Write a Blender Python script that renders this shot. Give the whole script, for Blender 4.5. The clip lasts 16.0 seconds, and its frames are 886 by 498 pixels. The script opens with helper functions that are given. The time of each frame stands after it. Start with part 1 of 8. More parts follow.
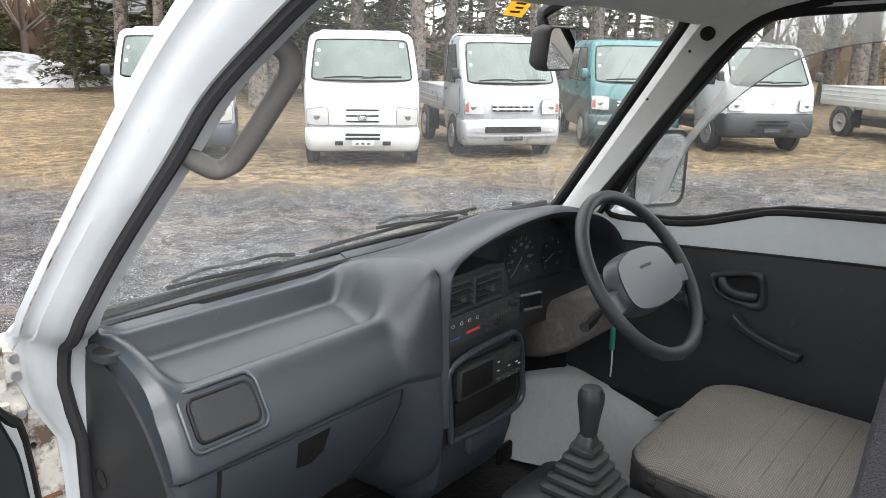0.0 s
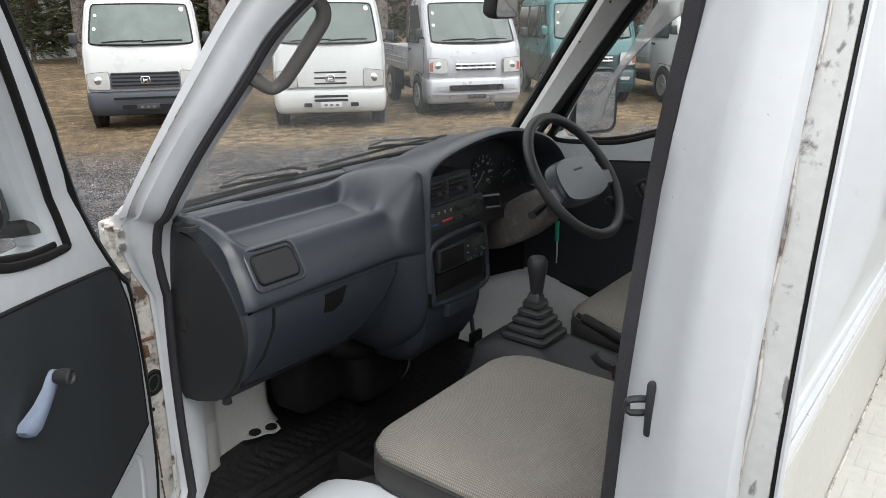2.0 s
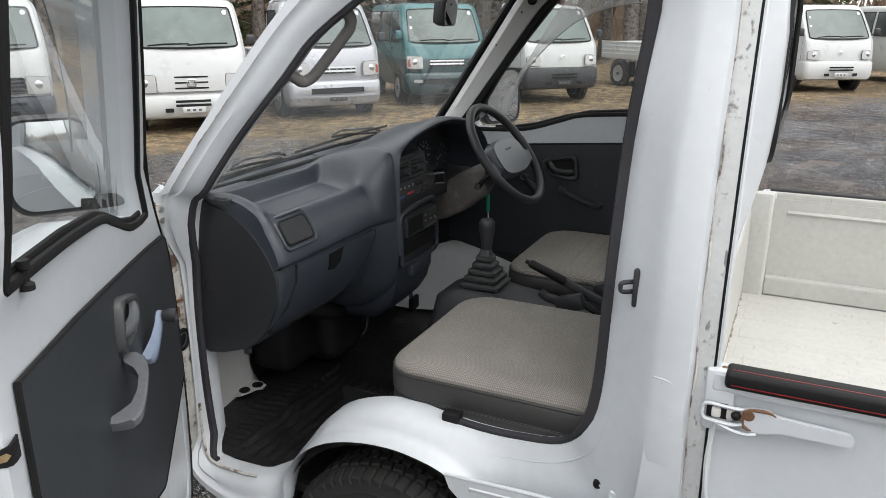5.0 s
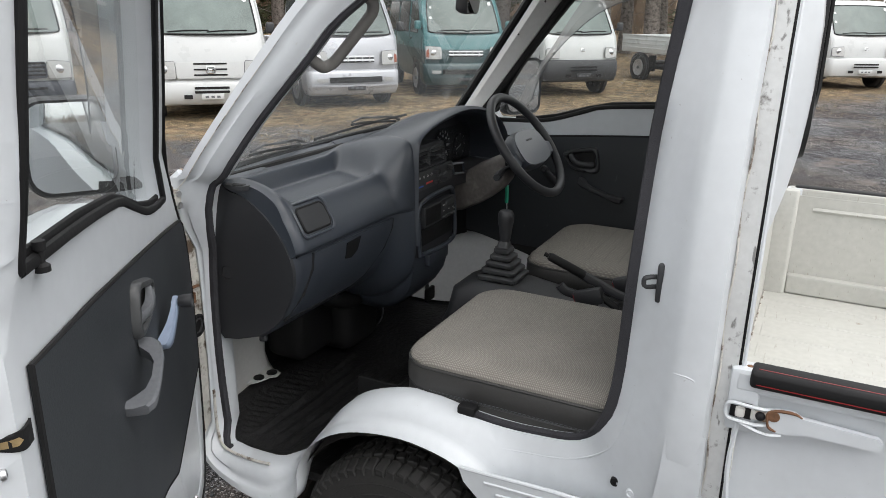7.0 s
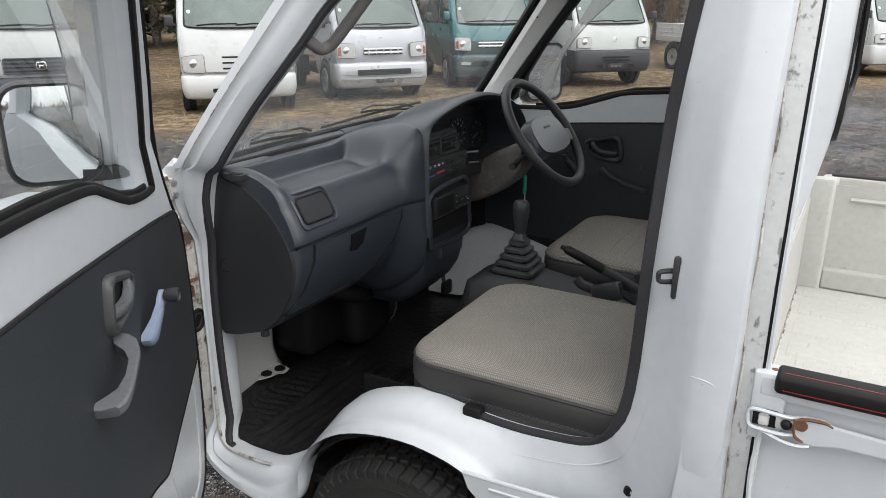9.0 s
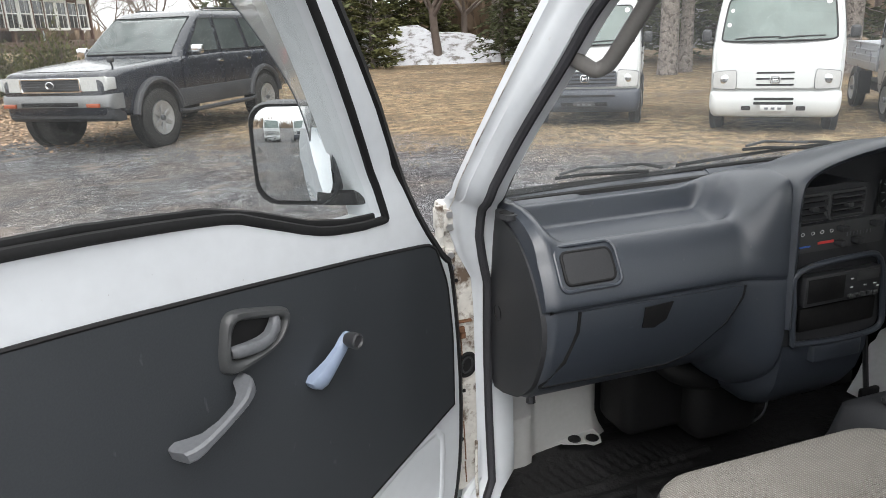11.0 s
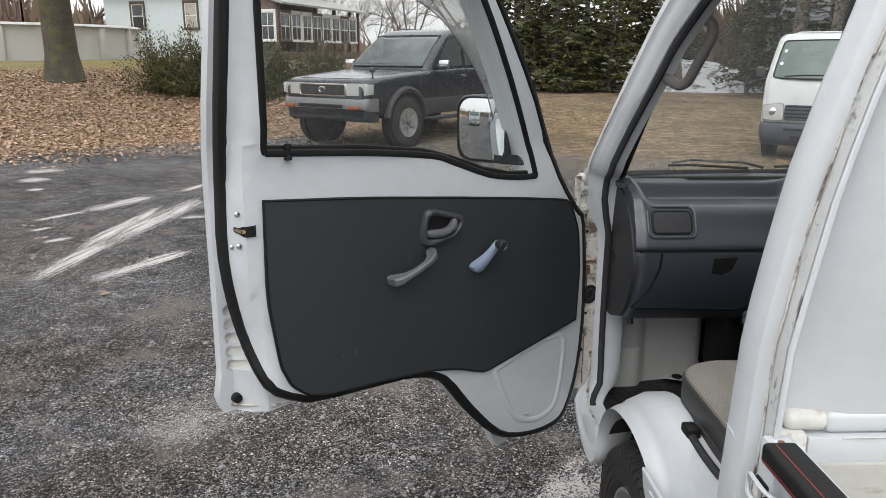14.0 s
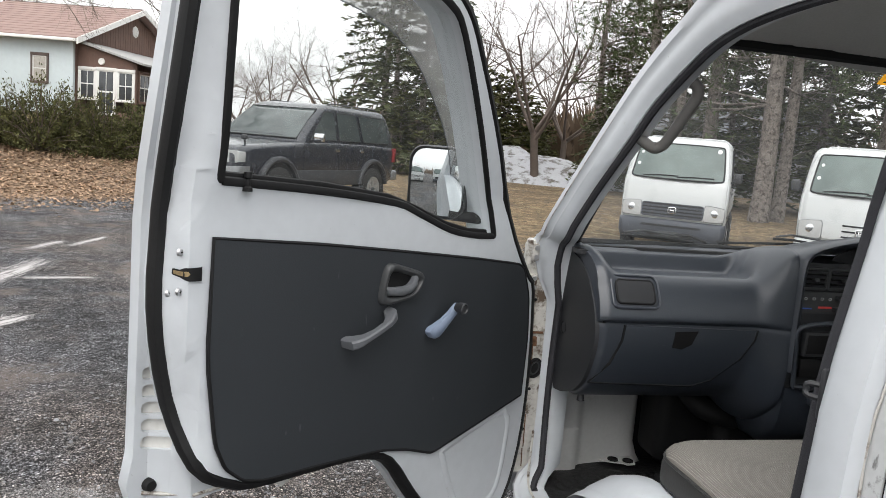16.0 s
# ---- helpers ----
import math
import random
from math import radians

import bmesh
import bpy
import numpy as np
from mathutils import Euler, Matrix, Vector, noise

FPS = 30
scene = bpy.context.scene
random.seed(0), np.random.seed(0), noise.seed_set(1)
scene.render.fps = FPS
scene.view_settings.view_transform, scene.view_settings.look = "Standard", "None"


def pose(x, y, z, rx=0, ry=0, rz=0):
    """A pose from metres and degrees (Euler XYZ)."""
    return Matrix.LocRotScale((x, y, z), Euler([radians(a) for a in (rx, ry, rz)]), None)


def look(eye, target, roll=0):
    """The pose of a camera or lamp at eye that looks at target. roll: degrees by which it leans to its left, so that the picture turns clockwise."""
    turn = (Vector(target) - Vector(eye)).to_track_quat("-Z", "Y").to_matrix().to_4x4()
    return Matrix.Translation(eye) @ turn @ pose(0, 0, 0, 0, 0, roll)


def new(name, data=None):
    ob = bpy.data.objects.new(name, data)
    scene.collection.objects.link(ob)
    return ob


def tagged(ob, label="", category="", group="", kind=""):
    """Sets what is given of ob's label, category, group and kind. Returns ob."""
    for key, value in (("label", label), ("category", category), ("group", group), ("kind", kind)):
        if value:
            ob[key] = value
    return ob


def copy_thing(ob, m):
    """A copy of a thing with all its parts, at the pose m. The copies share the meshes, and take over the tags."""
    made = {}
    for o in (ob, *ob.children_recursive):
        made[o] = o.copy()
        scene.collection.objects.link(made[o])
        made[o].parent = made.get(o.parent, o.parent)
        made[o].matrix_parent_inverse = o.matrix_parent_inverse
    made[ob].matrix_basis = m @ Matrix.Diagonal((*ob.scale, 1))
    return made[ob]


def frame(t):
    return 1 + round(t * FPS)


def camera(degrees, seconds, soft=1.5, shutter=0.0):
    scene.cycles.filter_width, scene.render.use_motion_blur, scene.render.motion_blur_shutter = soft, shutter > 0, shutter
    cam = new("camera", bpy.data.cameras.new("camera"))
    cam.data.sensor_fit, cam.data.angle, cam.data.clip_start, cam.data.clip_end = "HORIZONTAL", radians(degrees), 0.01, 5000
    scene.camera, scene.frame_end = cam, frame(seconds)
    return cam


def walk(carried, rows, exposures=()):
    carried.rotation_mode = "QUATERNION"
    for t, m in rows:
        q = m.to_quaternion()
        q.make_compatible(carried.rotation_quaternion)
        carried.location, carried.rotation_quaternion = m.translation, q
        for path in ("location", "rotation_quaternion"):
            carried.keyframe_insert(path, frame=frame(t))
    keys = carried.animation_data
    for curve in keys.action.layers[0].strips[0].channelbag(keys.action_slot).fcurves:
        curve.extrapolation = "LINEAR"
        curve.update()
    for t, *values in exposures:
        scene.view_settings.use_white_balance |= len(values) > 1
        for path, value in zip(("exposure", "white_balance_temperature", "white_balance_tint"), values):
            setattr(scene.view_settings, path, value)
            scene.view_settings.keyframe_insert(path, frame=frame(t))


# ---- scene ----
from mathutils.bvhtree import BVHTree

cam = camera(61.5, 16.0, soft=0.8)
METRES, TILT, LEAN, TURN = 3.5, -15.0, -1.0, -49.5
EYE = (-1.018, -1.019, 1.434)
ROWS = [
    (0.0, 0.0, 0.0, 0.0, 0.0, 0.0, -0.0),
    (0.5, -0.0354, -0.0129, -0.0094, -5.25, -0.6, 1.27),
    (1.0, -0.0377, -0.0465, -0.0033, -6.34, 1.79, 2.99),
    (1.5, -0.0203, -0.0727, -0.0136, -4.71, 0.6, 3.24),
    (2.0, -0.0088, -0.1177, -0.0363, -2.44, -2.74, 2.06),
    (2.5, -0.0311, -0.1426, -0.0462, -5.21, -3.52, 2.0),
    (3.0, -0.0852, -0.1731, -0.0527, -10.68, -4.53, 3.61),
    (3.5, -0.0966, -0.1942, -0.054, -13.76, -4.54, 4.33),
    (4.0, -0.1059, -0.2071, -0.0549, -14.2, -3.41, 5.03),
    (6.5, -0.1051, -0.2031, -0.0549, -13.66, -2.88, 3.91),
    (7.0, -0.1068, -0.2, -0.0557, -12.96, -3.68, 3.65),
    (7.5, -0.1117, -0.1994, -0.0586, -11.95, -4.34, 3.7),
    (8.0, -0.1061, -0.2027, -0.0578, -12.75, -4.12, 4.27),
    (10.5, -0.0058, -0.085, -0.0482, 13.98, -3.33, -1.35),
    (11.0, 0.0347, -0.0692, -0.0373, 29.86, -3.23, -4.37),
    (11.5, 0.0638, -0.1026, -0.0409, 39.81, -2.72, -6.81),
    (12.0, 0.1047, -0.1736, -0.0571, 42.14, -0.85, -9.12),
    (12.5, 0.1413, -0.2027, -0.0601, 44.71, -0.18, -10.4),
    (13.0, 0.1735, -0.1923, -0.0612, 46.16, -2.51, -10.74),
    (13.5, 0.1914, -0.1907, -0.0683, 46.97, -4.63, -10.33),
    (14.0, 0.1886, -0.1898, -0.0731, 47.12, -3.88, -10.5),
    (14.5, 0.1469, -0.1612, -0.1365, 44.01, 0.06, -11.91),
    (15.0, 0.1216, -0.1469, -0.1889, 40.21, 1.01, -12.34),
    (15.5, 0.1168, -0.1514, -0.1859, 38.47, 2.18, -13.53),
    (16.0, 0.1064, -0.1907, -0.1005, 35.66, 4.7, -12.96),
]
walk(cam, [(t, pose(*EYE, TILT, LEAN, TURN) @ pose(METRES * x, METRES * y, METRES * z, 90 + pitch, roll, yaw)) for t, x, y, z, yaw, pitch, roll in ROWS],
     exposures=[(0.0, 1.76), (0.5, 1.55), (1.0, 1.38), (1.5, 1.22), (2.0, 1.02), (3.0, .94), (4.0, .95), (8.0, .92), (10.5, 1.32), (11.0, 1.46), (11.5, 1.0), (12.5, .85), (14.0, .74), (15.0, .80), (16.0, .90)])

# ---- world, sun ----
SUN_EL, SUN_AZ = radians(52), radians(196)
world = bpy.data.worlds.new("overcast_sky")
scene.world = world
world.use_nodes = True
wn, wl = world.node_tree.nodes, world.node_tree.links
wn.clear()
w_out, w_bg = wn.new("ShaderNodeOutputWorld"), wn.new("ShaderNodeBackground")
w_sky, w_add, w_mul = wn.new("ShaderNodeTexSky"), wn.new("ShaderNodeMixRGB"), wn.new("ShaderNodeHueSaturation")
w_noise, w_ramp, w_co, w_map = wn.new("ShaderNodeTexNoise"), wn.new("ShaderNodeValToRGB"), wn.new("ShaderNodeTexCoord"), wn.new("ShaderNodeMapping")
w_sky.sky_type = "NISHITA"
w_sky.sun_disc = False
w_sky.sun_elevation, w_sky.sun_rotation = SUN_EL, SUN_AZ
w_sky.air_density, w_sky.dust_density = 1.0, 4.0
w_mul.inputs["Saturation"].default_value = 0.25
w_map.inputs["Scale"].default_value = (1.0, 1.0, 3.0)
w_noise.inputs["Scale"].default_value = 2.2
w_noise.inputs["Detail"].default_value = 5.0
w_ramp.color_ramp.elements[0].position, w_ramp.color_ramp.elements[0].color = 0.3, (6.5, 6.55, 6.65, 1)
w_ramp.color_ramp.elements[1].position, w_ramp.color_ramp.elements[1].color = 0.7, (8.1, 8.05, 8.0, 1)
w_add.blend_type, w_add.inputs[0].default_value = "MIX", 0.75
wl.new(w_co.outputs["Generated"], w_map.inputs[0])
wl.new(w_map.outputs[0], w_noise.inputs[0])
wl.new(w_noise.outputs[0], w_ramp.inputs[0])
wl.new(w_sky.outputs[0], w_mul.inputs["Color"])
wl.new(w_mul.outputs[0], w_add.inputs[1])
wl.new(w_ramp.outputs[0], w_add.inputs[2])
w_sep, w_grad, w_vm = wn.new("ShaderNodeSeparateXYZ"), wn.new("ShaderNodeMapRange"), wn.new("ShaderNodeVectorMath")
w_grad.inputs["From Min"].default_value, w_grad.inputs["From Max"].default_value = 0.0, 1.0
w_grad.inputs["To Min"].default_value, w_grad.inputs["To Max"].default_value = 0.85, 1.6
w_vm.operation = "SCALE"
wl.new(w_co.outputs["Generated"], w_sep.inputs[0])
wl.new(w_sep.outputs["Z"], w_grad.inputs[0])
wl.new(w_add.outputs[0], w_vm.inputs[0])
wl.new(w_grad.outputs[0], w_vm.inputs["Scale"])
wl.new(w_vm.outputs[0], w_bg.inputs[0])
w_bg.inputs[1].default_value = 0.127
wl.new(w_bg.outputs[0], w_out.inputs[0])
sun = new("sun", bpy.data.lights.new("sun", "SUN"))
sun.data.energy, sun.data.angle, sun.data.color = 0.45, radians(60), (1.0, 0.97, 0.93)
sun_to = Vector((math.sin(SUN_AZ) * math.cos(SUN_EL), math.cos(SUN_AZ) * math.cos(SUN_EL), math.sin(SUN_EL)))
sun.matrix_world = look(sun_to * 60, (0, 0, 0))

# ---- materials ----
def mat(name, color, rough=0.5, metal=0.0, vary=0.12, scale=6.0, fine=90.0, bump=0.15, dist=0.002, dirt=None, dirt_at=0.62, dirt_scale=9.0,
        coat=0.0, spec=0.5, island=0.0, weave=None, specks=None):
    """Two-scale noise on colour and roughness, fine relief, and stains of another colour with a shape of their own."""
    m = bpy.data.materials.new(name)
    m.use_nodes = True
    nt, nl = m.node_tree.nodes, m.node_tree.links
    p = nt["Principled BSDF"]
    co = nt.new("ShaderNodeTexCoord")
    n1, n2 = nt.new("ShaderNodeTexNoise"), nt.new("ShaderNodeTexNoise")
    for n, sc, de in ((n1, scale, 5.0), (n2, fine, 4.0)):
        n.inputs["Scale"].default_value, n.inputs["Detail"].default_value = sc, de
        nl.new(co.outputs["Object"], n.inputs["Vector"])
    mixn = nt.new("ShaderNodeMath")
    mixn.operation = "ADD"
    nl.new(n1.outputs[0], mixn.inputs[0])
    nl.new(n2.outputs[0], mixn.inputs[1])
    ramp = nt.new("ShaderNodeMapRange")
    ramp.inputs["From Min"].default_value, ramp.inputs["From Max"].default_value = 0.6, 1.4
    ramp.inputs["To Min"].default_value, ramp.inputs["To Max"].default_value = 1.0 - vary, 1.0 + vary
    nl.new(mixn.outputs[0], ramp.inputs[0])
    last = ramp.outputs[0]
    if island:
        geo, rnd, mu = nt.new("ShaderNodeNewGeometry"), nt.new("ShaderNodeMapRange"), nt.new("ShaderNodeMath")
        rnd.inputs["To Min"].default_value, rnd.inputs["To Max"].default_value = 1.0 - island, 1.0 + island
        nl.new(geo.outputs["Random Per Island"], rnd.inputs[0])
        mu.operation = "MULTIPLY"
        nl.new(last, mu.inputs[0])
        nl.new(rnd.outputs[0], mu.inputs[1])
        last = mu.outputs[0]
    sc = nt.new("ShaderNodeVectorMath")
    sc.operation = "SCALE"
    sc.inputs[0].default_value = color
    nl.new(last, sc.inputs["Scale"])
    colour = sc.outputs[0]
    if weave:
        wv, ws = nt.new("ShaderNodeMapRange"), nt.new("ShaderNodeVectorMath")
        wv.inputs["To Min"].default_value, wv.inputs["To Max"].default_value = 0.72, 1.35
        nl.new(weave_height(nt, nl, co, weave), wv.inputs[0])
        ws.operation = "SCALE"
        nl.new(colour, ws.inputs[0])
        nl.new(wv.outputs[0], ws.inputs["Scale"])
        colour = ws.outputs[0]
    if dirt:
        n3, r3, mx = nt.new("ShaderNodeTexNoise"), nt.new("ShaderNodeMapRange"), nt.new("ShaderNodeMixRGB")
        n3.inputs["Scale"].default_value, n3.inputs["Detail"].default_value = dirt_scale, 8.0
        n3.inputs["Roughness"].default_value = 0.65
        nl.new(co.outputs["Object"], n3.inputs["Vector"])
        r3.inputs["From Min"].default_value, r3.inputs["From Max"].default_value = dirt_at, dirt_at + 0.12
        nl.new(n3.outputs[0], r3.inputs[0])
        nl.new(r3.outputs[0], mx.inputs[0])
        nl.new(colour, mx.inputs[1])
        mx.inputs[2].default_value = (*dirt, 1)
        colour = mx.outputs[0]
    if specks:
        n4, r4, m4, mp4 = nt.new("ShaderNodeTexNoise"), nt.new("ShaderNodeMapRange"), nt.new("ShaderNodeMixRGB"), nt.new("ShaderNodeMapping")
        mp4.inputs["Scale"].default_value = specks[0]
        n4.inputs["Scale"].default_value, n4.inputs["Detail"].default_value = 1.0, 4.0
        nl.new(co.outputs["Object"], mp4.inputs[0])
        nl.new(mp4.outputs[0], n4.inputs["Vector"])
        r4.inputs["From Min"].default_value, r4.inputs["From Max"].default_value, r4.inputs["To Max"].default_value = specks[1], specks[1] + 0.06, specks[3]
        nl.new(n4.outputs[0], r4.inputs[0])
        nl.new(r4.outputs[0], m4.inputs[0])
        nl.new(colour, m4.inputs[1])
        m4.inputs[2].default_value = (*specks[2], 1)
        colour = m4.outputs[0]
    nl.new(colour, p.inputs["Base Color"])
    rr = nt.new("ShaderNodeMapRange")
    rr.inputs["To Min"].default_value, rr.inputs["To Max"].default_value = max(0.02, rough - 0.1), min(1.0, rough + 0.1)
    nl.new(n1.outputs[0], rr.inputs[0])
    nl.new(rr.outputs[0], p.inputs["Roughness"])
    p.inputs["Metallic"].default_value = metal
    p.inputs["Specular IOR Level"].default_value = spec
    p.inputs["Coat Weight"].default_value = coat
    p.inputs["Coat Roughness"].default_value = 0.08
    if bump:
        b = nt.new("ShaderNodeBump")
        b.inputs["Strength"].default_value, b.inputs["Distance"].default_value = bump, dist
        src = n2.outputs[0]
        if weave:
            src = weave_height(nt, nl, co, weave)
        nl.new(src, b.inputs["Height"])
        nl.new(b.outputs[0], p.inputs["Normal"])
    return m


def weave_height(nt, nl, co, size):
    """A woven relief: two crossed bands of waves."""
    outs = []
    for ax, ang in ((0, 0.0), (1, 0.0)):
        w = nt.new("ShaderNodeTexWave")
        w.wave_type, w.bands_direction = "BANDS", ("X", "Y")[ax]
        w.inputs["Scale"].default_value = 3.1416 / 10 / size
        w.inputs["Distortion"].default_value = 0.4
        nl.new(co.outputs["Object"], w.inputs["Vector"])
        outs.append(w.outputs["Fac"])
    mu = nt.new("ShaderNodeMath")
    mu.operation = "MULTIPLY"
    nl.new(outs[0], mu.inputs[0])
    nl.new(outs[1], mu.inputs[1])
    return mu.outputs[0]


def glass(name, tint=(1, 1, 1), rough=0.0, haze=0.0, haze_color=(0.6, 0.62, 0.62), gloss=1.0):
    """A clear pane: straight through, a Fresnel mirror on top, and a film of dust."""
    m = bpy.data.materials.new(name)
    m.use_nodes = True
    nt, nl = m.node_tree.nodes, m.node_tree.links
    nt.clear()
    out, tr, gl, mx, fr, pw, mr0 = (nt.new("ShaderNode" + k) for k in ("OutputMaterial", "BsdfTransparent", "BsdfGlossy", "MixShader", "LayerWeight", "Math", "MapRange"))
    tr.inputs[0].default_value = (*tint, 1)
    gl.inputs["Roughness"].default_value = rough
    gl.inputs["Color"].default_value = (gloss, gloss, gloss, 1)
    pw.operation, pw.inputs[1].default_value = "POWER", 5.0
    nl.new(fr.outputs["Facing"], pw.inputs[0])
    mr0.inputs["To Min"].default_value, mr0.inputs["To Max"].default_value = 0.06, 1.0
    nl.new(pw.outputs[0], mr0.inputs[0])
    nl.new(mr0.outputs[0], mx.inputs[0])
    nl.new(tr.outputs[0], mx.inputs[1])
    nl.new(gl.outputs[0], mx.inputs[2])
    last = mx.outputs[0]
    if haze:
        di, m2, no, mr, co = (nt.new("ShaderNode" + k) for k in ("BsdfDiffuse", "MixShader", "TexNoise", "MapRange", "TexCoord"))
        di.inputs[0].default_value = (*haze_color, 1)
        nl.new(co.outputs["Object"], no.inputs["Vector"])
        no.inputs["Scale"].default_value, no.inputs["Detail"].default_value = 3.0, 6.0
        mr.inputs["From Min"].default_value, mr.inputs["From Max"].default_value = 0.3, 0.75
        mr.inputs["To Min"].default_value, mr.inputs["To Max"].default_value = haze * 0.3, haze
        nl.new(no.outputs[0], mr.inputs[0])
        tl, dm = nt.new("ShaderNodeBsdfTranslucent"), nt.new("ShaderNodeMixShader")
        tl.inputs[0].default_value = (*haze_color, 1)
        dm.inputs[0].default_value = 0.6
        nl.new(di.outputs[0], dm.inputs[1])
        nl.new(tl.outputs[0], dm.inputs[2])
        nl.new(mr.outputs[0], m2.inputs[0])
        nl.new(last, m2.inputs[1])
        nl.new(dm.outputs[0], m2.inputs[2])
        last = m2.outputs[0]
    nl.new(last, out.inputs[0])
    return m


def silvered(name):
    m = bpy.data.materials.new(name)
    m.use_nodes = True
    p = m.node_tree.nodes["Principled BSDF"]
    p.inputs["Base Color"].default_value = (0.80, 0.82, 0.83, 1)
    p.inputs["Metallic"].default_value, p.inputs["Roughness"].default_value = 1.0, 0.015
    return m


def thin(name, color):
    """Printed film that light shines through."""
    m = bpy.data.materials.new(name)
    m.use_nodes = True
    nt, nl = m.node_tree.nodes, m.node_tree.links
    nt.clear()
    out, di, tr, mx = (nt.new("ShaderNode" + k) for k in ("OutputMaterial", "BsdfDiffuse", "BsdfTranslucent", "MixShader"))
    di.inputs[0].default_value = tr.inputs[0].default_value = (*color, 1)
    mx.inputs[0].default_value = 0.6
    nl.new(di.outputs[0], mx.inputs[1])
    nl.new(tr.outputs[0], mx.inputs[2])
    nl.new(mx.outputs[0], out.inputs[0])
    return m


WHITE = mat("white_car_paint", (0.520, 0.545, 0.570), 0.34, vary=0.05, scale=3, fine=40, bump=0.03, coat=0.35, dirt=(0.40, 0.385, 0.35), dirt_at=0.68, dirt_scale=26, specks=((120, 120, 120), 0.735, (0.16, 0.13, 0.11), 0.6))
WORN = mat("worn_white_paint", (0.58, 0.575, 0.55), 0.5, vary=0.14, scale=9, fine=60, bump=0.1, dirt=(0.26, 0.175, 0.11), dirt_at=0.575, dirt_scale=22)
BEDW = mat("bed_paint", (0.43, 0.428, 0.40), 0.5, vary=0.1, scale=5, fine=50, bump=0.12, dirt=(0.22, 0.17, 0.12), dirt_at=0.66, dirt_scale=16, specks=((14, 160, 60), 0.66, (0.30, 0.27, 0.23), 0.6))
DASH = mat("dash_plastic", (0.032, 0.0385, 0.0505), 0.40, vary=0.12, scale=4, fine=420, bump=0.16, dist=0.0012, dirt=(0.050, 0.057, 0.068), dirt_at=0.64, dirt_scale=7, spec=0.8, specks=((90, 30, 90), 0.70, (0.075, 0.082, 0.094), 0.5))
DARK = mat("dark_plastic", (0.026, 0.027, 0.030), 0.5, vary=0.15, scale=6, fine=300, bump=0.2, dist=0.001)
LIDP = mat("lid_plastic", (0.062, 0.070, 0.084), 0.45, vary=0.08, bump=0.15, fine=300, dist=0.001)
BOOT = mat("grey_boot_rubber", (0.030, 0.031, 0.033), 0.5, vary=0.25, scale=20, fine=150, bump=0.2, dist=0.001, spec=0.5)
GREYP = mat("grey_vent_plastic", (0.044, 0.046, 0.048), 0.45, vary=0.08, bump=0.15, fine=300, dist=0.001)
CARD = mat("door_card_vinyl", (0.0235, 0.0270, 0.0310), 0.55, vary=0.16, scale=5, fine=350, bump=0.3, dist=0.001, dirt=(0.055, 0.057, 0.061), dirt_at=0.69, dirt_scale=44, specks=((60, 60, 22), 0.69, (0.085, 0.088, 0.092), 0.6))
RUBBER = mat("black_rubber", (0.0075, 0.0075, 0.008), 0.6, vary=0.2, bump=0.2, fine=120, spec=0.28)
WELT = mat("woven_welt", (0.040, 0.040, 0.045), 0.85, vary=0.4, bump=1.0, dist=0.0016, fine=800, spec=0.2)
MATB = mat("floor_mat_rubber", (0.010, 0.010, 0.0105), 0.42, vary=0.5, scale=12, fine=60, bump=0.6, dist=0.006, dirt=(0.02, 0.0185, 0.016), dirt_at=0.66, dirt_scale=10, spec=0.45)
GREYK = mat("grey_kick_panel", (0.50, 0.51, 0.52), 0.5, vary=0.08, bump=0.1, dirt=(0.2, 0.2, 0.2), dirt_at=0.68)
SEATF = mat("seat_fabric", (0.245, 0.229, 0.206), 0.85, vary=0.12, scale=7, fine=300, bump=0.6, dist=0.0014, weave=0.0036, dirt=(0.13, 0.12, 0.105), dirt_at=0.66, dirt_scale=8, spec=0.2)
SEAMK = mat("seam_thread", (0.165, 0.153, 0.137), 0.9, vary=0.2)
SEATV = mat("seat_vinyl", (0.042, 0.041, 0.040), 0.55, vary=0.15, fine=200, bump=0.3, dist=0.001)
HEADL = mat("headliner", (0.55, 0.54, 0.52), 0.85, vary=0.08, bump=0.3, fine=200)
GRAB = mat("grab_vinyl", (0.165, 0.158, 0.150), 0.5, vary=0.1, bump=0.15, fine=200)
GREYH = mat("grey_handle", (0.098, 0.103, 0.112), 0.45, vary=0.2, bump=0.2, fine=150, dist=0.001)
CRANK = mat("blue_grey_crank", (0.20, 0.245, 0.33), 0.4, vary=0.08, bump=0.1)
COLUMN = mat("column_cover", (0.115, 0.105, 0.098), 0.5, vary=0.3, scale=14, bump=0.25, dirt=(0.19, 0.175, 0.165), dirt_at=0.56, dirt_scale=18)
STEEL = mat("steel", (0.55, 0.55, 0.56), 0.38, metal=0.9, vary=0.15, bump=0.1, dirt=(0.2, 0.11, 0.06), dirt_at=0.66, dirt_scale=60)
GRIME = mat("grimy_paint", (0.50, 0.485, 0.45), 0.6, vary=0.2, scale=14, fine=90, bump=0.2, dirt=(0.10, 0.070, 0.048), dirt_at=0.50, dirt_scale=26)
BRASS = mat("tarnished_brass", (0.34, 0.25, 0.13), 0.45, metal=0.5, vary=0.35, scale=40, fine=200, bump=0.3)
RUST = mat("rust", (0.14, 0.068, 0.034), 0.8, vary=0.4, scale=40, fine=200, bump=0.6)
RIMS = mat("wheel_silver", (0.36, 0.365, 0.37), 0.36, metal=0.65, vary=0.2, bump=0.1, dirt=(0.10, 0.085, 0.07), dirt_at=0.62, dirt_scale=30)
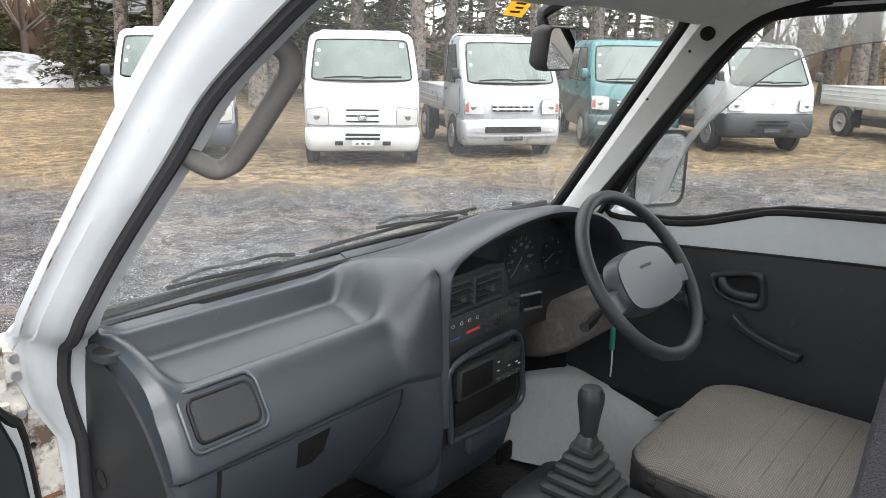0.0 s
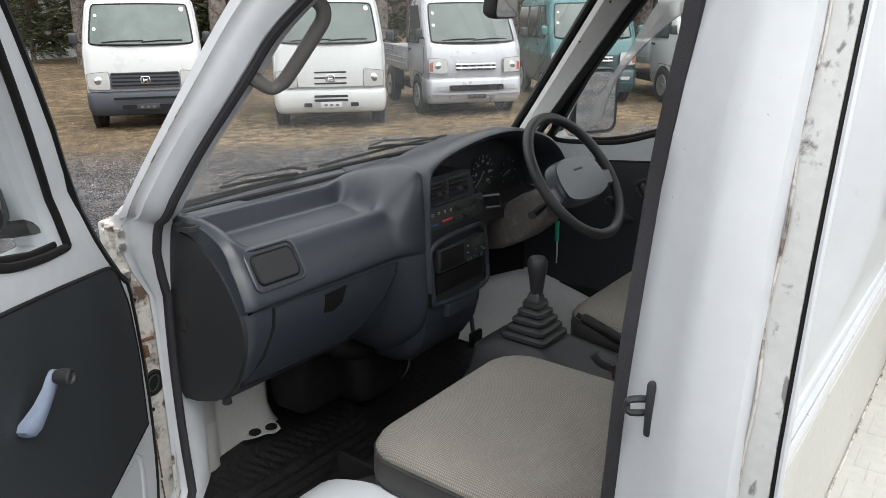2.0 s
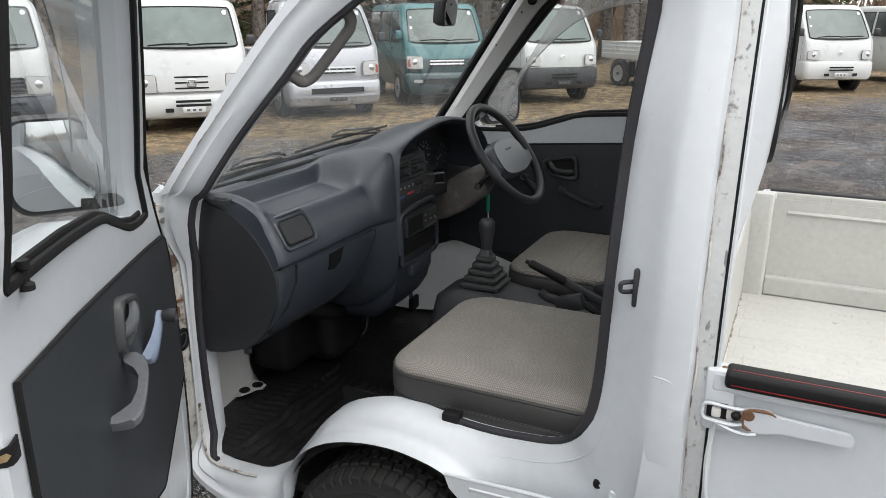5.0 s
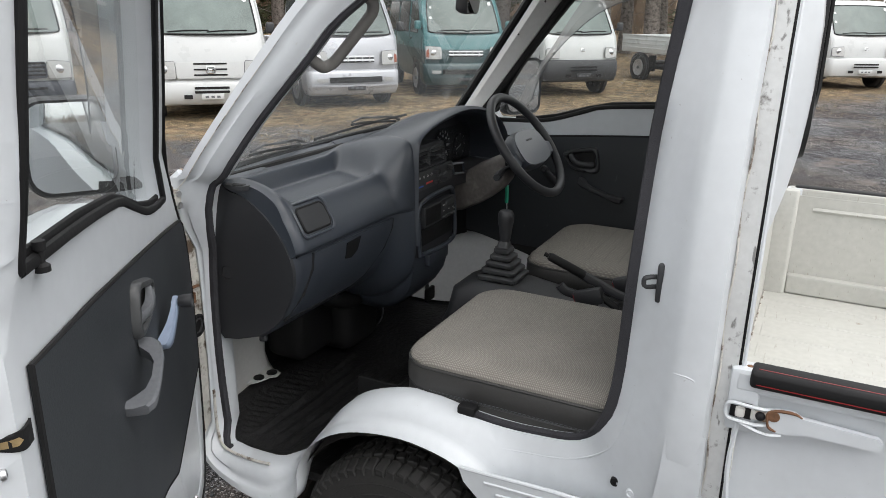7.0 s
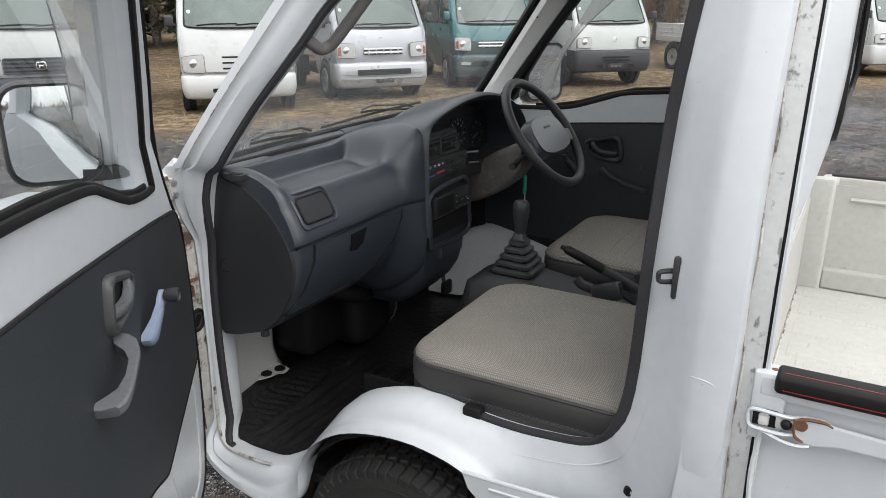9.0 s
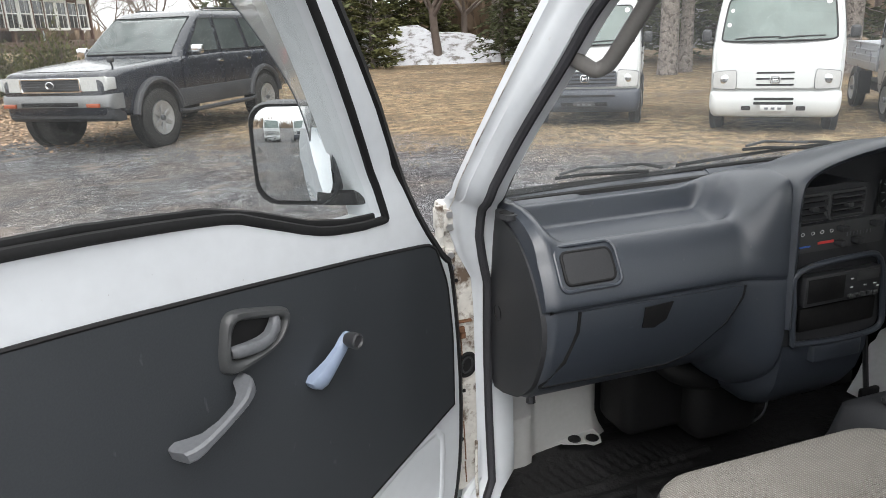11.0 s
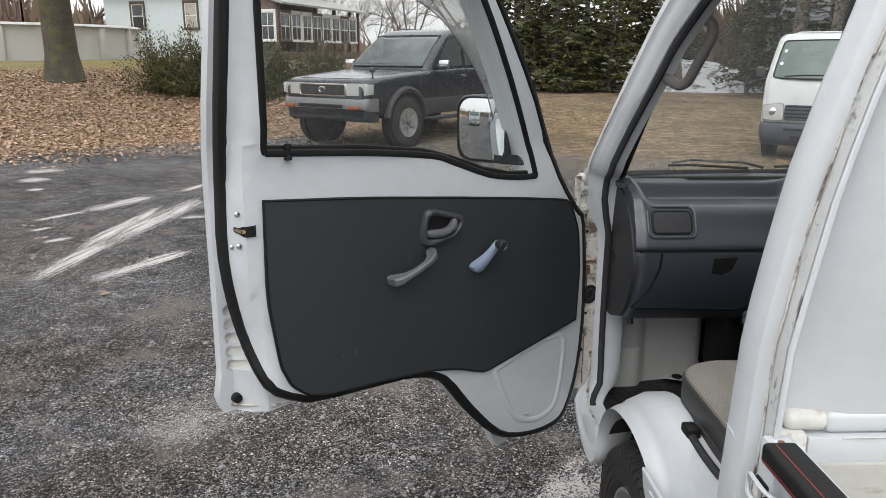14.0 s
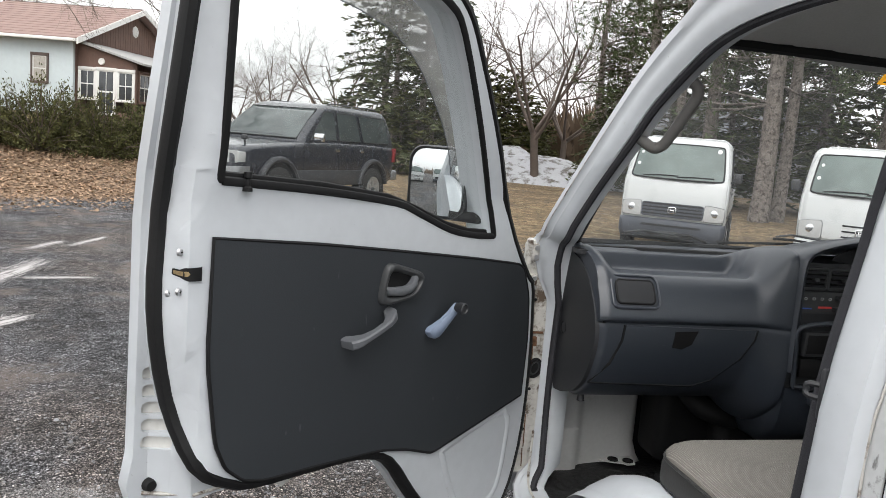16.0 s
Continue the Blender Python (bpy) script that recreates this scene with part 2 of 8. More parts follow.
TYRE = mat("tyre_rubber", (0.017, 0.0165, 0.016), 0.8, vary=0.3, scale=14, fine=120, bump=0.4, dirt=(0.042, 0.038, 0.032), dirt_at=0.66, dirt_scale=34)
LINER = mat("dusty_underbody", (0.030, 0.026, 0.022), 0.9, vary=0.4, scale=9, fine=60, bump=0.5, dirt=(0.085, 0.072, 0.058), dirt_at=0.56, dirt_scale=14)
RED = mat("red_plastic", (0.22, 0.016, 0.018), 0.4)
GREEN = mat("green_tag", (0.02, 0.28, 0.17), 0.4)
LIME = mat("green_sticker", (0.16, 0.55, 0.10), 0.5)
SEAMW = mat("mildewed_seam_paint", (0.50, 0.51, 0.51), 0.5, vary=0.1, bump=0.15, dirt=(0.10, 0.09, 0.085), dirt_at=0.60, dirt_scale=34, specks=((60, 60, 24), 0.62, (0.05, 0.045, 0.04), 0.7))
PILLAR = mat("pillar_paint", (0.56, 0.56, 0.55), 0.45, vary=0.06, bump=0.04, dirt=(0.40, 0.39, 0.36), dirt_at=0.68, dirt_scale=16)
ORANGE = thin("orange_sticker", (0.85, 0.40, 0.03))
INK = mat("print", (0.05, 0.03, 0.02), 0.6, vary=0.05)
PALE = mat("pale_print", (0.55, 0.56, 0.56), 0.5, vary=0.05)
TRACK = mat("heater_red", (0.55, 0.05, 0.05), 0.5, vary=0.05)
TRACKB = mat("heater_blue", (0.05, 0.12, 0.45), 0.5, vary=0.05)
MIRROR = silvered("mirror_silver")
GLASS = glass("clear_glass", (0.975, 0.99, 0.985), haze=0.11)
GLASSD = glass("door_glass", (0.93, 0.955, 0.945), haze=0.06)
SMOKE = glass("smoked_visor", (0.62, 0.62, 0.62), rough=0.15, haze=0.6, haze_color=(0.50, 0.49, 0.48))

# ---- mesh tools ----
def part(name, bm, material, parent=None, label="", smooth=40, at=None):
    """Links a bmesh as one mesh object, under a thing or under a part."""
    bmesh.ops.remove_doubles(bm, verts=bm.verts[:], dist=0.00005)
    bmesh.ops.recalc_face_normals(bm, faces=bm.faces[:])
    me = bpy.data.meshes.new(name)
    bm.to_mesh(me)
    bm.free()
    if smooth:
        me.polygons.foreach_set("use_smooth", [True] * len(me.polygons))
        me.set_sharp_from_angle(angle=radians(smooth))
    me.materials.append(material)
    ob = new(name, me)
    if parent:
        ob.parent = parent
    if at is not None:
        ob.matrix_basis = at
    if label:
        tagged(ob, label)
    return ob


def thing(name, at, label, category, group="", kind=""):
    ob = new(name)
    ob.empty_display_size = 0.1
    ob.matrix_basis = at
    return tagged(ob, label, category, group, kind)


def raw(verts, faces):
    bm = bmesh.new()
    vs = [bm.verts.new(v) for v in verts]
    for f in faces:
        try:
            bm.faces.new([vs[i] for i in f])
        except ValueError:
            pass
    return bm


def mesh_of(name, verts, faces, material, smooth=0):
    """A mesh straight from lists, for large scattered stuff."""
    me = bpy.data.meshes.new(name)
    me.from_pydata(verts, [], faces)
    me.materials.append(material)
    if smooth:
        me.polygons.foreach_set("use_smooth", [True] * len(me.polygons))
    return me


def join(*bms):
    out = bmesh.new()
    tmp = bpy.data.meshes.new("tmp")
    for b in bms:
        b.to_mesh(tmp)
        out.from_mesh(tmp)
        b.free()
    bpy.data.meshes.remove(tmp)
    return out


def warp(bm, f):
    for v in bm.verts:
        v.co = Vector(f(*v.co))
    return bm


def moved(bm, m):
    bm.transform(m)
    return bm


def rbox(x0, x1, y0, y1, z0, z1, r=0.008, seg=2):
    bm = bmesh.new()
    bmesh.ops.create_cube(bm, size=1.0)
    for v in bm.verts:
        v.co = Vector((x0 + (v.co.x + 0.5) * (x1 - x0), y0 + (v.co.y + 0.5) * (y1 - y0), z0 + (v.co.z + 0.5) * (z1 - z0)))
    r = min(r, 0.49 * min(x1 - x0, y1 - y0, z1 - z0))
    if r > 0:
        bmesh.ops.bevel(bm, geom=bm.edges[:], offset=r, segments=seg, affect="EDGES", profile=0.5)
    return bm


def smooth_path(pts, n=4, closed=False):
    """Catmull-Rom through the points, n steps to a stretch."""
    P = [Vector(p) for p in pts]
    out, k = [], len(P)
    last = k if closed else k - 1
    for i in range(last):
        a, b, c, d = (P[(i + j) % k] if closed else P[min(max(i + j, 0), k - 1)] for j in (-1, 0, 1, 2))
        for s in range(n):
            t = s / n
            out.append(0.5 * ((2 * b) + (c - a) * t + (2 * a - 5 * b + 4 * c - d) * t * t + (3 * b - a - 3 * c + d) * t ** 3))
    if not closed:
        out.append(P[-1])
    return out


def tube(path, r, n=8, closed=False, caps=True, ry=None):
    """A round (or, with ry, flattened) bar along a path; r may be a list."""
    P = [Vector(p) for p in path]
    k = len(P)
    rings, up = [], None
    for i in range(k):
        a = P[(i - 1) % k] if closed or i else P[0]
        b = P[(i + 1) % k] if closed or i < k - 1 else P[-1]
        t = (b - a).normalized()
        if up is None:
            up = t.cross(Vector((0, 0, 1))) if abs(t.z) < 0.9 else t.cross(Vector((0, 1, 0)))
        side = (up - t * up.dot(t)).normalized()
        up = side
        other = t.cross(side)
        ra = r[i] if isinstance(r, (list, tuple)) else r
        rb = ra if ry is None else ry
        rings.append([P[i] + side * ra * math.cos(2 * math.pi * j / n) + other * rb * math.sin(2 * math.pi * j / n) for j in range(n)])
    return loft(rings, caps=caps and not closed, closed_v=closed)


def loft(rings, closed_u=True, caps=True, closed_v=False):
    n, k = len(rings[0]), len(rings)
    verts = [tuple(p) for ring in rings for p in ring]
    faces = []
    for i in range(k if closed_v else k - 1):
        for j in range(n if closed_u else n - 1):
            a, b = i * n + j, i * n + (j + 1) % n
            c, d = ((i + 1) % k) * n + (j + 1) % n, ((i + 1) % k) * n + j
            faces.append((a, b, c, d))
    if caps and closed_u and not closed_v:
        faces.append(tuple(range(n)))
        faces.append(tuple((k - 1) * n + j for j in range(n)))
    return raw(verts, faces)


def lathe(profile, n=24, closed=False):
    """Turned about the x axis: profile of (x, radius)."""
    rings = [[(x, r * math.cos(2 * math.pi * j / n), r * math.sin(2 * math.pi * j / n)) for j in range(n)] for x, r in profile]
    return loft(rings, caps=False, closed_v=closed)


def sheet(outer, holes=(), cut=0.07, thick=0.02, f=None):
    """A plate in the plane (u, v) with holes, cut into a fine net so that it can be bent by f(u, v, depth)."""
    bm = bmesh.new()
    for loop in (outer, *holes):
        vs = [bm.verts.new((p[0], p[1], 0)) for p in loop]
        for i in range(len(vs)):
            bm.edges.new((vs[i], vs[(i + 1) % len(vs)]))
    bmesh.ops.triangle_fill(bm, use_beauty=True, use_dissolve=False, edges=bm.edges[:])
    us, ws = [p[0] for p in outer], [p[1] for p in outer]
    if cut:
        for ax, lo, hi in ((0, min(us), max(us)), (1, min(ws), max(ws))):
            c = lo + cut
            while c < hi - 1e-4:
                no = (1, 0, 0) if ax == 0 else (0, 1, 0)
                bmesh.ops.bisect_plane(bm, geom=bm.verts[:] + bm.edges[:] + bm.faces[:], plane_co=tuple(c * a for a in no), plane_no=no)
                c += cut
    if thick:
        res = bmesh.ops.extrude_face_region(bm, geom=bm.faces[:])
        for g in res["geom"]:
            if isinstance(g, bmesh.types.BMVert):
                g.co.z = thick
    if f:
        warp(bm, f)
    return bm


def flat(pts, n=4):
    return [(p.x, p.y) for p in smooth_path([(a, b, 0) for a, b in pts], n, True)]


def rrect(u0, u1, v0, v1, r, seg=4):
    """A rounded rectangle as a loop of (u, v)."""
    out = []
    for cu, cv, a0 in ((u1 - r, v1 - r, 0), (u0 + r, v1 - r, 90), (u0 + r, v0 + r, 180), (u1 - r, v0 + r, 270)):
        for i in range(seg + 1):
            a = radians(a0 + 90 * i / seg)
            out.append((cu + r * math.cos(a), cv + r * math.sin(a)))
    return out


def letters(text, size, material, parent, name, at, depth=0.0008):
    cu = bpy.data.curves.new("t", "FONT")
    cu.body, cu.size, cu.extrude, cu.align_x, cu.align_y = text, size, depth, "CENTER", "CENTER"
    tmp = new("t", cu)
    me = bpy.data.meshes.new_from_object(tmp.evaluated_get(bpy.context.evaluated_depsgraph_get()))
    bpy.data.objects.remove(tmp)
    me.materials.clear()
    me.materials.append(material)
    ob = new(name, me)
    ob.parent, ob.matrix_basis = parent, at
    return ob


def smooth01(a, b, t):
    t = max(0.0, min(1.0, (t - a) / (b - a)))
    return t * t * (3 - 2 * t)


# ---- the white mini truck: body ----
truck = thing("mini_truck", pose(0, 0, 0), "white right-hand-drive mini truck, passenger door open, on wet gravel", "truck")


def tumble(z):
    return 0.2 * max(0.0, z - 1.1)


# pairs of (y, z): the outer edge of the body side, and the door opening that goes with it
SIDE = [
    ((.022, 1.045), (-.05, 1.03)), ((-.016, 1.078), (-.097, 1.08)), ((-.100, 1.192), (-.183, 1.196)), ((-.206, 1.332), (-.289, 1.317)),
    ((-.290, 1.432), (-.346, 1.385)), ((-.362, 1.502), (-.42, 1.442)), ((-.432, 1.552), (-.489, 1.487)), ((-.50, 1.60), (-.561, 1.513)),
    ((-.62, 1.635), (-.66, 1.529)), ((-.80, 1.65), (-.80, 1.537)), ((-1.0, 1.645), (-.94, 1.533)), ((-1.10, 1.62), (-.983, 1.505)),
    ((-1.12, 1.45), (-.99, 1.435)), ((-1.12, 1.235), (-.972, 1.235)), ((-1.12, 1.0), (-.964, 1.0)), ((-1.12, .78), (-.956, .79)),
    ((-1.12, .55), (-.932, .70)), ((-1.10, .30), (-.89, .650)), ((-.87, .28), (-.80, .636)), ((-.80, .45), (-.72, .634)),
    ((-.70, .555), (-.64, .640)), ((-.60, .588), (-.552, .648)), ((-.50, .588), (-.457, .630)), ((-.40, .562), (-.372, .588)),
    ((-.325, .51), (-.304, .505)), ((-.285, .44), (-.250, .425)), ((-.275, .36), (-.19, .40)), ((-.20, .31), (-.12, .393)),
    ((-.05, .34), (-.06, .395)), ((.012, .42), (-.03, .42)), ((.006, .6), (-.014, .60)), ((.008, .84), (-.018, .84)),
]


def pillar_x(z):
    """How far the outer face of the rear door pillar stands from the middle of the cab."""
    pts = ((.30, .690), (.60, .700), (.76, .716), (.90, .711), (1.02, .706), (1.10, .694), (1.22, .674), (1.35, .641), (1.44, .613), (1.65, .555))
    for (a, p), (b, q) in zip(pts, pts[1:]):
        if z <= b:
            return p + (q - p) * max(0.0, z - a) / (b - a)
    return pts[-1][1]


#           along, depth: across the rear door pillar, from its outer face over a bevel to the jamb
PILLAR_CUT = [(0.0, .045), (0.0, .018), (0.04, .003), (0.14, .0), (0.33, .0), (0.41, .005), (0.50, .018), (0.78, .060), (1.0, .087), (1.0, .108), (0.6, .108)]


def sill_in(y):
    return smooth01(-1.05, -.91, y) * smooth01(-.18, -.24, y)


def front_post(y, z):
    return smooth01(-.10, -.05, y) * (1 - smooth01(.88, 1.0, z)) * smooth01(.40, .46, z)


def side_frame(name, s, label):
    """The pressed body side round a door opening; s is -1 on the passenger's side, 1 on the driver's."""
    outer = smooth_path([(a[0], a[1], 0) for a, b in SIDE], 4, True)
    inner = smooth_path([(b[0], b[1], 0) for a, b in SIDE], 4, True)
    rows = []
    #       along, depth, z drop
    prof = [(0.0, .034), (0.0, .010), (0.04, .0), (0.30, .001), (0.36, .007), (0.50, .013), (0.62, .011), (0.84, .022), (1.0, .032), (1.0, .075), (0.6, .085)]
    if s > 0:
        prof = [(0.0, .03)] + prof[1:-2] + [(1.0, .06), (0.6, .06)]
    for (f0, dx), (f1, dp) in zip(prof, PILLAR_CUT):
        row = []
        for o, i in zip(outer, inner):
            on = smooth01(1.06, 1.115, -o.x) * smooth01(.34, .76, o.y) * (1 - .5 * smooth01(1.40, 1.56, o.y)) if s < 0 else 0.0
            f = f0 + (f1 - f0) * on
            y, z = o.x + (i.x - o.x) * f, o.y + (i.y - o.y) * f
            low = smooth01(.74, .65, z) * sill_in(y)
            x = 0.69 - tumble(z) - dx - low * 0.045 * f - ((.048 - .013 * f) * front_post(y, z) if s < 0 else 0)
            x += (pillar_x(z) - dp * (1 - .35 * smooth01(1.15, 1.45, z)) - x) * on
            row.append((s * x, y, z))
        rows.append(row)
    n = len(outer)
    verts = [v for r in rows for v in r]
    faces = []
    for i in range(len(rows)):
        for j in range(n):
            a, b = i * n + j, i * n + (j + 1) % n
            k = ((i + 1) % len(rows)) * n
            faces.append((a, b, k + (j + 1) % n, k + j))
    return part(name, raw(verts, faces), WHITE, truck, label, smooth=52)


frame_l = side_frame("body_side", -1, "white pressed steel door frame, scuffed")
side_frame("body_side", 1, "")

# woven welt round the passenger's opening
welt = [(-(0.69 - tumble(z) - .045) + 0.045 * smooth01(.74, .65, z) * sill_in(y) + .022 * front_post(y, z), y, z) for y, z in flat([b for a, b in SIDE], 4)]
welt = [(p[0] + (-(pillar_x(p[2]) - .092 * (1 - .35 * smooth01(1.15, 1.45, p[2]))) - .006 - p[0]) * smooth01(.90, .955, -p[1]) * smooth01(.60, .72, p[2]) * (1 - smooth01(1.38, 1.50, p[2])), p[1], p[2]) for p in welt]
welt = [p for p in welt if not (p[2] < 0.69 and -0.655 < p[1] < -0.052)]
start = max(range(len(welt)), key=lambda i: (Vector(welt[i]) - Vector(welt[i - 1])).length)
welt = welt[start:] + welt[:start]
part("door_welt", tube(welt, 0.0088, 8, ry=0.0115), WELT, truck, "dark woven edge welt")

# cracked sealer in the groove of the pillar
o_, i_ = (smooth_path([(q[k][0], q[k][1], 0) for q in SIDE[:9]], 4) for k in (0, 1))
part("pillar_seam", tube([(-(0.69 - tumble(a.y) - .0012), a.x + (b.x - a.x) * .30, a.y + (b.y - a.y) * .30) for a, b in zip(o_, i_)], .0012, 5), GRIME, truck)

# roof and headliner
roof_out = flat([(-.585, -.52), (-.54, -.375), (-.3, -.342), (0, -.332), (.3, -.342), (.54, -.375), (.585, -.52), (.58, -1.09), (.5, -1.12), (-.5, -1.12), (-.58, -1.09)], 3)


def roof_z(x, y):
    t = max(0.0, min(1.0, (-y - 0.332) / 0.33))
    return 1.545 + 0.115 * t ** 0.55 + 0.03 * (1 - (x / 0.6) ** 2) * t


part("roof", sheet(roof_out, cut=0.09, thick=0.012, f=lambda u, v, w: (u, v, roof_z(u, v) + w)), WHITE, truck)
part("headliner", sheet([(a * .97, -.37 + (b + .37) * .97) for a, b in roof_out], cut=0.09, thick=0.01, f=lambda u, v, w: (u, v, roof_z(u, v) - .035 - w)), HEADL, truck, "pale grey fabric headliner")


# windscreen with its rubber
def screen(u, s, w=0.0):
    half = 0.60 - 0.055 * s
    return (u * half, 0.022 - 0.345 * s - 0.035 * u * u + w * 0.77, 1.055 + 0.485 * s - 0.018 * u * u + w * 0.63)


part("windscreen", sheet(rrect(-1, 1, 0, 1, 0.08), cut=0.12, thick=0, f=lambda u, v, w: screen(u, v, 0.0)), GLASS, truck, "dusty clear windscreen").visible_shadow = False
part("windscreen_rubber", tube([screen(u, s) for u, s in rrect(-1.01, 1.01, -.01, 1.01, 0.08, 5)], 0.014, 8, closed=True), RUBBER, truck)

# front of the cab, scuttle, firewall
part("front_panel", sheet(rrect(-.66, .66, .42, .95, 0.05), cut=0.1, thick=0.02, f=lambda u, v, w: (u, .115 + .12 * (1 - (u / .7) ** 2) - .04 * max(0, (v - .85) / .2) ** 2 + w, v)), WHITE, truck)
part("scuttle", rbox(-.62, .62, .0, .11, .93, .992, .012), DARK, truck)
part("front_bumper", sheet(rrect(-.67, .67, .30, .46, 0.04), cut=0.12, thick=0.05, f=lambda u, v, w: (u, .125 + .13 * (1 - (u / .7) ** 2) + w, v)), WHITE, truck)
part("firewall", rbox(-.46, .46, .175, .19, .36, .95, .004), RUBBER, truck)
part("cab_floor", rbox(-.62, .62, -.52, .18, .36, .385, .004), MATB, truck)
part("seat_floor", rbox(-.60, .60, -1.10, -.52, .52, .545, .004), MATB, truck)
part("seat_riser", rbox(-.60, .60, -.54, -.523, .387, .518, .002), MATB, truck)
part("engine_cover", rbox(-.08, .14, -.60, -.36, .38, .60, .03, 3), RUBBER, truck)
part("seat_base", join(rbox(-.60, -.09, -1.0, -.52, .54, .615, .01), rbox(.13, .60, -1.0, -.52, .54, .615, .01)), RUBBER, truck)
# white kick panels ahead of the front wheel
KICK = [(-.626, .0), (-.616, .040), (-.597, .062), (-.55, .069), (-.502, .071), (-.482, .079), (-.469, .103), (-.455, .109), (-.40, .118), (-.34, .129), (-.296, .139), (-.276, .150), (-.270, .174)]
kick = [[(x + fl * smooth01(-.36, -.28, x), y - (dp if i < 5 else 0), z) for i, (x, y) in enumerate(KICK)] for z, dp, fl in ((.384, 0, .03), (.41, 0, .014), (.45, 0, 0), (.512, 0, 0), (.516, -.004, 0), (.522, -.004, 0), (.527, 0, 0), (.60, 0, 0), (.70, 0, 0), (.80, 0, 0))]
part("kick_panel", loft(kick, closed_u=False, caps=False), PILLAR, truck, "white painted footwell side, scratched", smooth=50)
tab = part("floor_tab", sheet([(-.40, .124), (-.385, .104), (-.36, .092), (-.335, .086), (-.322, .072), (-.298, .078), (-.288, .10), (-.285, .14)], cut=.02, thick=.002, f=lambda u, v, w: (u, v, .406 + w)), PILLAR, truck)
for x_, y_ in ((-.352, .112), (-.310, .100)):
    part("floor_plug", moved(lathe([(.001, .0), (.001, .011), (.003, .013), (.003, .015), (-.002, .016)], 20), pose(x_, y_, .4085, 0, -90, 0)), RUBBER, tab)
kick_r = loft([[(.630, y, top), (.585 + e, y, top), (.560 + e, y, top - .008), (.548 + e, y, top - .030), (.530 + e, y, .52), (.500 + e, y, .44), (.470 + e, y, .392)] for y, top, e in ((.06, .560, -.03), (.0, .585, -.03), (-.06, .610, -.015), (-.10, .622, .0), (-.13, .618, .004), (-.20, .602, .006), (-.28, .582, .006), (-.35, .562, .010), (-.385, .548, .022), (-.41, .528, .045))], closed_u=False, caps=False)
stp = part("kick_strap", tube([(-.593, .030, .600), (-.592, .028, .555), (-.594, .030, .500)], .005, 6, ry=.008), RED, truck)
part("strap_clip", rbox(-.606, -.578, .018, .034, .545, .562, .003), RUBBER, stp)
part("driver_side_wall", join(rbox(.612, .628, -.40, .12, .36, .60, .003), rbox(.612, .628, -.075, .12, .60, 1.04, .003), rbox(.455, .628, .115, .175, .36, .95, .003)), RUBBER, truck)
part("driver_kick_panel", kick_r, GREYK, truck, "pale grey wheel housing in the footwell", smooth=50)

# rear of the cab
def back_y(u, v):
    """The rear face of the cab: recessed beside the pillars, bulging towards the load bed higher up."""
    pts = ((.50, .0), (.82, .0), (.90, .016), (.97, .034), (1.05, .060), (1.13, .082), (1.20, .093), (1.28, .099), (1.40, .099), (1.50, .090), (1.58, .070), (1.70, .05))
    k = next(i for i in range(len(pts) - 1) if v <= pts[i + 1][0])
    (a, p), (b, q) = pts[k], pts[k + 1]
    return -1.060 - (p + (q - p) * max(0.0, v - a) / (b - a)) * (.25 + .75 * smooth01(.665, .56, abs(u)))


rear_win = rrect(-.42, .42, 1.18, 1.50, .05)
part("cab_back", sheet([(p, q) for p, q in rrect(-.668, .668, .50, 1.63, .05)], [rear_win], cut=0.05, thick=0.026, f=lambda u, v, w: (u * (1 - .28 * max(0, v - 1.1)), back_y(u, v) - w, v)), WHITE, truck, smooth=55)
part("back_window", sheet(rear_win, cut=.06, thick=0, f=lambda u, v, w: (u * (1 - .28 * max(0, v - 1.1)), back_y(u, v) - .016 - w, v)), GLASSD, truck).visible_shadow = False
part("back_window_rubber", tube([(u * (1 - .28 * max(0, v - 1.1)), back_y(u, v) - .027, v) for u, v in rear_win], .008, 6, closed=True), RUBBER, truck)
SEAM_Z = [.60 + i * .06 for i in range(17)]
part("seam_flange", loft([[(-pillar_x(z) + .022, -1.116, z), (-pillar_x(z) + .020, -1.148, z), (-pillar_x(z) + .024, -1.149, z), (-pillar_x(z) + .026, -1.116, z)] for z in SEAM_Z]), SEAMW, truck, "white seam flange speckled with black mildew")
part("corner_return", loft([[(-pillar_x(z) + .024, -1.118, z), (-pillar_x(z) + .027, -1.147, z), (-pillar_x(z) + .031, -1.147, z), (-pillar_x(z) + .036, -1.078, z), (-pillar_x(z) + .028, -1.078, z)] for z in SEAM_Z]), WHITE, truck, smooth=30)
part("seam_gap", tube([(-pillar_x(z) + .023, -1.1505, z) for z in SEAM_Z], .0022, 6), RUBBER, truck)
part("seam_lip", tube([(-pillar_x(z) + .021, -1.156, z) for z in SEAM_Z], .0035, 6), WHITE, truck)
part("drip_seam", tube([(-pillar_x(z) + .0195, -1.1215 - .002 * math.sin(z * 37), z) for z in [.62 + i * .02 for i in range(46)]], [.0016 + .0012 * noise.noise((i * .9, 0, 0)) for i in range(46)], 6), GRIME, truck, "dirty cracked seam sealer")
side_tree = BVHTree.FromPolygons([v.co for v in frame_l.data.vertices], [p.vertices for p in frame_l.data.polygons])


def on_side(y, z):
    """Where the body side lies, seen from outside at this place."""
    hit = side_tree.ray_cast(Vector((-2, y, z)), Vector((1, 0, 0)))[0]
    return hit.x if hit else -.69


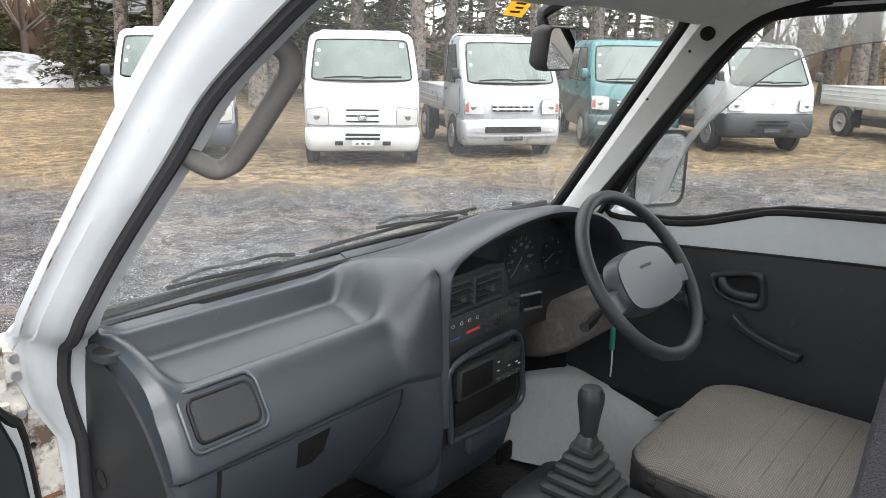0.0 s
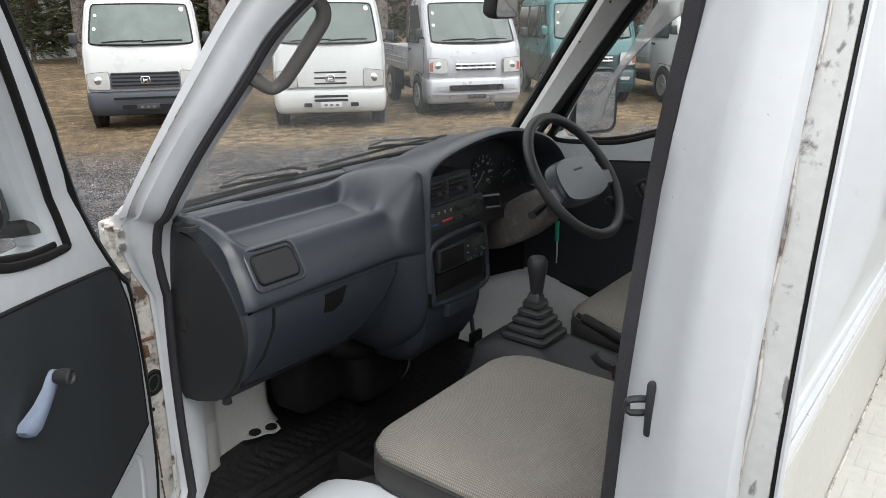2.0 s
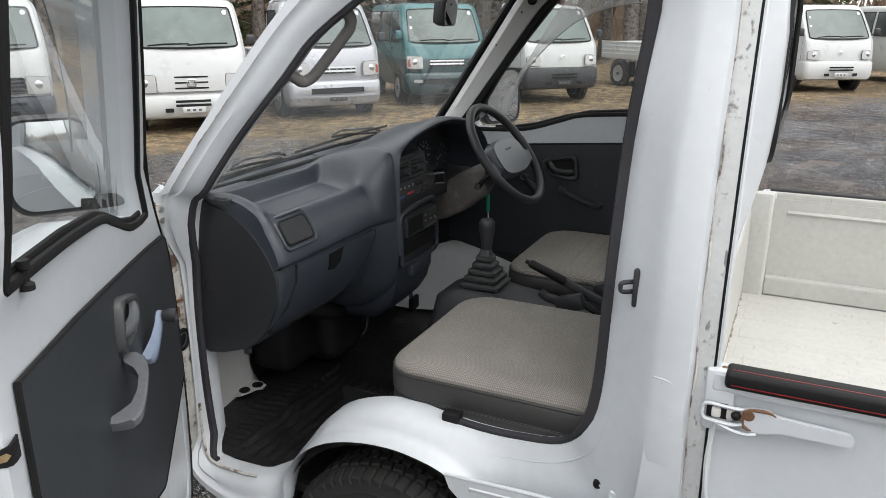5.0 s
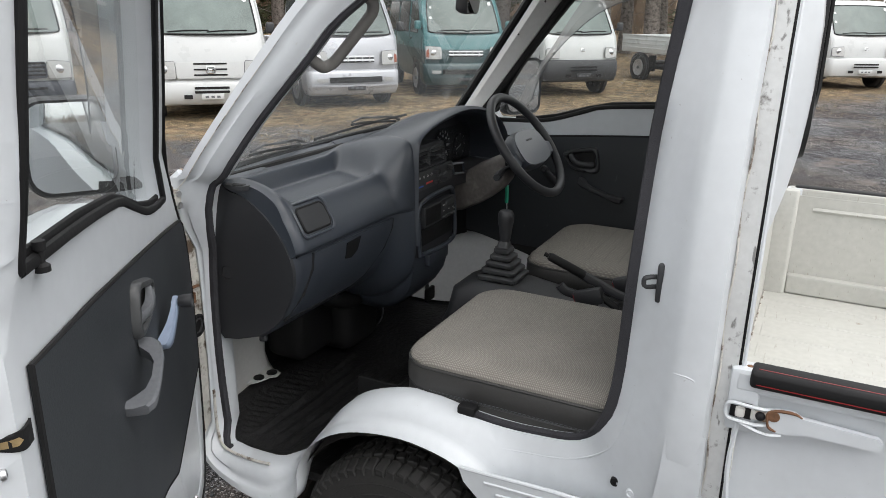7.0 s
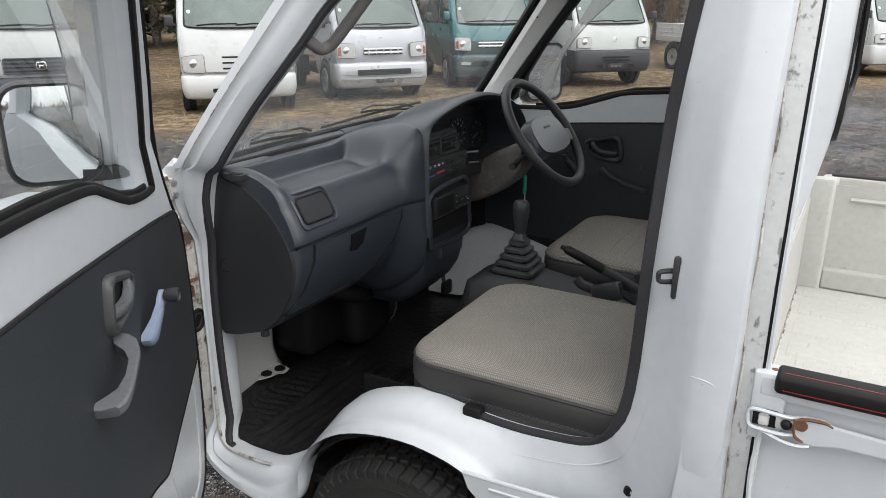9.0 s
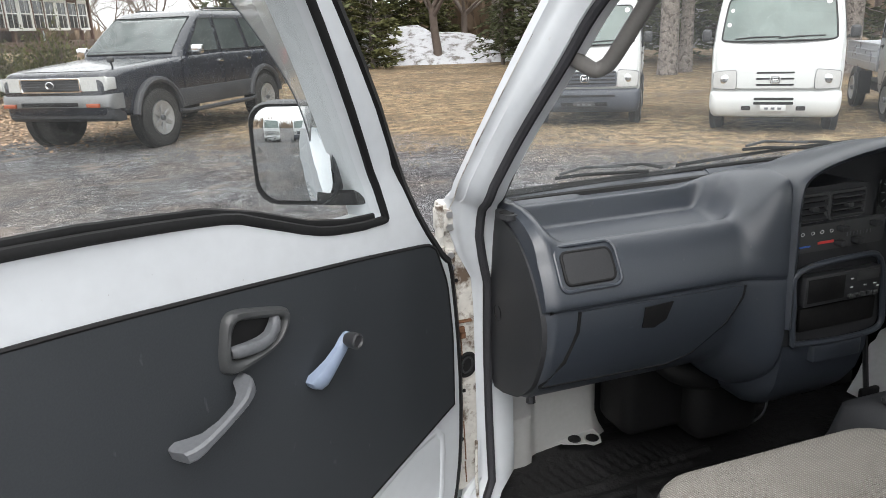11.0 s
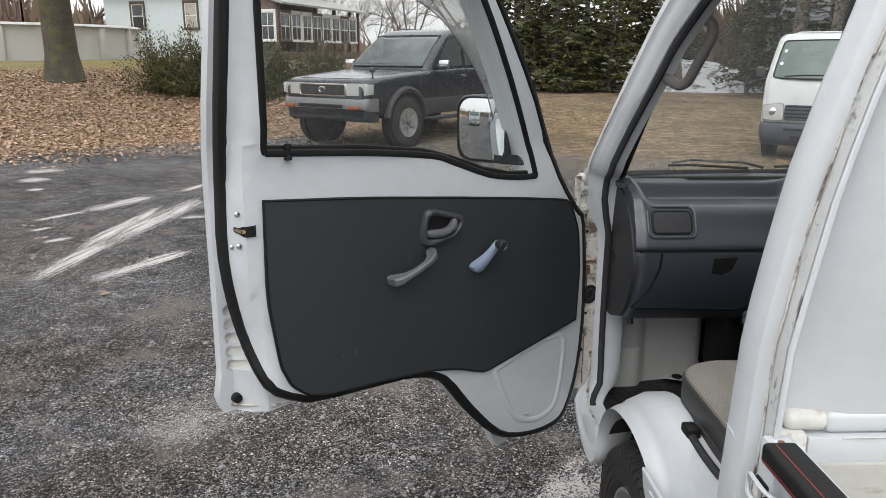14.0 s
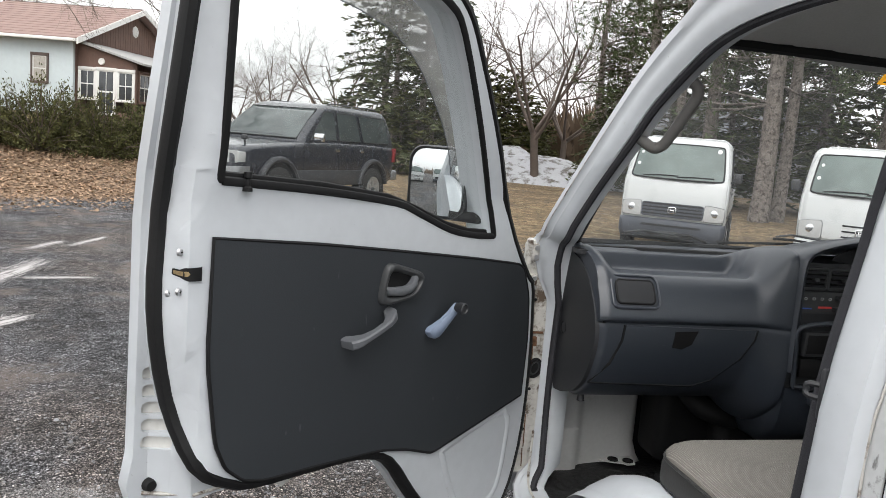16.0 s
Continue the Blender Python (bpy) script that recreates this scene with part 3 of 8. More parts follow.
part("pillar_pressing", tube(smooth_path([(on_side(y, z) + .0004, y, z) for y, z in ((-1.050, .876), (-1.064, .8775), (-1.078, .8765), (-1.089, .873), (-1.092, .868))], 3), [.0004, .0010, .0013, .0014, .0014, .0014, .0014, .0013, .0012, .0011, .0009, .0007, .0004], 6), WHITE, truck)
part("latch_striker", join(tube(smooth_path([(-.650, -1.014, 1.012), (-.668, -.994, 1.013), (-.668, -.990, 1.005), (-.668, -.994, .997), (-.650, -1.014, .996)], 3), .0040, 6), rbox(-.668, -.655, -1.019, -1.009, .972, 1.038, .004)), DARK, truck, "black door striker")
for yy, zz, r_, m_ in ((-.973, .615, .0088, RUBBER), (-1.005, .615, .0078, WHITE)):
    part("body_plug", moved(lathe([(-.0025, 0), (-.0025, r_ * .55), (-.004, r_ * .6), (-.004, r_ * .9), (.0, r_), (.03, r_)], 18), pose(on_side(yy, zz), yy, zz)), m_, truck)
# the pressed step that runs round the lower corner of the opening
step = [(y - .034 * math.cos(a), z - .034 * math.sin(a)) for (y, z), a in zip(((-.958, .82), (-.950, .76), (-.932, .70), (-.912, .672), (-.88, .650), (-.84, .640), (-.80, .636), (-.74, .634)), (0, .15, .5, .9, 1.25, 1.45, 1.57, 1.57))]
part("opening_step", tube(smooth_path([(on_side(y, z) + .0002, y, z) for y, z in step], 4), [.0002 + .0016 * math.sin(math.pi * i / 28) for i in range(29)], 6), WHITE, truck)
low_panel = [(-.684, .578), (-.74, .580), (-.80, .583), (-.87, .586), (-.94, .586), (-1.006, .584), (-1.030, .590), (-1.042, .610), (-1.049, .65), (-1.054, .70), (-1.058, .78), (-1.085, .78), (-1.118, .78), (-1.120, .60), (-1.120, .29), (-.885, .29), (-.862, .399), (-.822, .451), (-.743, .507), (-.695, .55)]


def skin(y, z, w=0.0):
    """The outer skin between the front wheel and the rear door pillar."""
    return (-(.695 + .021 * smooth01(.56, .77, z) * smooth01(.96, 1.05, -y) - .010 * smooth01(.48, .30, z) + w), y, z)


part("lower_side_panel", sheet(low_panel, cut=0.045, thick=.006, f=lambda u, v, w: skin(u, v, (w - .002) * (1 - smooth01(.64, .76, v)) - .004 * smooth01(.64, .76, v))), WHITE, truck, smooth=50)
part("panel_edge", tube([skin(u, v, .001) for u, v in low_panel[:9]], [.0042] * 7 + [.003, .0005], 8), WHITE, truck)
for k in range(2):
    d = .019 * k
    part("side_crease", loft([[skin(y, z + e, p) for e, p in ((-.008, .002), (-.004, .0058), (.001, .0065), (.005, .002))] for y, z in ((-.738 - .025 * k, .562 - d), (-.76 - .02 * k, .563 - d), (-.82, .565 - d), (-.90, .568 - d), (-.98, .571 - d), (-1.055, .575 - d))]), WHITE, truck, smooth=30)

# hinge post: hinges, stop strap, plugs, rust
part("hinge_post", rbox(-.700, -.622, .008, .060, .42, 1.05, .008), GRIME, truck, "grimy painted hinge post with rust stains")
for zz in (1.02, .94, .60, .50):
    h = part("hinge", join(rbox(-.712, -.680, -.004, .03, zz - .022, zz + .022, .004), moved(lathe([(-.03, .0), (-.03, .008), (.03, .008), (.03, .0)], 12), pose(-.708, .0, zz, 0, 90, 0))), GRIME, truck)
    for d in (-.012, .012):
        part("bolt", moved(lathe([(-.006, 0), (-.006, .007), (.004, .007)], 6), pose(-.690, -.003, zz + d, 0, 0, 90)), STEEL, h)
chk = part("door_check", rbox(-.735, -.664, -.002, .008, .786, .798, .002), RUST, truck, "rusty door check strap")
part("check_bracket", join(rbox(-.684, -.648, .001, .010, .806, .811, .001), rbox(-.672, -.662, .000, .010, .772, .786, .002)), RUST, chk)
gm = pose(-.660, .008, .712, 0, 18, 0)
gro = part("cable_grommet", moved(loft([[(.022 * k * math.cos(a), d, .028 * k * math.sin(a)) for a in [i * math.pi / 14 for i in range(28)]] for k, d in ((1.0, .004), (1.0, -.003), (.92, -.006), (.80, -.006), (.74, -.002), (.62, -.002))]), gm), RUBBER, truck, "oval black rubber grommet")
part("grommet_ring", moved(tube([(.011 * math.cos(a), -.003, .017 * math.sin(a)) for a in [i * math.pi / 10 for i in range(20)]], .0022, 6, closed=True), gm), DARK, gro)
for xx, zz, r_ in ((-.652, .925, .006), (-.676, .895, .004), (-.668, .655, .004), (-.678, .545, .006)):
    part("post_hole", moved(lathe([(-.002, 0), (-.002, r_), (0, r_)], 12), pose(xx, .008, zz, 0, 0, 90)), RUBBER, truck)
for zz, l_ in ((.775, .05), (.585, .09), (.49, .05)):
    part("rust_run", tube(smooth_path([(-.671, .0088, zz), (-.670, .0085, zz - l_ * .5), (-.669, .0088, zz - l_)], 3), .0016, 5, ry=.004), RUST, truck)
part("wing_flange", tube([(-.67, .0, 1.072), (-.68, .03, 1.045), (-.685, .05, .98), (-.68, .055, .80), (-.68, .055, .5)], .012, 8), WHITE, truck)

# grime along the sill
part("sill_grime", tube(smooth_path([(-.655, -.020, .55), (-.658, -.024, .45), (-.660, -.045, .405), (-.660, -.12, .396), (-.660, -.18, .401)], 4), .0035, 6), GRIME, truck)

# wheel arch liner and wheels
ring = []
for r_, x_ in ((.300, -.660), (.312, -.60), (.312, -.44)):
    ring.append([(x_, -.535 + r_ * math.cos(a), .27 + r_ * math.sin(a)) for a in [radians(-20 + i * 10) for i in range(23)]])
part("wheel_arch_liner", loft(ring, closed_u=False, caps=False), LINER, truck, "dusty brown-black wheel arch liner")
part("arch_back_wall", rbox(-.45, -.44, -.78, -.29, .26, .56, .002), RUBBER, truck)


def wheel(parent, x, y, z, side, r=.268, w=.145, rim_r=.165, tread=True, rim_mat=None):
    """A tyre with blocks of tread, a pressed steel rim with windows round its disc, a hub cap and nuts."""
    at = pose(x, y, z) @ Matrix.Diagonal((side, 1, 1, 1))
    h = w / 2
    top = r * (.955 if tread else .985)
    ty = lathe([(-h * .75, rim_r), (-h * .98, rim_r + .02), (-h, r * .84), (-h * .90, r * .935), (-h * .72, top), (h * .72, top), (h * .90, r * .935), (h, r * .84), (h * .98, rim_r + .02), (h * .75, rim_r)], 40, closed=True)
    t_ob = part("tyre", moved(ty, at), TYRE, parent, smooth=30)
    if tread:
        bl = []
        for row, (a, b, turn) in enumerate(((-1.0, -.60, -8), (-.54, -.20, 14), (-.15, .15, 0), (.20, .54, -14), (.60, 1.0, 8))):
            for k in range(58):
                a0 = 2 * math.pi * (k + .5 * (row % 2)) / 58
                edge = row in (0, 4)
                bb = moved(rbox(h * a, h * b, -.0108, .0108, r * (.915 if edge else .94), r * (.985 if edge else 1.0), .0025, 1), pose(0, 0, 0, 0, 0, turn))
                if edge:
                    warp(bb, lambda u, v, q, s_=math.copysign(1, a): (u, v, q - r * .05 * max(0.0, (abs(u) / h - .66) / .34)))
                bl.append(moved(bb, Matrix.Rotation(a0, 4, "X")))
        for q_ in (.70, .80, .90):
            part("sidewall_ring", moved(tube([(h * (.995 if q_ < .85 else .95), r * q_ * math.cos(a), r * q_ * math.sin(a)) for a in [i * 2 * math.pi / 40 for i in range(40)]], .0022, 5, closed=True), at), TYRE, t_ob)
        tagged(part("tread", moved(join(*bl), at), TYRE, parent, smooth=0), kind="stuff")
        ro = part("rim", moved(lathe([(-h * .6, rim_r * .80), (h * .30, rim_r * .84), (h * .50, rim_r * .90), (h * .72, rim_r * .93), (h * .84, rim_r * .985), (h * .86, rim_r * 1.02), (h * .78, rim_r * 1.035), (h * .55, rim_r)], 40), at), rim_mat or RIMS, parent, smooth=30)
        disc = [[(px, rr * math.cos(a), rr * math.sin(a)) for a in [2 * math.pi * i / 48 for i in range(48)]] for px, rr in ((h * .42, .001), (h * .42, .048), (h * .34, .064), (h * .36, .084), (h * .30, .093))]
        part("rim_disc", moved(loft(disc, caps=False), at), rim_mat or RIMS, ro, smooth=40)
        for k in range(8):
            a = k * math.pi / 4 + .2
            part("disc_web", moved(loft([[(h * p, rr * math.cos(a + d), rr * math.sin(a + d)) for d in (-wd, -wd * .4, wd * .4, wd)] for p, rr, wd in ((.30, .093, .39), (.24, .099, .30), (.16, .107, .27), (.10, rim_r * .77, .30), (.08, rim_r * .83, .39))], closed_u=False, caps=False), at), rim_mat or RIMS, ro, smooth=40)
        part("hub_cap", moved(lathe([(h * .42, .036), (h * .80, .033), (h * .84, .026), (h * .72, .022), (h * .72, 0)], 24), at), RIMS, ro)
        nut = h * .42
    else:
        rim = lathe([(h * .78, 0), (h * .78, .05), (h * .74, .11), (h * .90, .14), (h * .97, rim_r * .93), (h * 1.0, rim_r), (h * .8, rim_r + .006)], 28)
        ro = part("rim", moved(rim, at), rim_mat or RIMS, parent, smooth=30)
        part("hub_cap", moved(lathe([(h * .78, .034), (h * 1.06, .032), (h * 1.08, .026), (h * .94, .022), (h * .94, 0)], 20), at), GREYH, ro)
        nut = h * .10
    for k in range(4):
        a = math.pi / 4 + k * math.pi / 2
        part("wheel_nut", moved(lathe([(nut, .013), (nut + h * .22, .012), (nut + h * .28, .006), (nut + h * .28, 0)], 6), at @ pose(0, .056 * math.cos(a), .056 * math.sin(a))), STEEL if tread else GREYH, ro)


for sx in (-1, 1):
    for yy in (-.525, -2.42):
        wheel(truck, sx * .603, yy, .254, sx, r=.260, rim_r=.150)

# ---- load bed ----
bed = part("load_bed_floor", rbox(-.655, .655, -3.02, -1.10, .545, .575, .004), BEDW, truck, "scratched cream load bed floor with rust specks", smooth=20)
for k in range(9):
    part("floor_rib", rbox(-.62 + k * .145, -.53 + k * .145, -3.0, -1.14, .573, .5760, .0009, 1), BEDW, bed, smooth=20)
part("bed_front_wall", rbox(-.640, .655, -1.118, -1.098, .55, .848, .004), BEDW, truck, "cream load bed front wall under a white box rail", smooth=20)
part("front_rail", join(rbox(-.600, .655, -1.108, -1.072, .884, .914, .009, 3), rbox(-.625, .655, -1.116, -1.078, .844, .8835, .003)), WHITE, truck, "white box rail across the front of the load bed", smooth=40)
part("rail_corner", join(rbox(-.655, -.597, -1.112, -1.070, .890, .916, .010, 3), rbox(-.668, -.628, -1.122, -1.078, .846, .892, .006)), WORN, truck, "worn corner bracket", smooth=40)
part("bed_corner", loft([[(x, y, z) for x, y in rrect(.622, .668, -1.178, -1.068, .012, 4)] for z in (.576, .60, .80, .898)] + [[(.645 + (x - .645) * .9, -1.123 + (y + 1.123) * .94, .904) for x, y in rrect(.622, .668, -1.178, -1.068, .012, 4)]]), BEDW, truck, "cream corner of the load bed", smooth=40)
for slot in (rbox(-.535, -.522, -1.094, -1.088, .9125, .9146, .0008), rbox(-.519, -.515, -1.1092, -1.104, .890, .902, .001)):
    part("rail_slot", slot, RUBBER, truck)
part("rail_seam", tube([(x, -1.1165, .8835) for x in (-.58, -.3, .0, .3, .6)], .0016, 5), SEAMW, truck)
for s in (-1, 1):
    gate = join(sheet(rrect(-3.02, -1.16, .60, .885, .012), cut=0.3, thick=0.028, f=lambda u, v, w, s=s: (s * (.66 + w), u, v)),
                rbox(min(s * .664, s * .703), max(s * .664, s * .703), -3.02, -1.145, .866, .906, .008),
                rbox(min(s * .632, s * .665), max(s * .632, s * .665), -3.0, -1.178, .576, .636, .006))
    g = part("side_gate", gate, BEDW if s > 0 else WHITE, truck, "cream painted drop side" if s > 0 else "white drop side with a rubber-capped rail", smooth=20)
    for zz in (.845,):
        part("gate_pressing", tube([(s * .659, -1.22, zz), (s * .659, -2.9, zz)], .007, 6), BEDW, g)
    part("rail_cap", rbox(min(s * .670, s * .714), max(s * .670, s * .714), -3.0, -1.168 if s < 0 else -1.16, .882, .910, .007, 3), RUBBER, g, "black ribbed rubber rail cap with red lines")
    if s < 0:
        for dx, zz in ((-.7000, .9098), (-.7138, .890)):
            part("red_line", rbox(dx - .0007, dx + .0007, -3.0, -1.178, zz - .0007, zz + .0007, 0), RED, g)
    part("rail_end", rbox(min(s * .662, s * .702), max(s * .662, s * .702), -1.185, -1.14, .80, .9045, .006), WHITE, g)
    part("lower_panel", sheet([(-3.02, .40), (-1.14, .40), (-1.14, .63), (-3.02, .63)], cut=0.05, thick=0.01, f=lambda u, v, w, s=s: (s * (.655 + .035 * math.sin(math.pi * min(1, max(0, (v - .40) / .24))) ** .5 + w), u, v)), WHITE, truck)
lat = part("gate_latch", sheet([(-1.200, .850), (-1.212, .856), (-1.235, .857), (-1.245, .851), (-1.346, .846), (-1.352, .840), (-1.352, .832), (-1.347, .826), (-1.25, .826), (-1.235, .819), (-1.212, .819), (-1.200, .825)], cut=0, thick=0.009, f=lambda u, v, w: (-.705 - w, u, v)), WHITE, truck, "white gate latch handle, rusty at its pivot")
part("latch_rust", join(tube(smooth_path([(-.7135, -1.246, .8515), (-.7140, -1.236, .8565), (-.7140, -1.214, .8555), (-.7135, -1.201, .849), (-.7135, -1.2005, .838), (-.7135, -1.203, .826), (-.7140, -1.214, .8205)], 3), [.0012, .0014, .0018, .0022, .0026, .0026, .0024, .0024, .0022, .0024, .0026, .0026, .0022, .0018, .0020, .0026, .0026, .0020, .0012], 6), moved(lathe([(-.002, 0), (-.002, .008), (.001, .010)], 14), pose(-.7135, -1.208, .8445))), RUST, lat)
loop_ = smooth_path([(-.700, -1.205, .848), (-.711, -1.190, .8505), (-.713, -1.160, .853), (-.712, -1.146, .852), (-.711, -1.141, .845), (-.711, -1.141, .832), (-.712, -1.146, .825), (-.713, -1.160, .824), (-.712, -1.186, .823), (-.708, -1.205, .826)], 3)
part("latch_bracket", tube(loop_, .0030, 6), WHITE, lat)
part("latch_link", tube(smooth_path([(-.712, -1.160, .822), (-.715, -1.185, .815), (-.716, -1.205, .813), (-.714, -1.222, .816)], 3), .0026, 6), WHITE, lat)
part("latch_block", join(rbox(-.712, -.698, -1.168, -1.154, .829, .845, .003), rbox(-.709, -.700, -1.200, -1.176, .829, .845, .002)), WORN, lat)
part("latch_gap", rbox(-.705, -.700, -1.178, -1.146, .825, .851, .002), RUBBER, lat)
part("latch_pin", moved(lathe([(-.006, 0), (-.006, .004), (-.004, .0065), (0, .0075)], 12), pose(-.709, -1.190, .838)), RUBBER, lat)
part("rail_rust", moved(lathe([(-.003, 0), (-.0026, .004), (0, .0075), (.002, .008)], 12), pose(-.690, -1.1655, .9035, 0, 60, 0)), RUST, truck)
part("bed_edge_grime", tube([(x, -1.1215 + .001 * math.sin(x * 40), .5765) for x in [-.63 + i * .06 for i in range(22)]], [.0022 + .0014 * noise.noise((i * .8, 3, 0)) for i in range(22)], 5), GRIME, truck)
part("drain_cable", tube(smooth_path([(-.70, -1.16, .815), (-.705, -1.155, .75), (-.705, -1.16, .68), (-.70, -1.175, .62), (-.69, -1.17, .52)], 4), .004, 6), WHITE, truck)
part("chassis", join(rbox(-.36, -.30, -2.95, -.1, .26, .35, .01), rbox(.30, .36, -2.95, -.1, .26, .35, .01), rbox(-.5, .5, -2.5, -2.36, .22, .30, .02)), DARK, truck)

# ---- doors ----
DOOR_OUT = [(1.058, 1.2), (1.060, .91), (1.062, .72), (1.063, .637), (.91, .637), (.72, .630), (.609, .622), (.516, .59), (.424, .478), (.323, .374), (.29, .315), (.24, .328), (.132, .328), (.06, .36), (.01, .507),
            (-.003, .7), (.012, .92), (.045, .98), (.12, 1.08), (.235, 1.272), (.392, 1.485), (.465, 1.560), (.54, 1.597), (.638, 1.613), (.9, 1.622), (1.01, 1.617), (1.045, 1.585), (1.053, 1.4)]
DOOR_IN = [(1.045, 1.353), (1.048, 1.134), (1.052, .977), (1.026, .821), (.974, .716), (.91, .672), (.86, .657), (.72, .648), (.61, .638), (.52, .604), (.435, .50), (.335, .396), (.24, .358), (.14, .350), (.078, .38),
           (.032, .507), (.018, .7), (.035, .92), (.065, .965), (.137, 1.06), (.256, 1.261), (.41, 1.462), (.48, 1.535), (.55, 1.566), (.64, 1.582), (.9, 1.592), (1.01, 1.585), (1.04, 1.555)]
DOOR_WIN = [(.940, 1.187), (.958, 1.189), (.964, 1.198), (.966, 1.25), (.980, 1.40), (.988, 1.50), (.980, 1.545), (.950, 1.568), (.804, 1.570), (.644, 1.559), (.533, 1.530), (.473, 1.484), (.357, 1.318), (.26, 1.155), (.238, 1.105), (.2285, 1.078), (.2270, 1.0725), (.2275, 1.0715), (.2325, 1.0712), (.262, 1.0725), (.30, 1.0755),
            (.385, 1.090), (.494, 1.129), (.561, 1.150), (.742, 1.172)]
DOOR_CARD = [(.969, 1.098), (.75, 1.078), (.519, 1.051), (.3, 1.024), (.115, .998), (.095, .985), (.062, .91), (.050, .8), (.055, .652), (.382, .590), (.40, .590), (.479, .620), (.56, .640), (.728, .655), (.85, .663), (.895, .676), (.930, .706), (.952, .753), (.973, .902)]


def door_lean(z):
    return 0.2 * max(0.0, z - 1.15)


def smooth_card(pts):
    """Rounds the loop where it bends gently, and keeps its sharp corners."""
    out, k = [], len(pts)
    for i in range(k):
        a, b, c = (Vector((*pts[(i + j) % k], 0)) for j in (-1, 0, 1))
        if (b - a).angle(c - b) > radians(38):
            out.append((b.x, b.y))
        else:
            for t in (.25, .5, .75):
                q = (a + (b - a) * .7) * (1 - t) ** 2 + 2 * b * t * (1 - t) + (b + (c - b) * .3) * t * t
                out.append((q.x, q.y))
    return out


def build_door(s, at, label):
    """A door in its own frame: x from the hinge to the latch, y inwards (times s), z up."""
    def f(u, v, w):
        # the shut edge curves outwards below the window
        if s < 0:
            return (u, s * (w + door_lean(v)), v)
        latch, less = smooth01(.78, .97, v) * (1 - smooth01(1.10, 1.36, v)), 1 - .45 * smooth01(1.10, 1.30, v)
        b, c = (smooth01(.962 + p * latch, 1.035 + q * latch, u) * less for p, q in ((.038, .015), (.043, .015)))
        return (u - .028 * c, s * (w - .052 * b + door_lean(v)), v)

    def b(o):
        return lambda u, v, w: f(u, v, o + w)

    def line(pts, w):
        return [f(p[0], p[1], w) for p in pts]

    win = DOOR_WIN
    if s < 0:
        win = DOOR_WIN[:10] + [(.51, 1.542), (.420, 1.500), (.292, 1.338), (.192, 1.175), (.160, 1.105), (.170, 1.068)] + DOOR_WIN[19:]
    slots = [rrect(1.018 - k * .0075, 1.050, .847 - k * .030, .869 - k * .030, .0095, 4) for k in range(5)]
    door = part("door", sheet(flat(DOOR_OUT, 2), [flat(win, 2)] + slots, cut=0.08, thick=0.028, f=b(-.088)), WHITE, truck, label, at=at)
    part("inner_panel", sheet(flat(DOOR_IN, 3), [flat([(u * .992 + .004, v) for u, v in win], 3)], cut=0.026, thick=0.055, f=b(-.062)), WHITE, door)
    part("edge_seal", tube(line(flat(DOOR_IN, 3), -.022), .013, 8, closed=True, ry=.019), RUBBER, door, "black rubber edge seal")
    card = smooth_card(DOOR_CARD)
    part("card", sheet(card, cut=0.1, thick=0.006, f=b(-.006)), CARD, door, "charcoal vinyl door card with scuffs")
    part("card_edge", tube(line(card, -.002), .0035, 6, closed=True), RUBBER, door)
    # pressed lobe below the card
    lobe = [(.115, .62), (.33, .585), (.345, .56), (.29, .44), (.24, .40), (.17, .39), (.12, .42), (.098, .52)]
    part("panel_pressing", tube(line(flat(lobe, 3), -.0185), .015, 10, closed=True), WHITE, door, smooth=60)
    part("panel_screw", moved(lathe([(-.004, 0), (-.004, .006), (0, .007)], 12), Matrix.Translation(f(.235, .418, -.005)) @ pose(0, 0, 0, 0, 0, -90 * s)), STEEL, door)
    # window
    part("window_rubber", tube(line(flat(win, 3), -.008), .0048, 8, closed=True, ry=.0075), RUBBER, door)
    part("waist_seal", tube(line([(.965, 1.197), (.75, 1.183), (.58, 1.162), (.50, 1.140), (.40, 1.104), (.32, 1.086), (.25, 1.080)], -.016), .0042, 8, ry=.0065), RUBBER, door)
    part("window_pane", sheet(flat(win, 2), cut=0.1, thick=0, f=b(-.035)), GLASSD, door, "wound-up dusty side window").visible_shadow = False
    vis_in = [(.985, 1.515), (.765, 1.515), (.624, 1.496), (.525, 1.461), (.444, 1.404), (.346, 1.303), (.294, 1.221), (.265, 1.13)]
    vis_out = [(.985, 1.58), (.80, 1.585), (.64, 1.573), (.52, 1.545), (.45, 1.49), (.34, 1.318), (.25, 1.18), (.225, 1.09)]
    vi, vo = (smooth_path([f(a, c, w) for a, c in q], 4) for q, w in ((vis_in, -.115), (vis_out, -.09)))
    vm = [(p + q) / 2 + Vector((0, -s * .012, 0)) for p, q in zip(vi, vo)]
    part("rain_visor", loft([vi, vm, vo], closed_u=False, caps=False), SMOKE, door, "smoked plastic rain visor").visible_shadow = False
    part("visor_edge", tube(vi, .0013, 6), GREYH, door)
    # latch, screws, vents, stop
    slot = part("latch_slot", sheet(flat([(1.036, 1.0445), (1.030, 1.0475), (1.020, 1.048), (1.0135, 1.0515), (1.006, 1.0525), (.988, 1.0530), (.9872, 1.0525), (.9872, 1.0325), (.988, 1.0318), (1.006, 1.0320), (1.0135, 1.0335), (1.020, 1.0360), (1.030, 1.0365), (1.036, 1.039)], 2), cut=.006, thick=0.0025, f=b(-.0055)), RUBBER, door)
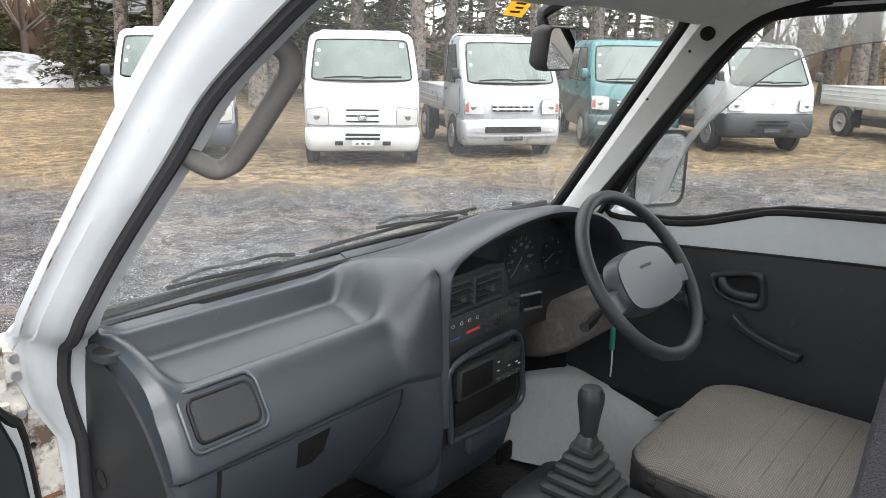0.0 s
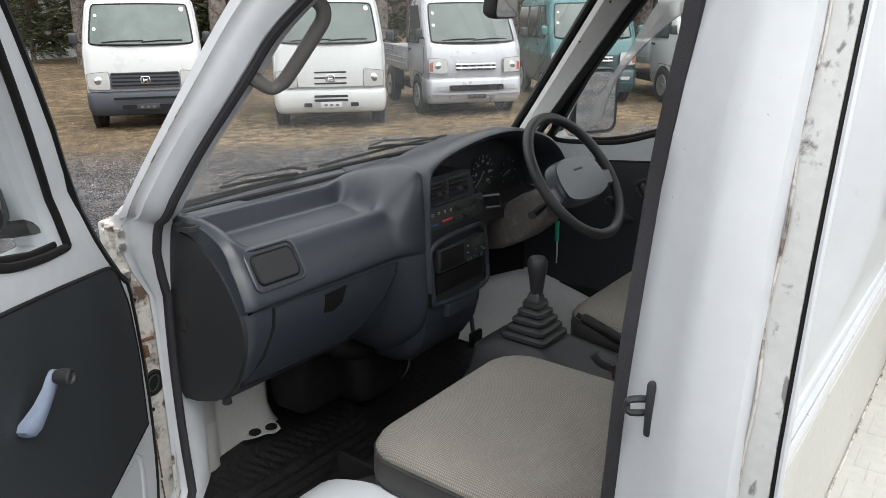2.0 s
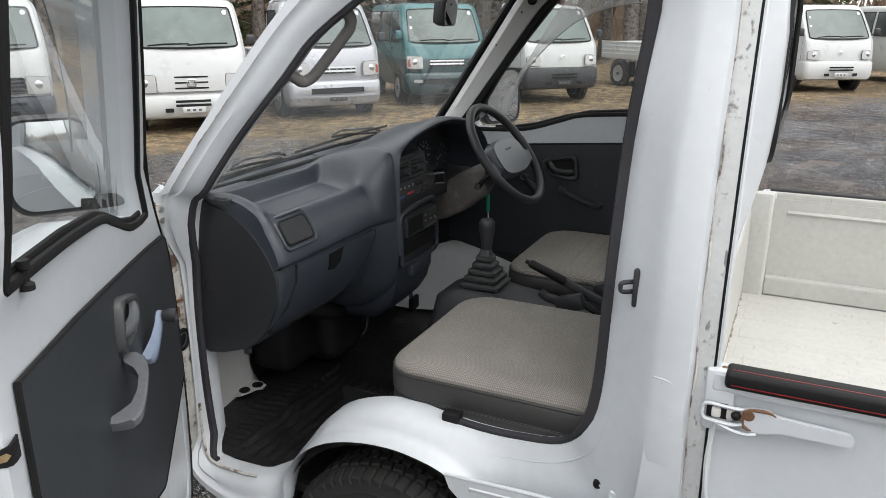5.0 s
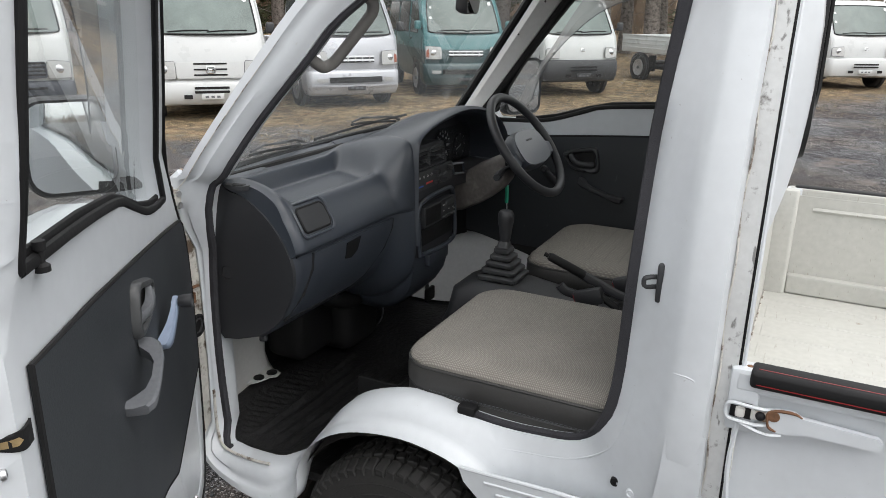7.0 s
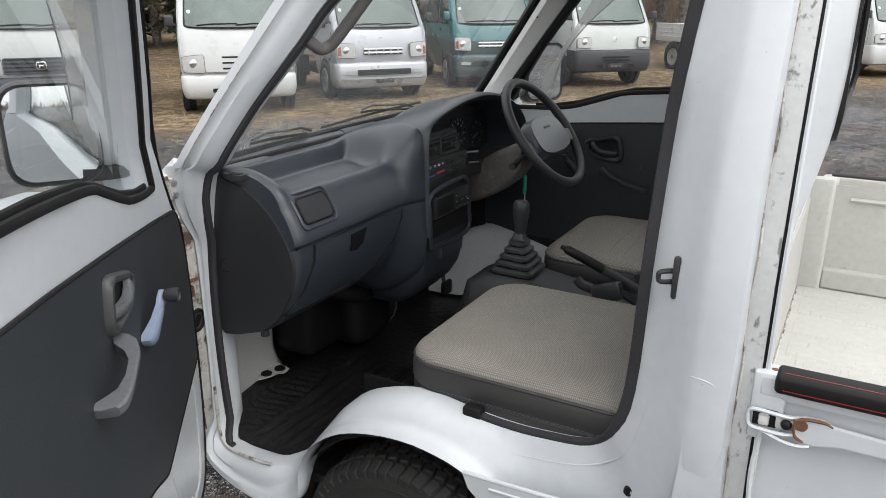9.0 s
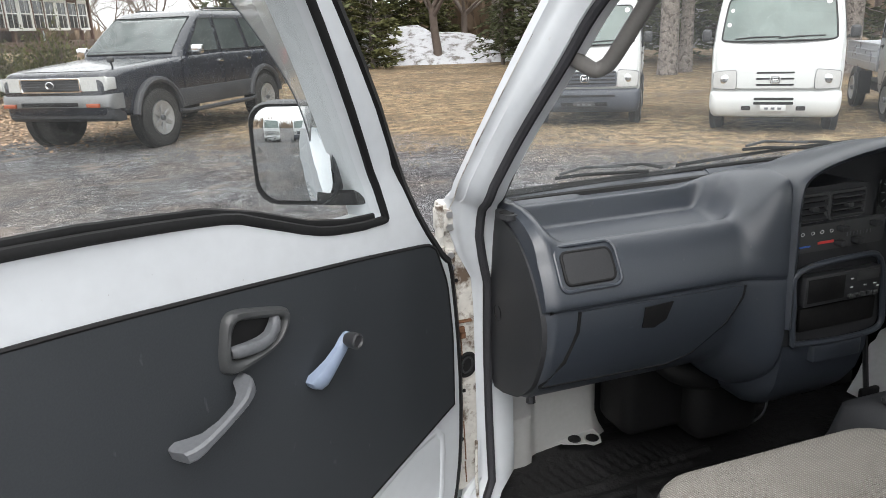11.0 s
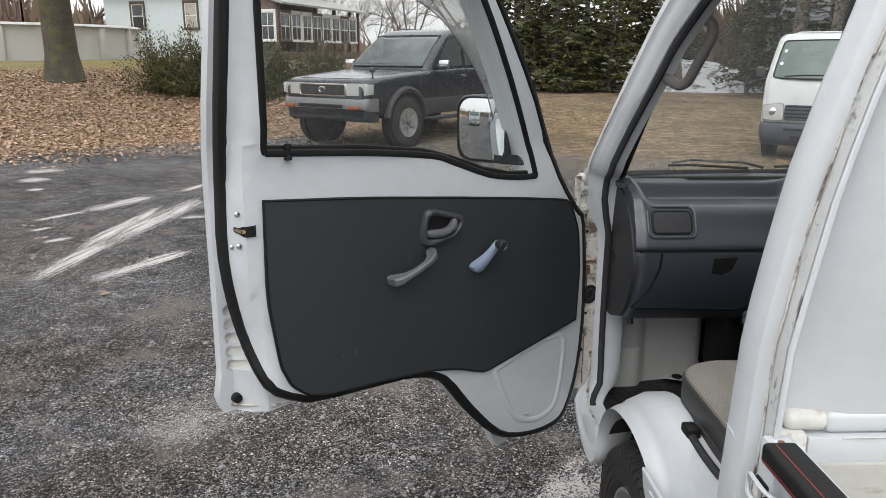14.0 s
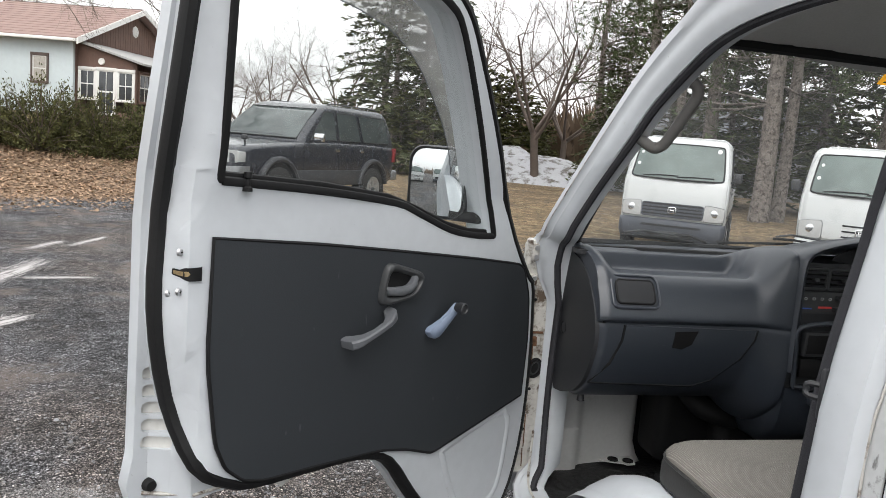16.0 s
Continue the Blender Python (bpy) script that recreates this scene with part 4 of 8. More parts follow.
    part("latch_hook", sheet([(1.033, 1.0445), (1.020, 1.0455), (1.009, 1.047), (1.006, 1.043), (1.010, 1.039), (1.020, 1.0385), (1.033, 1.039)], cut=.006, thick=.0012, f=b(-.0034)), BRASS, slot, "tarnished brass latch plate")
    for u, v in ((1.019, 1.075), (1.019, 1.013), (1.037, 1.006)):
        at_s = Matrix.Translation(f(u, v, -.0065)) @ pose(0, 0, 0, 0, 0, -90 * s + (25 if s > 0 else 0))
        sc_w = part("latch_screw", moved(lathe([(-.0022, 0), (-.0022, .0036), (-.0012, .0056), (.003, .0064)], 16), at_s), STEEL, door)
        part("screw_cross", moved(join(rbox(-.0026, -.002, -.0030, .0030, -.0007, .0007, .0003, 1), rbox(-.00255, -.002, -.0007, .0007, -.0030, .0030, .0003, 1)), at_s), RUBBER, sc_w)
    for k in range(5):
        part("vent_slot", sheet([(u * 1.0, v) for u, v in slots[k]], cut=0, thick=0.006, f=b(-.076)), WORN, door)
    part("buffer", moved(lathe([(-.012, 0), (-.012, .009), (0, .012)], 14), Matrix.Translation(f(1.035, .664, -.058)) @ pose(0, 0, 0, 0, 0, -90 * s)), RUBBER, door)
    part("edge_grime", tube(line([(1.045, .650), (.95, .645), (.85, .643), (.76, .641)], -.0605), .0035, 6), GRIME, door)
    part("lower_flap", sheet([(.80, .628), (.76, .598), (.69, .626)], cut=0, thick=0.004, f=b(-.07)), WORN, door)
    # lock pin
    part("lock_pin", moved(lathe([(0, 0), (0, .008), (.006, .008), (.009, .004), (.020, .0038), (.022, .0065), (.031, .0065), (.033, 0)], 14), Matrix.Translation(f(.915, 1.172, -.002)) @ pose(0, 0, 0, 0, -90, 0)), RUBBER, door)
    # inner handle in its bezel: a padded frame round a recess, with a lever across its lower half
    hc = (.540, .990, .95, .88) if s > 0 else (.505, .972, 1.0, .95)

    def small(q):
        return [(hc[0] + (u - .547) * hc[2], hc[1] + (v - .992) * hc[3]) for u, v in q]
    bez = flat([(.611, .962), (.607, 1.000), (.597, 1.033), (.578, 1.040), (.540, 1.030), (.496, 1.016), (.482, 1.006), (.484, .988), (.500, .966), (.522, .953), (.56, .947), (.598, .946)], 5)
    bez = small(bez)
    ins = flat([(.594, .974), (.590, 1.004), (.582, 1.018), (.570, 1.020), (.520, 1.006), (.500, .998), (.499, .988), (.512, .972), (.535, .965), (.580, .963)], 5)
    ins = small(ins)
    n_ = len(bez)
    ang = [math.atan2(v - hc[1], u - hc[0]) for u, v in ins]
    near = [ins[min(range(len(ins)), key=lambda k, a_=math.atan2(v - hc[1], u - hc[0]): abs(math.remainder(ang[k] - a_, 2 * math.pi)))] for u, v in bez]
    ringset = []
    for fr, w_ in ((0.0, -.001), (.02, .006), (.22, .0125), (.55, .0135), (.82, .010), (1.0, .002), (1.02, -.003)):
        ringset.append([f(a[0] + (c[0] - a[0]) * fr, a[1] + (c[1] - a[1]) * fr, w_) for a, c in zip(bez, near)])
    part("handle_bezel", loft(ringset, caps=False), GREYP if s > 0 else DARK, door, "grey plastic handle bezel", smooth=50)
    part("handle_recess", sheet(ins, cut=0, thick=0.0012, f=b(.0006)), RUBBER, door)
    lev = []
    for u, z, hh, w0, w1 in ((.592, .977, .008, .001, .007), (.586, .976, .0105, .002, .011), (.565, .974, .0105, .003, .014), (.545, .974, .0105, .004, .017), (.528, .979, .011, .005, .019), (.516, .990, .011, .005, .018), (.509, 1.002, .009, .004, .014), (.506, 1.009, .005, .003, .009)):
        tip = smooth01(.545, .510, u)
        u, z, hh = hc[0] + (u - .547) * hc[2], hc[1] + (z - .992) * hc[3], hh * hc[3]
        lev.append([f(u + dz * .8 * tip, z + dz * (1 - .35 * tip), w) for dz, w in ((-hh, w0), (-hh * .9, w1 - .003), (-hh * .4, w1), (hh * .4, w1), (hh * .9, w1 - .003), (hh, w0))])
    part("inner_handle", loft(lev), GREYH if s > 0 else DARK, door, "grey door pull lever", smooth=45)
    # pull handle: a square end, a thin bowed grip and an upturned end
    rings = []
    for u, z, w0, w1, h in ((.690, .886, .0, .014, .0070), (.687, .887, .0, .030, .0088), (.679, .890, .0, .037, .0088), (.668, .893, .010, .039, .0078), (.655, .898, .022, .040, .0066), (.632, .906, .027, .040, .0062), (.606, .916, .026, .039, .0064), (.592, .922, .018, .038, .0072), (.582, .928, .002, .035, .0090), (.574, .932, .0, .031, .0094), (.567, .935, .0, .022, .0086), (.565, .936, .0, .010, .0076)):
        if s < 0:
            u, z, h = .503 + (u - .565) * 1.27, .901 + (z - .936) * .95, h * 1.15
        c = min(.0035, h * .5, (w1 - w0) * .4)
        rings.append([f(u + .30 * dz, z + dz, w) for dz, w in ((-h, w0), (-h, w1 - c), (-h + c, w1), (h - c, w1), (h, w1 - c), (h, w0))])
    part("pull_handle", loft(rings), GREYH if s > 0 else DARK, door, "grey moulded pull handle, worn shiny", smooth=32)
    # winder
    crank = []
    for u, z, hw, w0, w1 in ((.447, .867, .006, .002, .012), (.444, .869, .013, .001, .018), (.436, .875, .0155, .001, .022), (.426, .883, .0140, .006, .024), (.412, .895, .0120, .012, .026), (.395, .911, .0108, .017, .028), (.385, .921, .0110, .018, .029), (.377, .929, .0090, .019, .029), (.374, .932, .004, .020, .027)):
        crank.append([f(u + dz * .75, z + dz * .66, w) for dz, w in ((-hw, w0), (-hw, w1 - .004), (-hw * .6, w1), (hw * .6, w1), (hw, w1 - .004), (hw, w0))])
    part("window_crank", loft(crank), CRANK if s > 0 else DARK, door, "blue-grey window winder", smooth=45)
    part("crank_knob", moved(lathe([(-.0, .0), (-.0, .009), (.008, .012), (.022, .0125), (.024, .010), (.021, .008), (.021, 0)], 20), Matrix.Translation(f(.388, .928, .029)) @ pose(0, 0, 0, 0, 0, 90 * s)), DARK, door)
    return door


DD = Vector((-.7935, -.6085, 0))
DN = Vector((.6085, -.7935, 0))
left_at = Matrix(((DD.x, DN.x, 0, -.66), (DD.y, DN.y, 0, .001), (0, 0, 1, 0), (0, 0, 0, 1)))
door_l = build_door(1, left_at, "white passenger door standing open, charcoal card inside")
# closed on the driver's side, its inside mirrored, with darker handles and winder
right_at = Matrix(((0, 1, 0, .618), (-1, 0, -.042, .045), (-.042, 0, 1, -.014), (0, 0, 0, 1)))
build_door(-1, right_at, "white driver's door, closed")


def side_mirror(door, tl, tr, bl, name_label, depth):
    """A mirror in a rounded dark shell; the glass spans three corners."""
    tl, tr, bl = Vector(tl), Vector(tr), Vector(bl)
    ex, ez = (tr - tl), (tl - bl)
    w, h = ex.length, ez.length
    ex.normalize()
    ez = (ez - ex * ez.dot(ex)).normalized()
    ny = ez.cross(ex)
    m = Matrix((ex, ny, ez)).transposed().to_4x4()
    m.translation = bl
    inv = door.matrix_basis.inverted()
    loop = rrect(0, w, 0, h, .022, 5)
    part("mirror_glass", sheet(rrect(.003, w - .003, .003, h - .003, .033, 5), cut=.012, thick=0, f=lambda u, v, d: (u, -.0065 + ((u - w / 2) ** 2 + (v - h / 2) ** 2) / 1.1, v)), MIRROR, door, "", at=inv @ m)
    rings = []
    for k, (g, d) in enumerate(((0, -.004), (.002, -.006), (.005, .0), (.005, .03), (-.008, .055), (-.03, .068))):
        lp = rrect(-g, w + g, -g, h + g, .034 + g * .5 if g > -.02 else .026, 5)
        rings.append([(u, d * depth, v) for u, v in lp])
    part("mirror_shell", loft(rings[1:], caps=False), DARK, door, name_label, at=inv @ m)
    part("mirror_back", sheet(rrect(.03, w - .03, .03, h - .03, .026, 5), cut=0, thick=.003, f=lambda u, v, d: (u, .066 * depth + d, v)), DARK, door, at=inv @ m)


MC = Vector((-.978, -.072, 1.182))
MIR = [MC + Matrix.Rotation(radians(4.5), 3, "Z") @ (Vector(p) - MC) for p in ((-1.032, -.030, 1.262), (-.924, -.112, 1.262), (-1.030, -.027, 1.102))]
side_mirror(door_l, *MIR, "black door mirror shell", 1.0)
part("mirror_arm", tube([left_at.inverted() @ Vector(p) for p in ((-.945, -.085, 1.110), (-.905, -.10, 1.108), (-.868, -.105, 1.106))], .010, 8, ry=.013), RUBBER, door_l)

# ---- dashboard ----
DASH_FLAT = [(.03, 1.02), (.024, 1.049), (.014, 1.054), (.002, 1.049), (-.006, 1.043), (-.014, 1.0405), (-.030, 1.040), (-.042, 1.040), (-.050, 1.040), (-.060, 1.040), (-.085, 1.042), (-.12, 1.041), (-.155, 1.034), (-.18, 1.024), (-.205, 1.008), (-.225, .988),
             (-.243, .957), (-.256, .922), (-.255, .909), (-.243, .902), (-.244, .886), (-.238, .84), (-.215, .775), (-.18, .725), (-.11, .682), (-.02, .69), (.03, .75)]
DASH_UP = [(.03, 1.02), (.024, 1.049), (.014, 1.054), (.002, 1.049), (-.006, 1.040), (-.014, 1.042), (-.030, 1.052), (-.042, 1.058), (-.050, 1.061), (-.060, 1.065), (-.085, 1.073), (-.12, 1.083), (-.16, 1.090), (-.20, 1.094), (-.235, 1.090), (-.258, 1.075),
           (-.268, 1.03), (-.272, .93), (-.272, .909), (-.270, .900), (-.272, .886), (-.272, .84), (-.272, .775), (-.245, .70), (-.14, .63), (-.02, .64), (.03, .75)]
FLAT_S, UP_S = flat(DASH_FLAT, 4)[:-4], flat(DASH_UP, 4)[:-4]


def tray_mask(x, y):
    """1 on the floor of the parcel tray, 0 outside its rounded rim."""
    return smooth01(-.590, -.538, x + .25 * max(0, y + .10)) * (1 - smooth01(-.196, -.145, x - .3 * min(0, y + .10))) * (1 - smooth01(-.066, -.040, y)) * smooth01(-.208, -.168, y)


rings = []
xs = [-.612, -.608, -.600] + [-.592 + i * .008 for i in range(57)] + [-.136, -.131, -.128]
for x in xs:
    up = smooth01(-.215, -.128, x)
    end = 1 - smooth01(-.612, -.59, x)
    raised = .018 * (1 - smooth01(-.60, -.55, x))
    groove = smooth01(-.430, -.412, x)
    ring_ = []
    for (y0, z0), (y1, z1) in zip(FLAT_S, UP_S):
        y, z = y0 + (y1 - y0) * up, z0 + (z1 - z0) * up
        if -.045 < y < .004 and z > 1.0:
            z += (1 - groove) * max(0.0, 1.049 - .013 * (.002 - y) / .045 - z)
        if z > .99:
            m = tray_mask(x, y)
            z += raised * (1 if y < -.02 else 0) * smooth01(-.24, -.20, y)
            z += m * (min(z, .997 - .008 * (1 - smooth01(-.185, -.07, y))) - z)
        cy, cz = -.08, .88
        ring_.append((x, y + (cy - y) * .05 * end, z + (cz - z) * .05 * end))
    rings.append(ring_)
dash = part("dashboard", loft(rings), DASH, truck, "blue-black moulded dashboard with a parcel tray", smooth=50)
# right of the stack the body lies further forward, behind the instruments
rings = []
for x in (-.128, .05, .12, .30, .50, .56, .60):
    low = .80 - .0 * x
    rings.append([(x, .03, 1.02), (x, .024, 1.049), (x, .014, 1.054), (x, .002, 1.049), (x, -.006, 1.040), (x, -.014, 1.044), (x, -.05, 1.06), (x, -.10, 1.06), (x, -.128, 1.05), (x, -.128, .95), (x, -.16, .92), (x, -.19, .88), (x, -.17, .82), (x, -.10, low), (x, .03, low)])
part("dash_driver_side", loft(rings), DASH, dash, smooth=40)
# demister lid on the roll along the glass
lid = [(.026, 1.047), (.023, 1.0525), (.014, 1.0565), (.002, 1.0515), (-.0065, 1.041)]
part("demister_lid", loft([[(x, y, z - d) for y, z in lid] for x, d in ((-.100, .004), (-.099, .0), (.061, .0), (.062, .004))], closed_u=False, caps=False), LIDP, dash, "grey demister lid")
part("scuttle_strip", tube([(x / 20, .026 - .02 * (x / 12) ** 2, 1.054) for x in range(-12, 13)], .008, 6, ry=.010), RUBBER, dash)
part("tray_rib", tube([(-.362, -.062, .9955), (-.356, -.10, .9920), (-.346, -.140, .9890)], .0020, 6), DASH, dash)
part("speaker_bracket", sheet(flat([(-.628, -.080), (-.60, -.075), (-.585, -.090), (-.59, -.125), (-.628, -.130)], 3), cut=0, thick=.010, f=lambda u, v, w: (u, v, 1.040 + w)), DARK, dash)
part("bracket_hole", moved(lathe([(-.0005, 0), (-.0005, .015), (.002, .016)], 18), pose(-.616, -.108, 1.0505, 0, 90, 0)), RUBBER, dash)
# side cheek, with its screw dimple
cheek = flat([(.0, 1.03), (-.08, 1.03), (-.13, 1.015), (-.19, .97), (-.235, .90), (-.24, .84), (-.215, .775), (-.18, .73), (-.11, .69), (.0, .70)], 3)
part("dash_cheek", sheet(cheek, cut=0, thick=.010, f=lambda u, v, w: (-.606 - w, u, v)), DARK, dash)
part("screw_dimple", moved(lathe([(.0, .016), (.003, .013), (.003, 0)], 18), pose(-.6175, -.055, .84)), RUBBER, dash)
part("dash_bolt", moved(lathe([(-.01, 0), (-.01, .008), (.01, .010), (.01, 0)], 8), pose(-.575, -.112, .678, 0, 90, 0)), DARK, dash)


def face(x, z, w=0.0):
    """A point on the passenger's half of the dash face, w metres proud of it."""
    pts = FLAT_S[54:96]
    for (y0, z0), (y1, z1) in zip(pts, pts[1:]):
        if z0 >= z >= z1 and z0 > z1:
            t = (z0 - z) / (z0 - z1)
            return (x, y0 + (y1 - y0) * t - w, z)
    return (x, -.20 - w, z)


# blank vent panel
vo = rrect(-.583, -.468, .939, 1.006, .014, 5)
vi = rrect(-.572, -.479, .949, .997, .010, 5)
part("vent_surround", tube([face(u, v, .002) for u, v in vo], .0036, 8, closed=True), DASH, dash)
part("vent_gap", tube([face(u, v, .0015) for u, v in vi], .0032, 8, closed=True), RUBBER, dash)
part("vent_lid", sheet(vi, cut=.02, thick=.003, f=lambda u, v, w: face(u, v, w + .001)), DARK, dash, "black blanking panel")
# glove box
gb = [(-.545, .897), (-.548, .86), (-.565, .80), (-.60, .745), (-.33, .737), (-.285, .757), (-.23, .82), (-.205, .87), (-.202, .893)]
part("glovebox_gap", tube([face(u, v, .001) for u, v in [gb[0], gb[1], gb[2], gb[3]]] + [face(u, v, .001) for u, v in gb[4:]], .0035, 6), RUBBER, dash)
part("glovebox_gap", tube([face(-.60 + k * .05, .902, -.004) for k in range(9)], .004, 6), RUBBER, dash)
part("glovebox_lid", sheet([(u * .985 - .006, v) for u, v in gb], cut=.03, thick=.003, f=lambda u, v, w: face(u, v, w)), DASH, dash)
hs = [(-.418, .885), (-.36, .888), (-.372, .855), (-.395, .842), (-.42, .846)]
part("glovebox_latch", sheet(hs, cut=0, thick=.003, f=lambda u, v, w: face(u, v, w + .003)), RUBBER, dash)

# instrument hood
HOOD = [(-.126, .80), (-.130, .88), (-.131, .97), (-.130, 1.05), (-.112, 1.092), (-.034, 1.120), (.10, 1.140), (.238, 1.137), (.379, 1.104), (.470, 1.050), (.515, .985), (.52, .93)]
hp = smooth_path([(a, 0, b) for a, b in HOOD], 5)
cx, cz = .17, .97
rows = []
for d, y in ((.030, -.13), (.028, -.25), (.020, -.272), (.008, -.279), (.0, -.272), (.0, -.24)):
    rows.append([(p.x + (cx - p.x) / max(.2, math.hypot(cx - p.x, cz - p.z)) * d, y - .0, p.z + (cz - p.z) / max(.2, math.hypot(cx - p.x, cz - p.z)) * d * (1 if p.z > .9 else 0)) for p in hp])
back = [(p.x, -.15, p.z - (p.z - 1.07) * .35 if p.z > 1.07 else p.z) for p in hp]
back2 = [(p.x, -.04, min(p.z, 1.06)) for p in hp]
part("instrument_hood", loft(rows + [back, back2], closed_u=False, caps=False), DASH, dash, "moulded instrument hood", smooth=60)
# cluster
part("cluster_panel", sheet(flat([(.04, .955), (.05, 1.05), (.12, 1.09), (.25, 1.10), (.38, 1.075), (.46, 1.02), (.49, .95), (.42, .925), (.2, .925)], 3), cut=0, thick=.004, f=lambda u, v, w: (u, -.138 - w, v)), DARK, dash)
part("cluster_lip", sheet([(.06, .955), (.46, .935), (.52, .92), (.50, .895), (.12, .915), (.06, .935)], cut=.1, thick=.10, f=lambda u, v, w: (u, -.14 - w * 1.25, v)), DARK, dash)
for k, (gx, gz, gr) in enumerate(((.272, 1.0, .052), (.398, .985, .040))):
    dial = part("gauge", moved(lathe([(0, 0), (0, gr), (.004, gr), (.005, gr - .003), (.003, gr - .004), (.003, 0)], 32), pose(gx, -.142, gz, 0, 0, -90)), DARK, dash, "dark dial with pale marks")
    n = 13 if k == 0 else 7
    for i in range(n):
        a = radians(225 - 270 * i / (n - 1))
        part("tick", moved(rbox(gr * .80, gr * .95, -.001, .001, -.0008, .0008, 0), Matrix.Translation((gx, -.1475, gz)) @ Matrix.Rotation(-a, 4, "Y")), PALE, dial, smooth=0)
        if k == 0 and i % 2 == 0 and i > 0:
            letters(str(10 * i), .011, PALE, dial, "number", Matrix.Translation((gx + gr * .62 * math.cos(a), -.1475, gz + gr * .62 * math.sin(a))) @ Euler((radians(90), 0, 0)).to_matrix().to_4x4())
    a = radians(225 if k == 0 else 200)
    part("needle", moved(rbox(-.006, gr * .78, -.0012, .0012, -.0012, .0012, 0), Matrix.Translation((gx, -.149, gz)) @ Matrix.Rotation(-a, 4, "Y")), PALE, dial, smooth=0)
part("cluster_glass", sheet(rrect(.20, .45, .94, 1.06, .02), cut=0, thick=.002, f=lambda u, v, w: (u, -.158 - w, v)), glass("gauge_cover", (.85, .86, .86), haze=.03), dash)

# centre stack
part("stack_face", sheet(flat([(-.124, .76), (-.126, .95), (-.122, 1.055), (-.06, 1.066), (.046, 1.062), (.066, 1.0), (.115, .96), (.19, .945), (.195, .93), (.13, .92), (.112, .85), (.108, .765)], 2), cut=0, thick=.10, f=lambda u, v, w: (u, -.264 + w, v)), DARK, dash)
for a, b in ((-.120, -.052), (-.046, .036)):
    v_ = part("air_vent", tube([(u, -.268, v) for u, v in rrect(a, b, 1.006, 1.054, .006)], .004, 6, closed=True), GREYP, dash, "slatted air vent")
    part("vent_throat", sheet(rrect(a, b, 1.006, 1.054, .006), cut=0, thick=.002, f=lambda u, v, w: (u, -.2655 - w * .2, v)), RUBBER, v_)
    for k in range(4):
        part("slat", moved(rbox(a + .003, b - .003, -.008, .008, -.0012, .0012, .0005, 1), pose(0, -.268, 1.0125 + k * .0115, 25, 0, 0)), DARK, v_, smooth=0)
    part("vent_knob", rbox((a + b) / 2 - .006, (a + b) / 2 + .006, -.280, -.266, 1.024, 1.032, .002), GREYP, v_)
heat = part("heater_panel", sheet(rrect(-.117, .092, .946, .998, .008), cut=0, thick=.006, f=lambda u, v, w: (u, -.2655 - w, v)), GREYP, dash, "heater control panel with sliders")
for z_, m_ in ((.958, TRACKB),):
    part("cold_mark", rbox(-.110, -.085, -.2725, -.271, z_ - .0015, z_ + .0015, 0), TRACKB, heat, smooth=0)
    part("hot_mark", rbox(-.068, -.030, -.2725, -.271, z_ + .001, z_ + .006, 0), TRACK, heat, smooth=0)
for x_ in (-.105, -.082, -.060, -.038):
    part("mode_mark", tube([(x_ + .004 * math.cos(a), -.272, .982 + .003 * math.sin(a)) for a in [i * math.pi / 4 for i in range(8)]], .0006, 4, closed=True), PALE, heat)
for x_, z_ in ((-.018, .985), (.02, .958), (.062, .986), (-.02, .958)):
    part("slider", rbox(x_ - .008, x_ + .008, -.288, -.268, z_ - .005, z_ + .005, .002), DARK, heat)
for i in range(8):
    part("scale_mark", rbox(.0 + i * .008, .002 + i * .008, -.2725, -.271, .967, .974, 0), GREYH, heat, smooth=0)
part("stack_rim", tube(smooth_path([(-.104, -.272, .765), (-.112, -.274, .85), (-.108, -.276, .912), (.03, -.276, .925), (.088, -.275, .912), (.112, -.272, .82), (.112, -.270, .765), (.03, -.270, .755), (-.104, -.272, .765)], 4), .006, 8), DASH, dash)
radio = part("radio", rbox(-.098, .085, -.285, -.262, .842, .902, .004), DARK, dash, "black car radio with small buttons")
part("radio_display", rbox(.025, .078, -.2865, -.284, .878, .897, .001), GREYP, radio)
part("radio_grille", rbox(-.092, -.005, -.2865, -.284, .850, .896, .001), RUBBER, radio)
for i in range(5):
    part("radio_button", rbox(.005 + i * .015, .015 + i * .015, -.291, -.284, .848, .855, .001), GREYP, radio)
for x_, z_ in ((.012, .868), (.012, .885), (.07, .868), (.045, .868), (.078, .862)):
    part("button_mark", rbox(x_ - .003, x_ + .003, -.2868, -.285, z_ - .001, z_ + .001, 0), PALE, radio, smooth=0)
part("radio_shelf", rbox(-.092, .095, -.272, -.262, .786, .834, .004), RUBBER, dash)
part("switch_pocket", join(tube([(u, -.268, v) for u, v in ((.094, .987), (.166, .978), (.175, .946), (.108, .955))], .004, 6, closed=True)), DASH, dash)
part("pocket_dark", sheet([(.098, .984), (.163, .976), (.171, .949), (.110, .958)], cut=0, thick=.002, f=lambda u, v, w: (u, -.2655 - w, v)), RUBBER, dash)
con = [[(x, y, z) for x, y in ((-.13 + d, .0), (-.13 + d, -.24 + e), (-.115 + d, -.262 + e), (.098 - d, -.262 + e), (.112 - d, -.24 + e), (.112 - d, .0))] for z, d, e in ((.77, 0, 0), (.72, .0, .004), (.67, .004, .016), (.63, .012, .040), (.595, .028, .075), (.572, .050, .115), (.562, .075, .16))]
part("lower_console", loft(con), DASH, dash)
part("ashtray", rbox(-.05, .07, -.275, -.25, .715, .752, .006), DASH, dash)
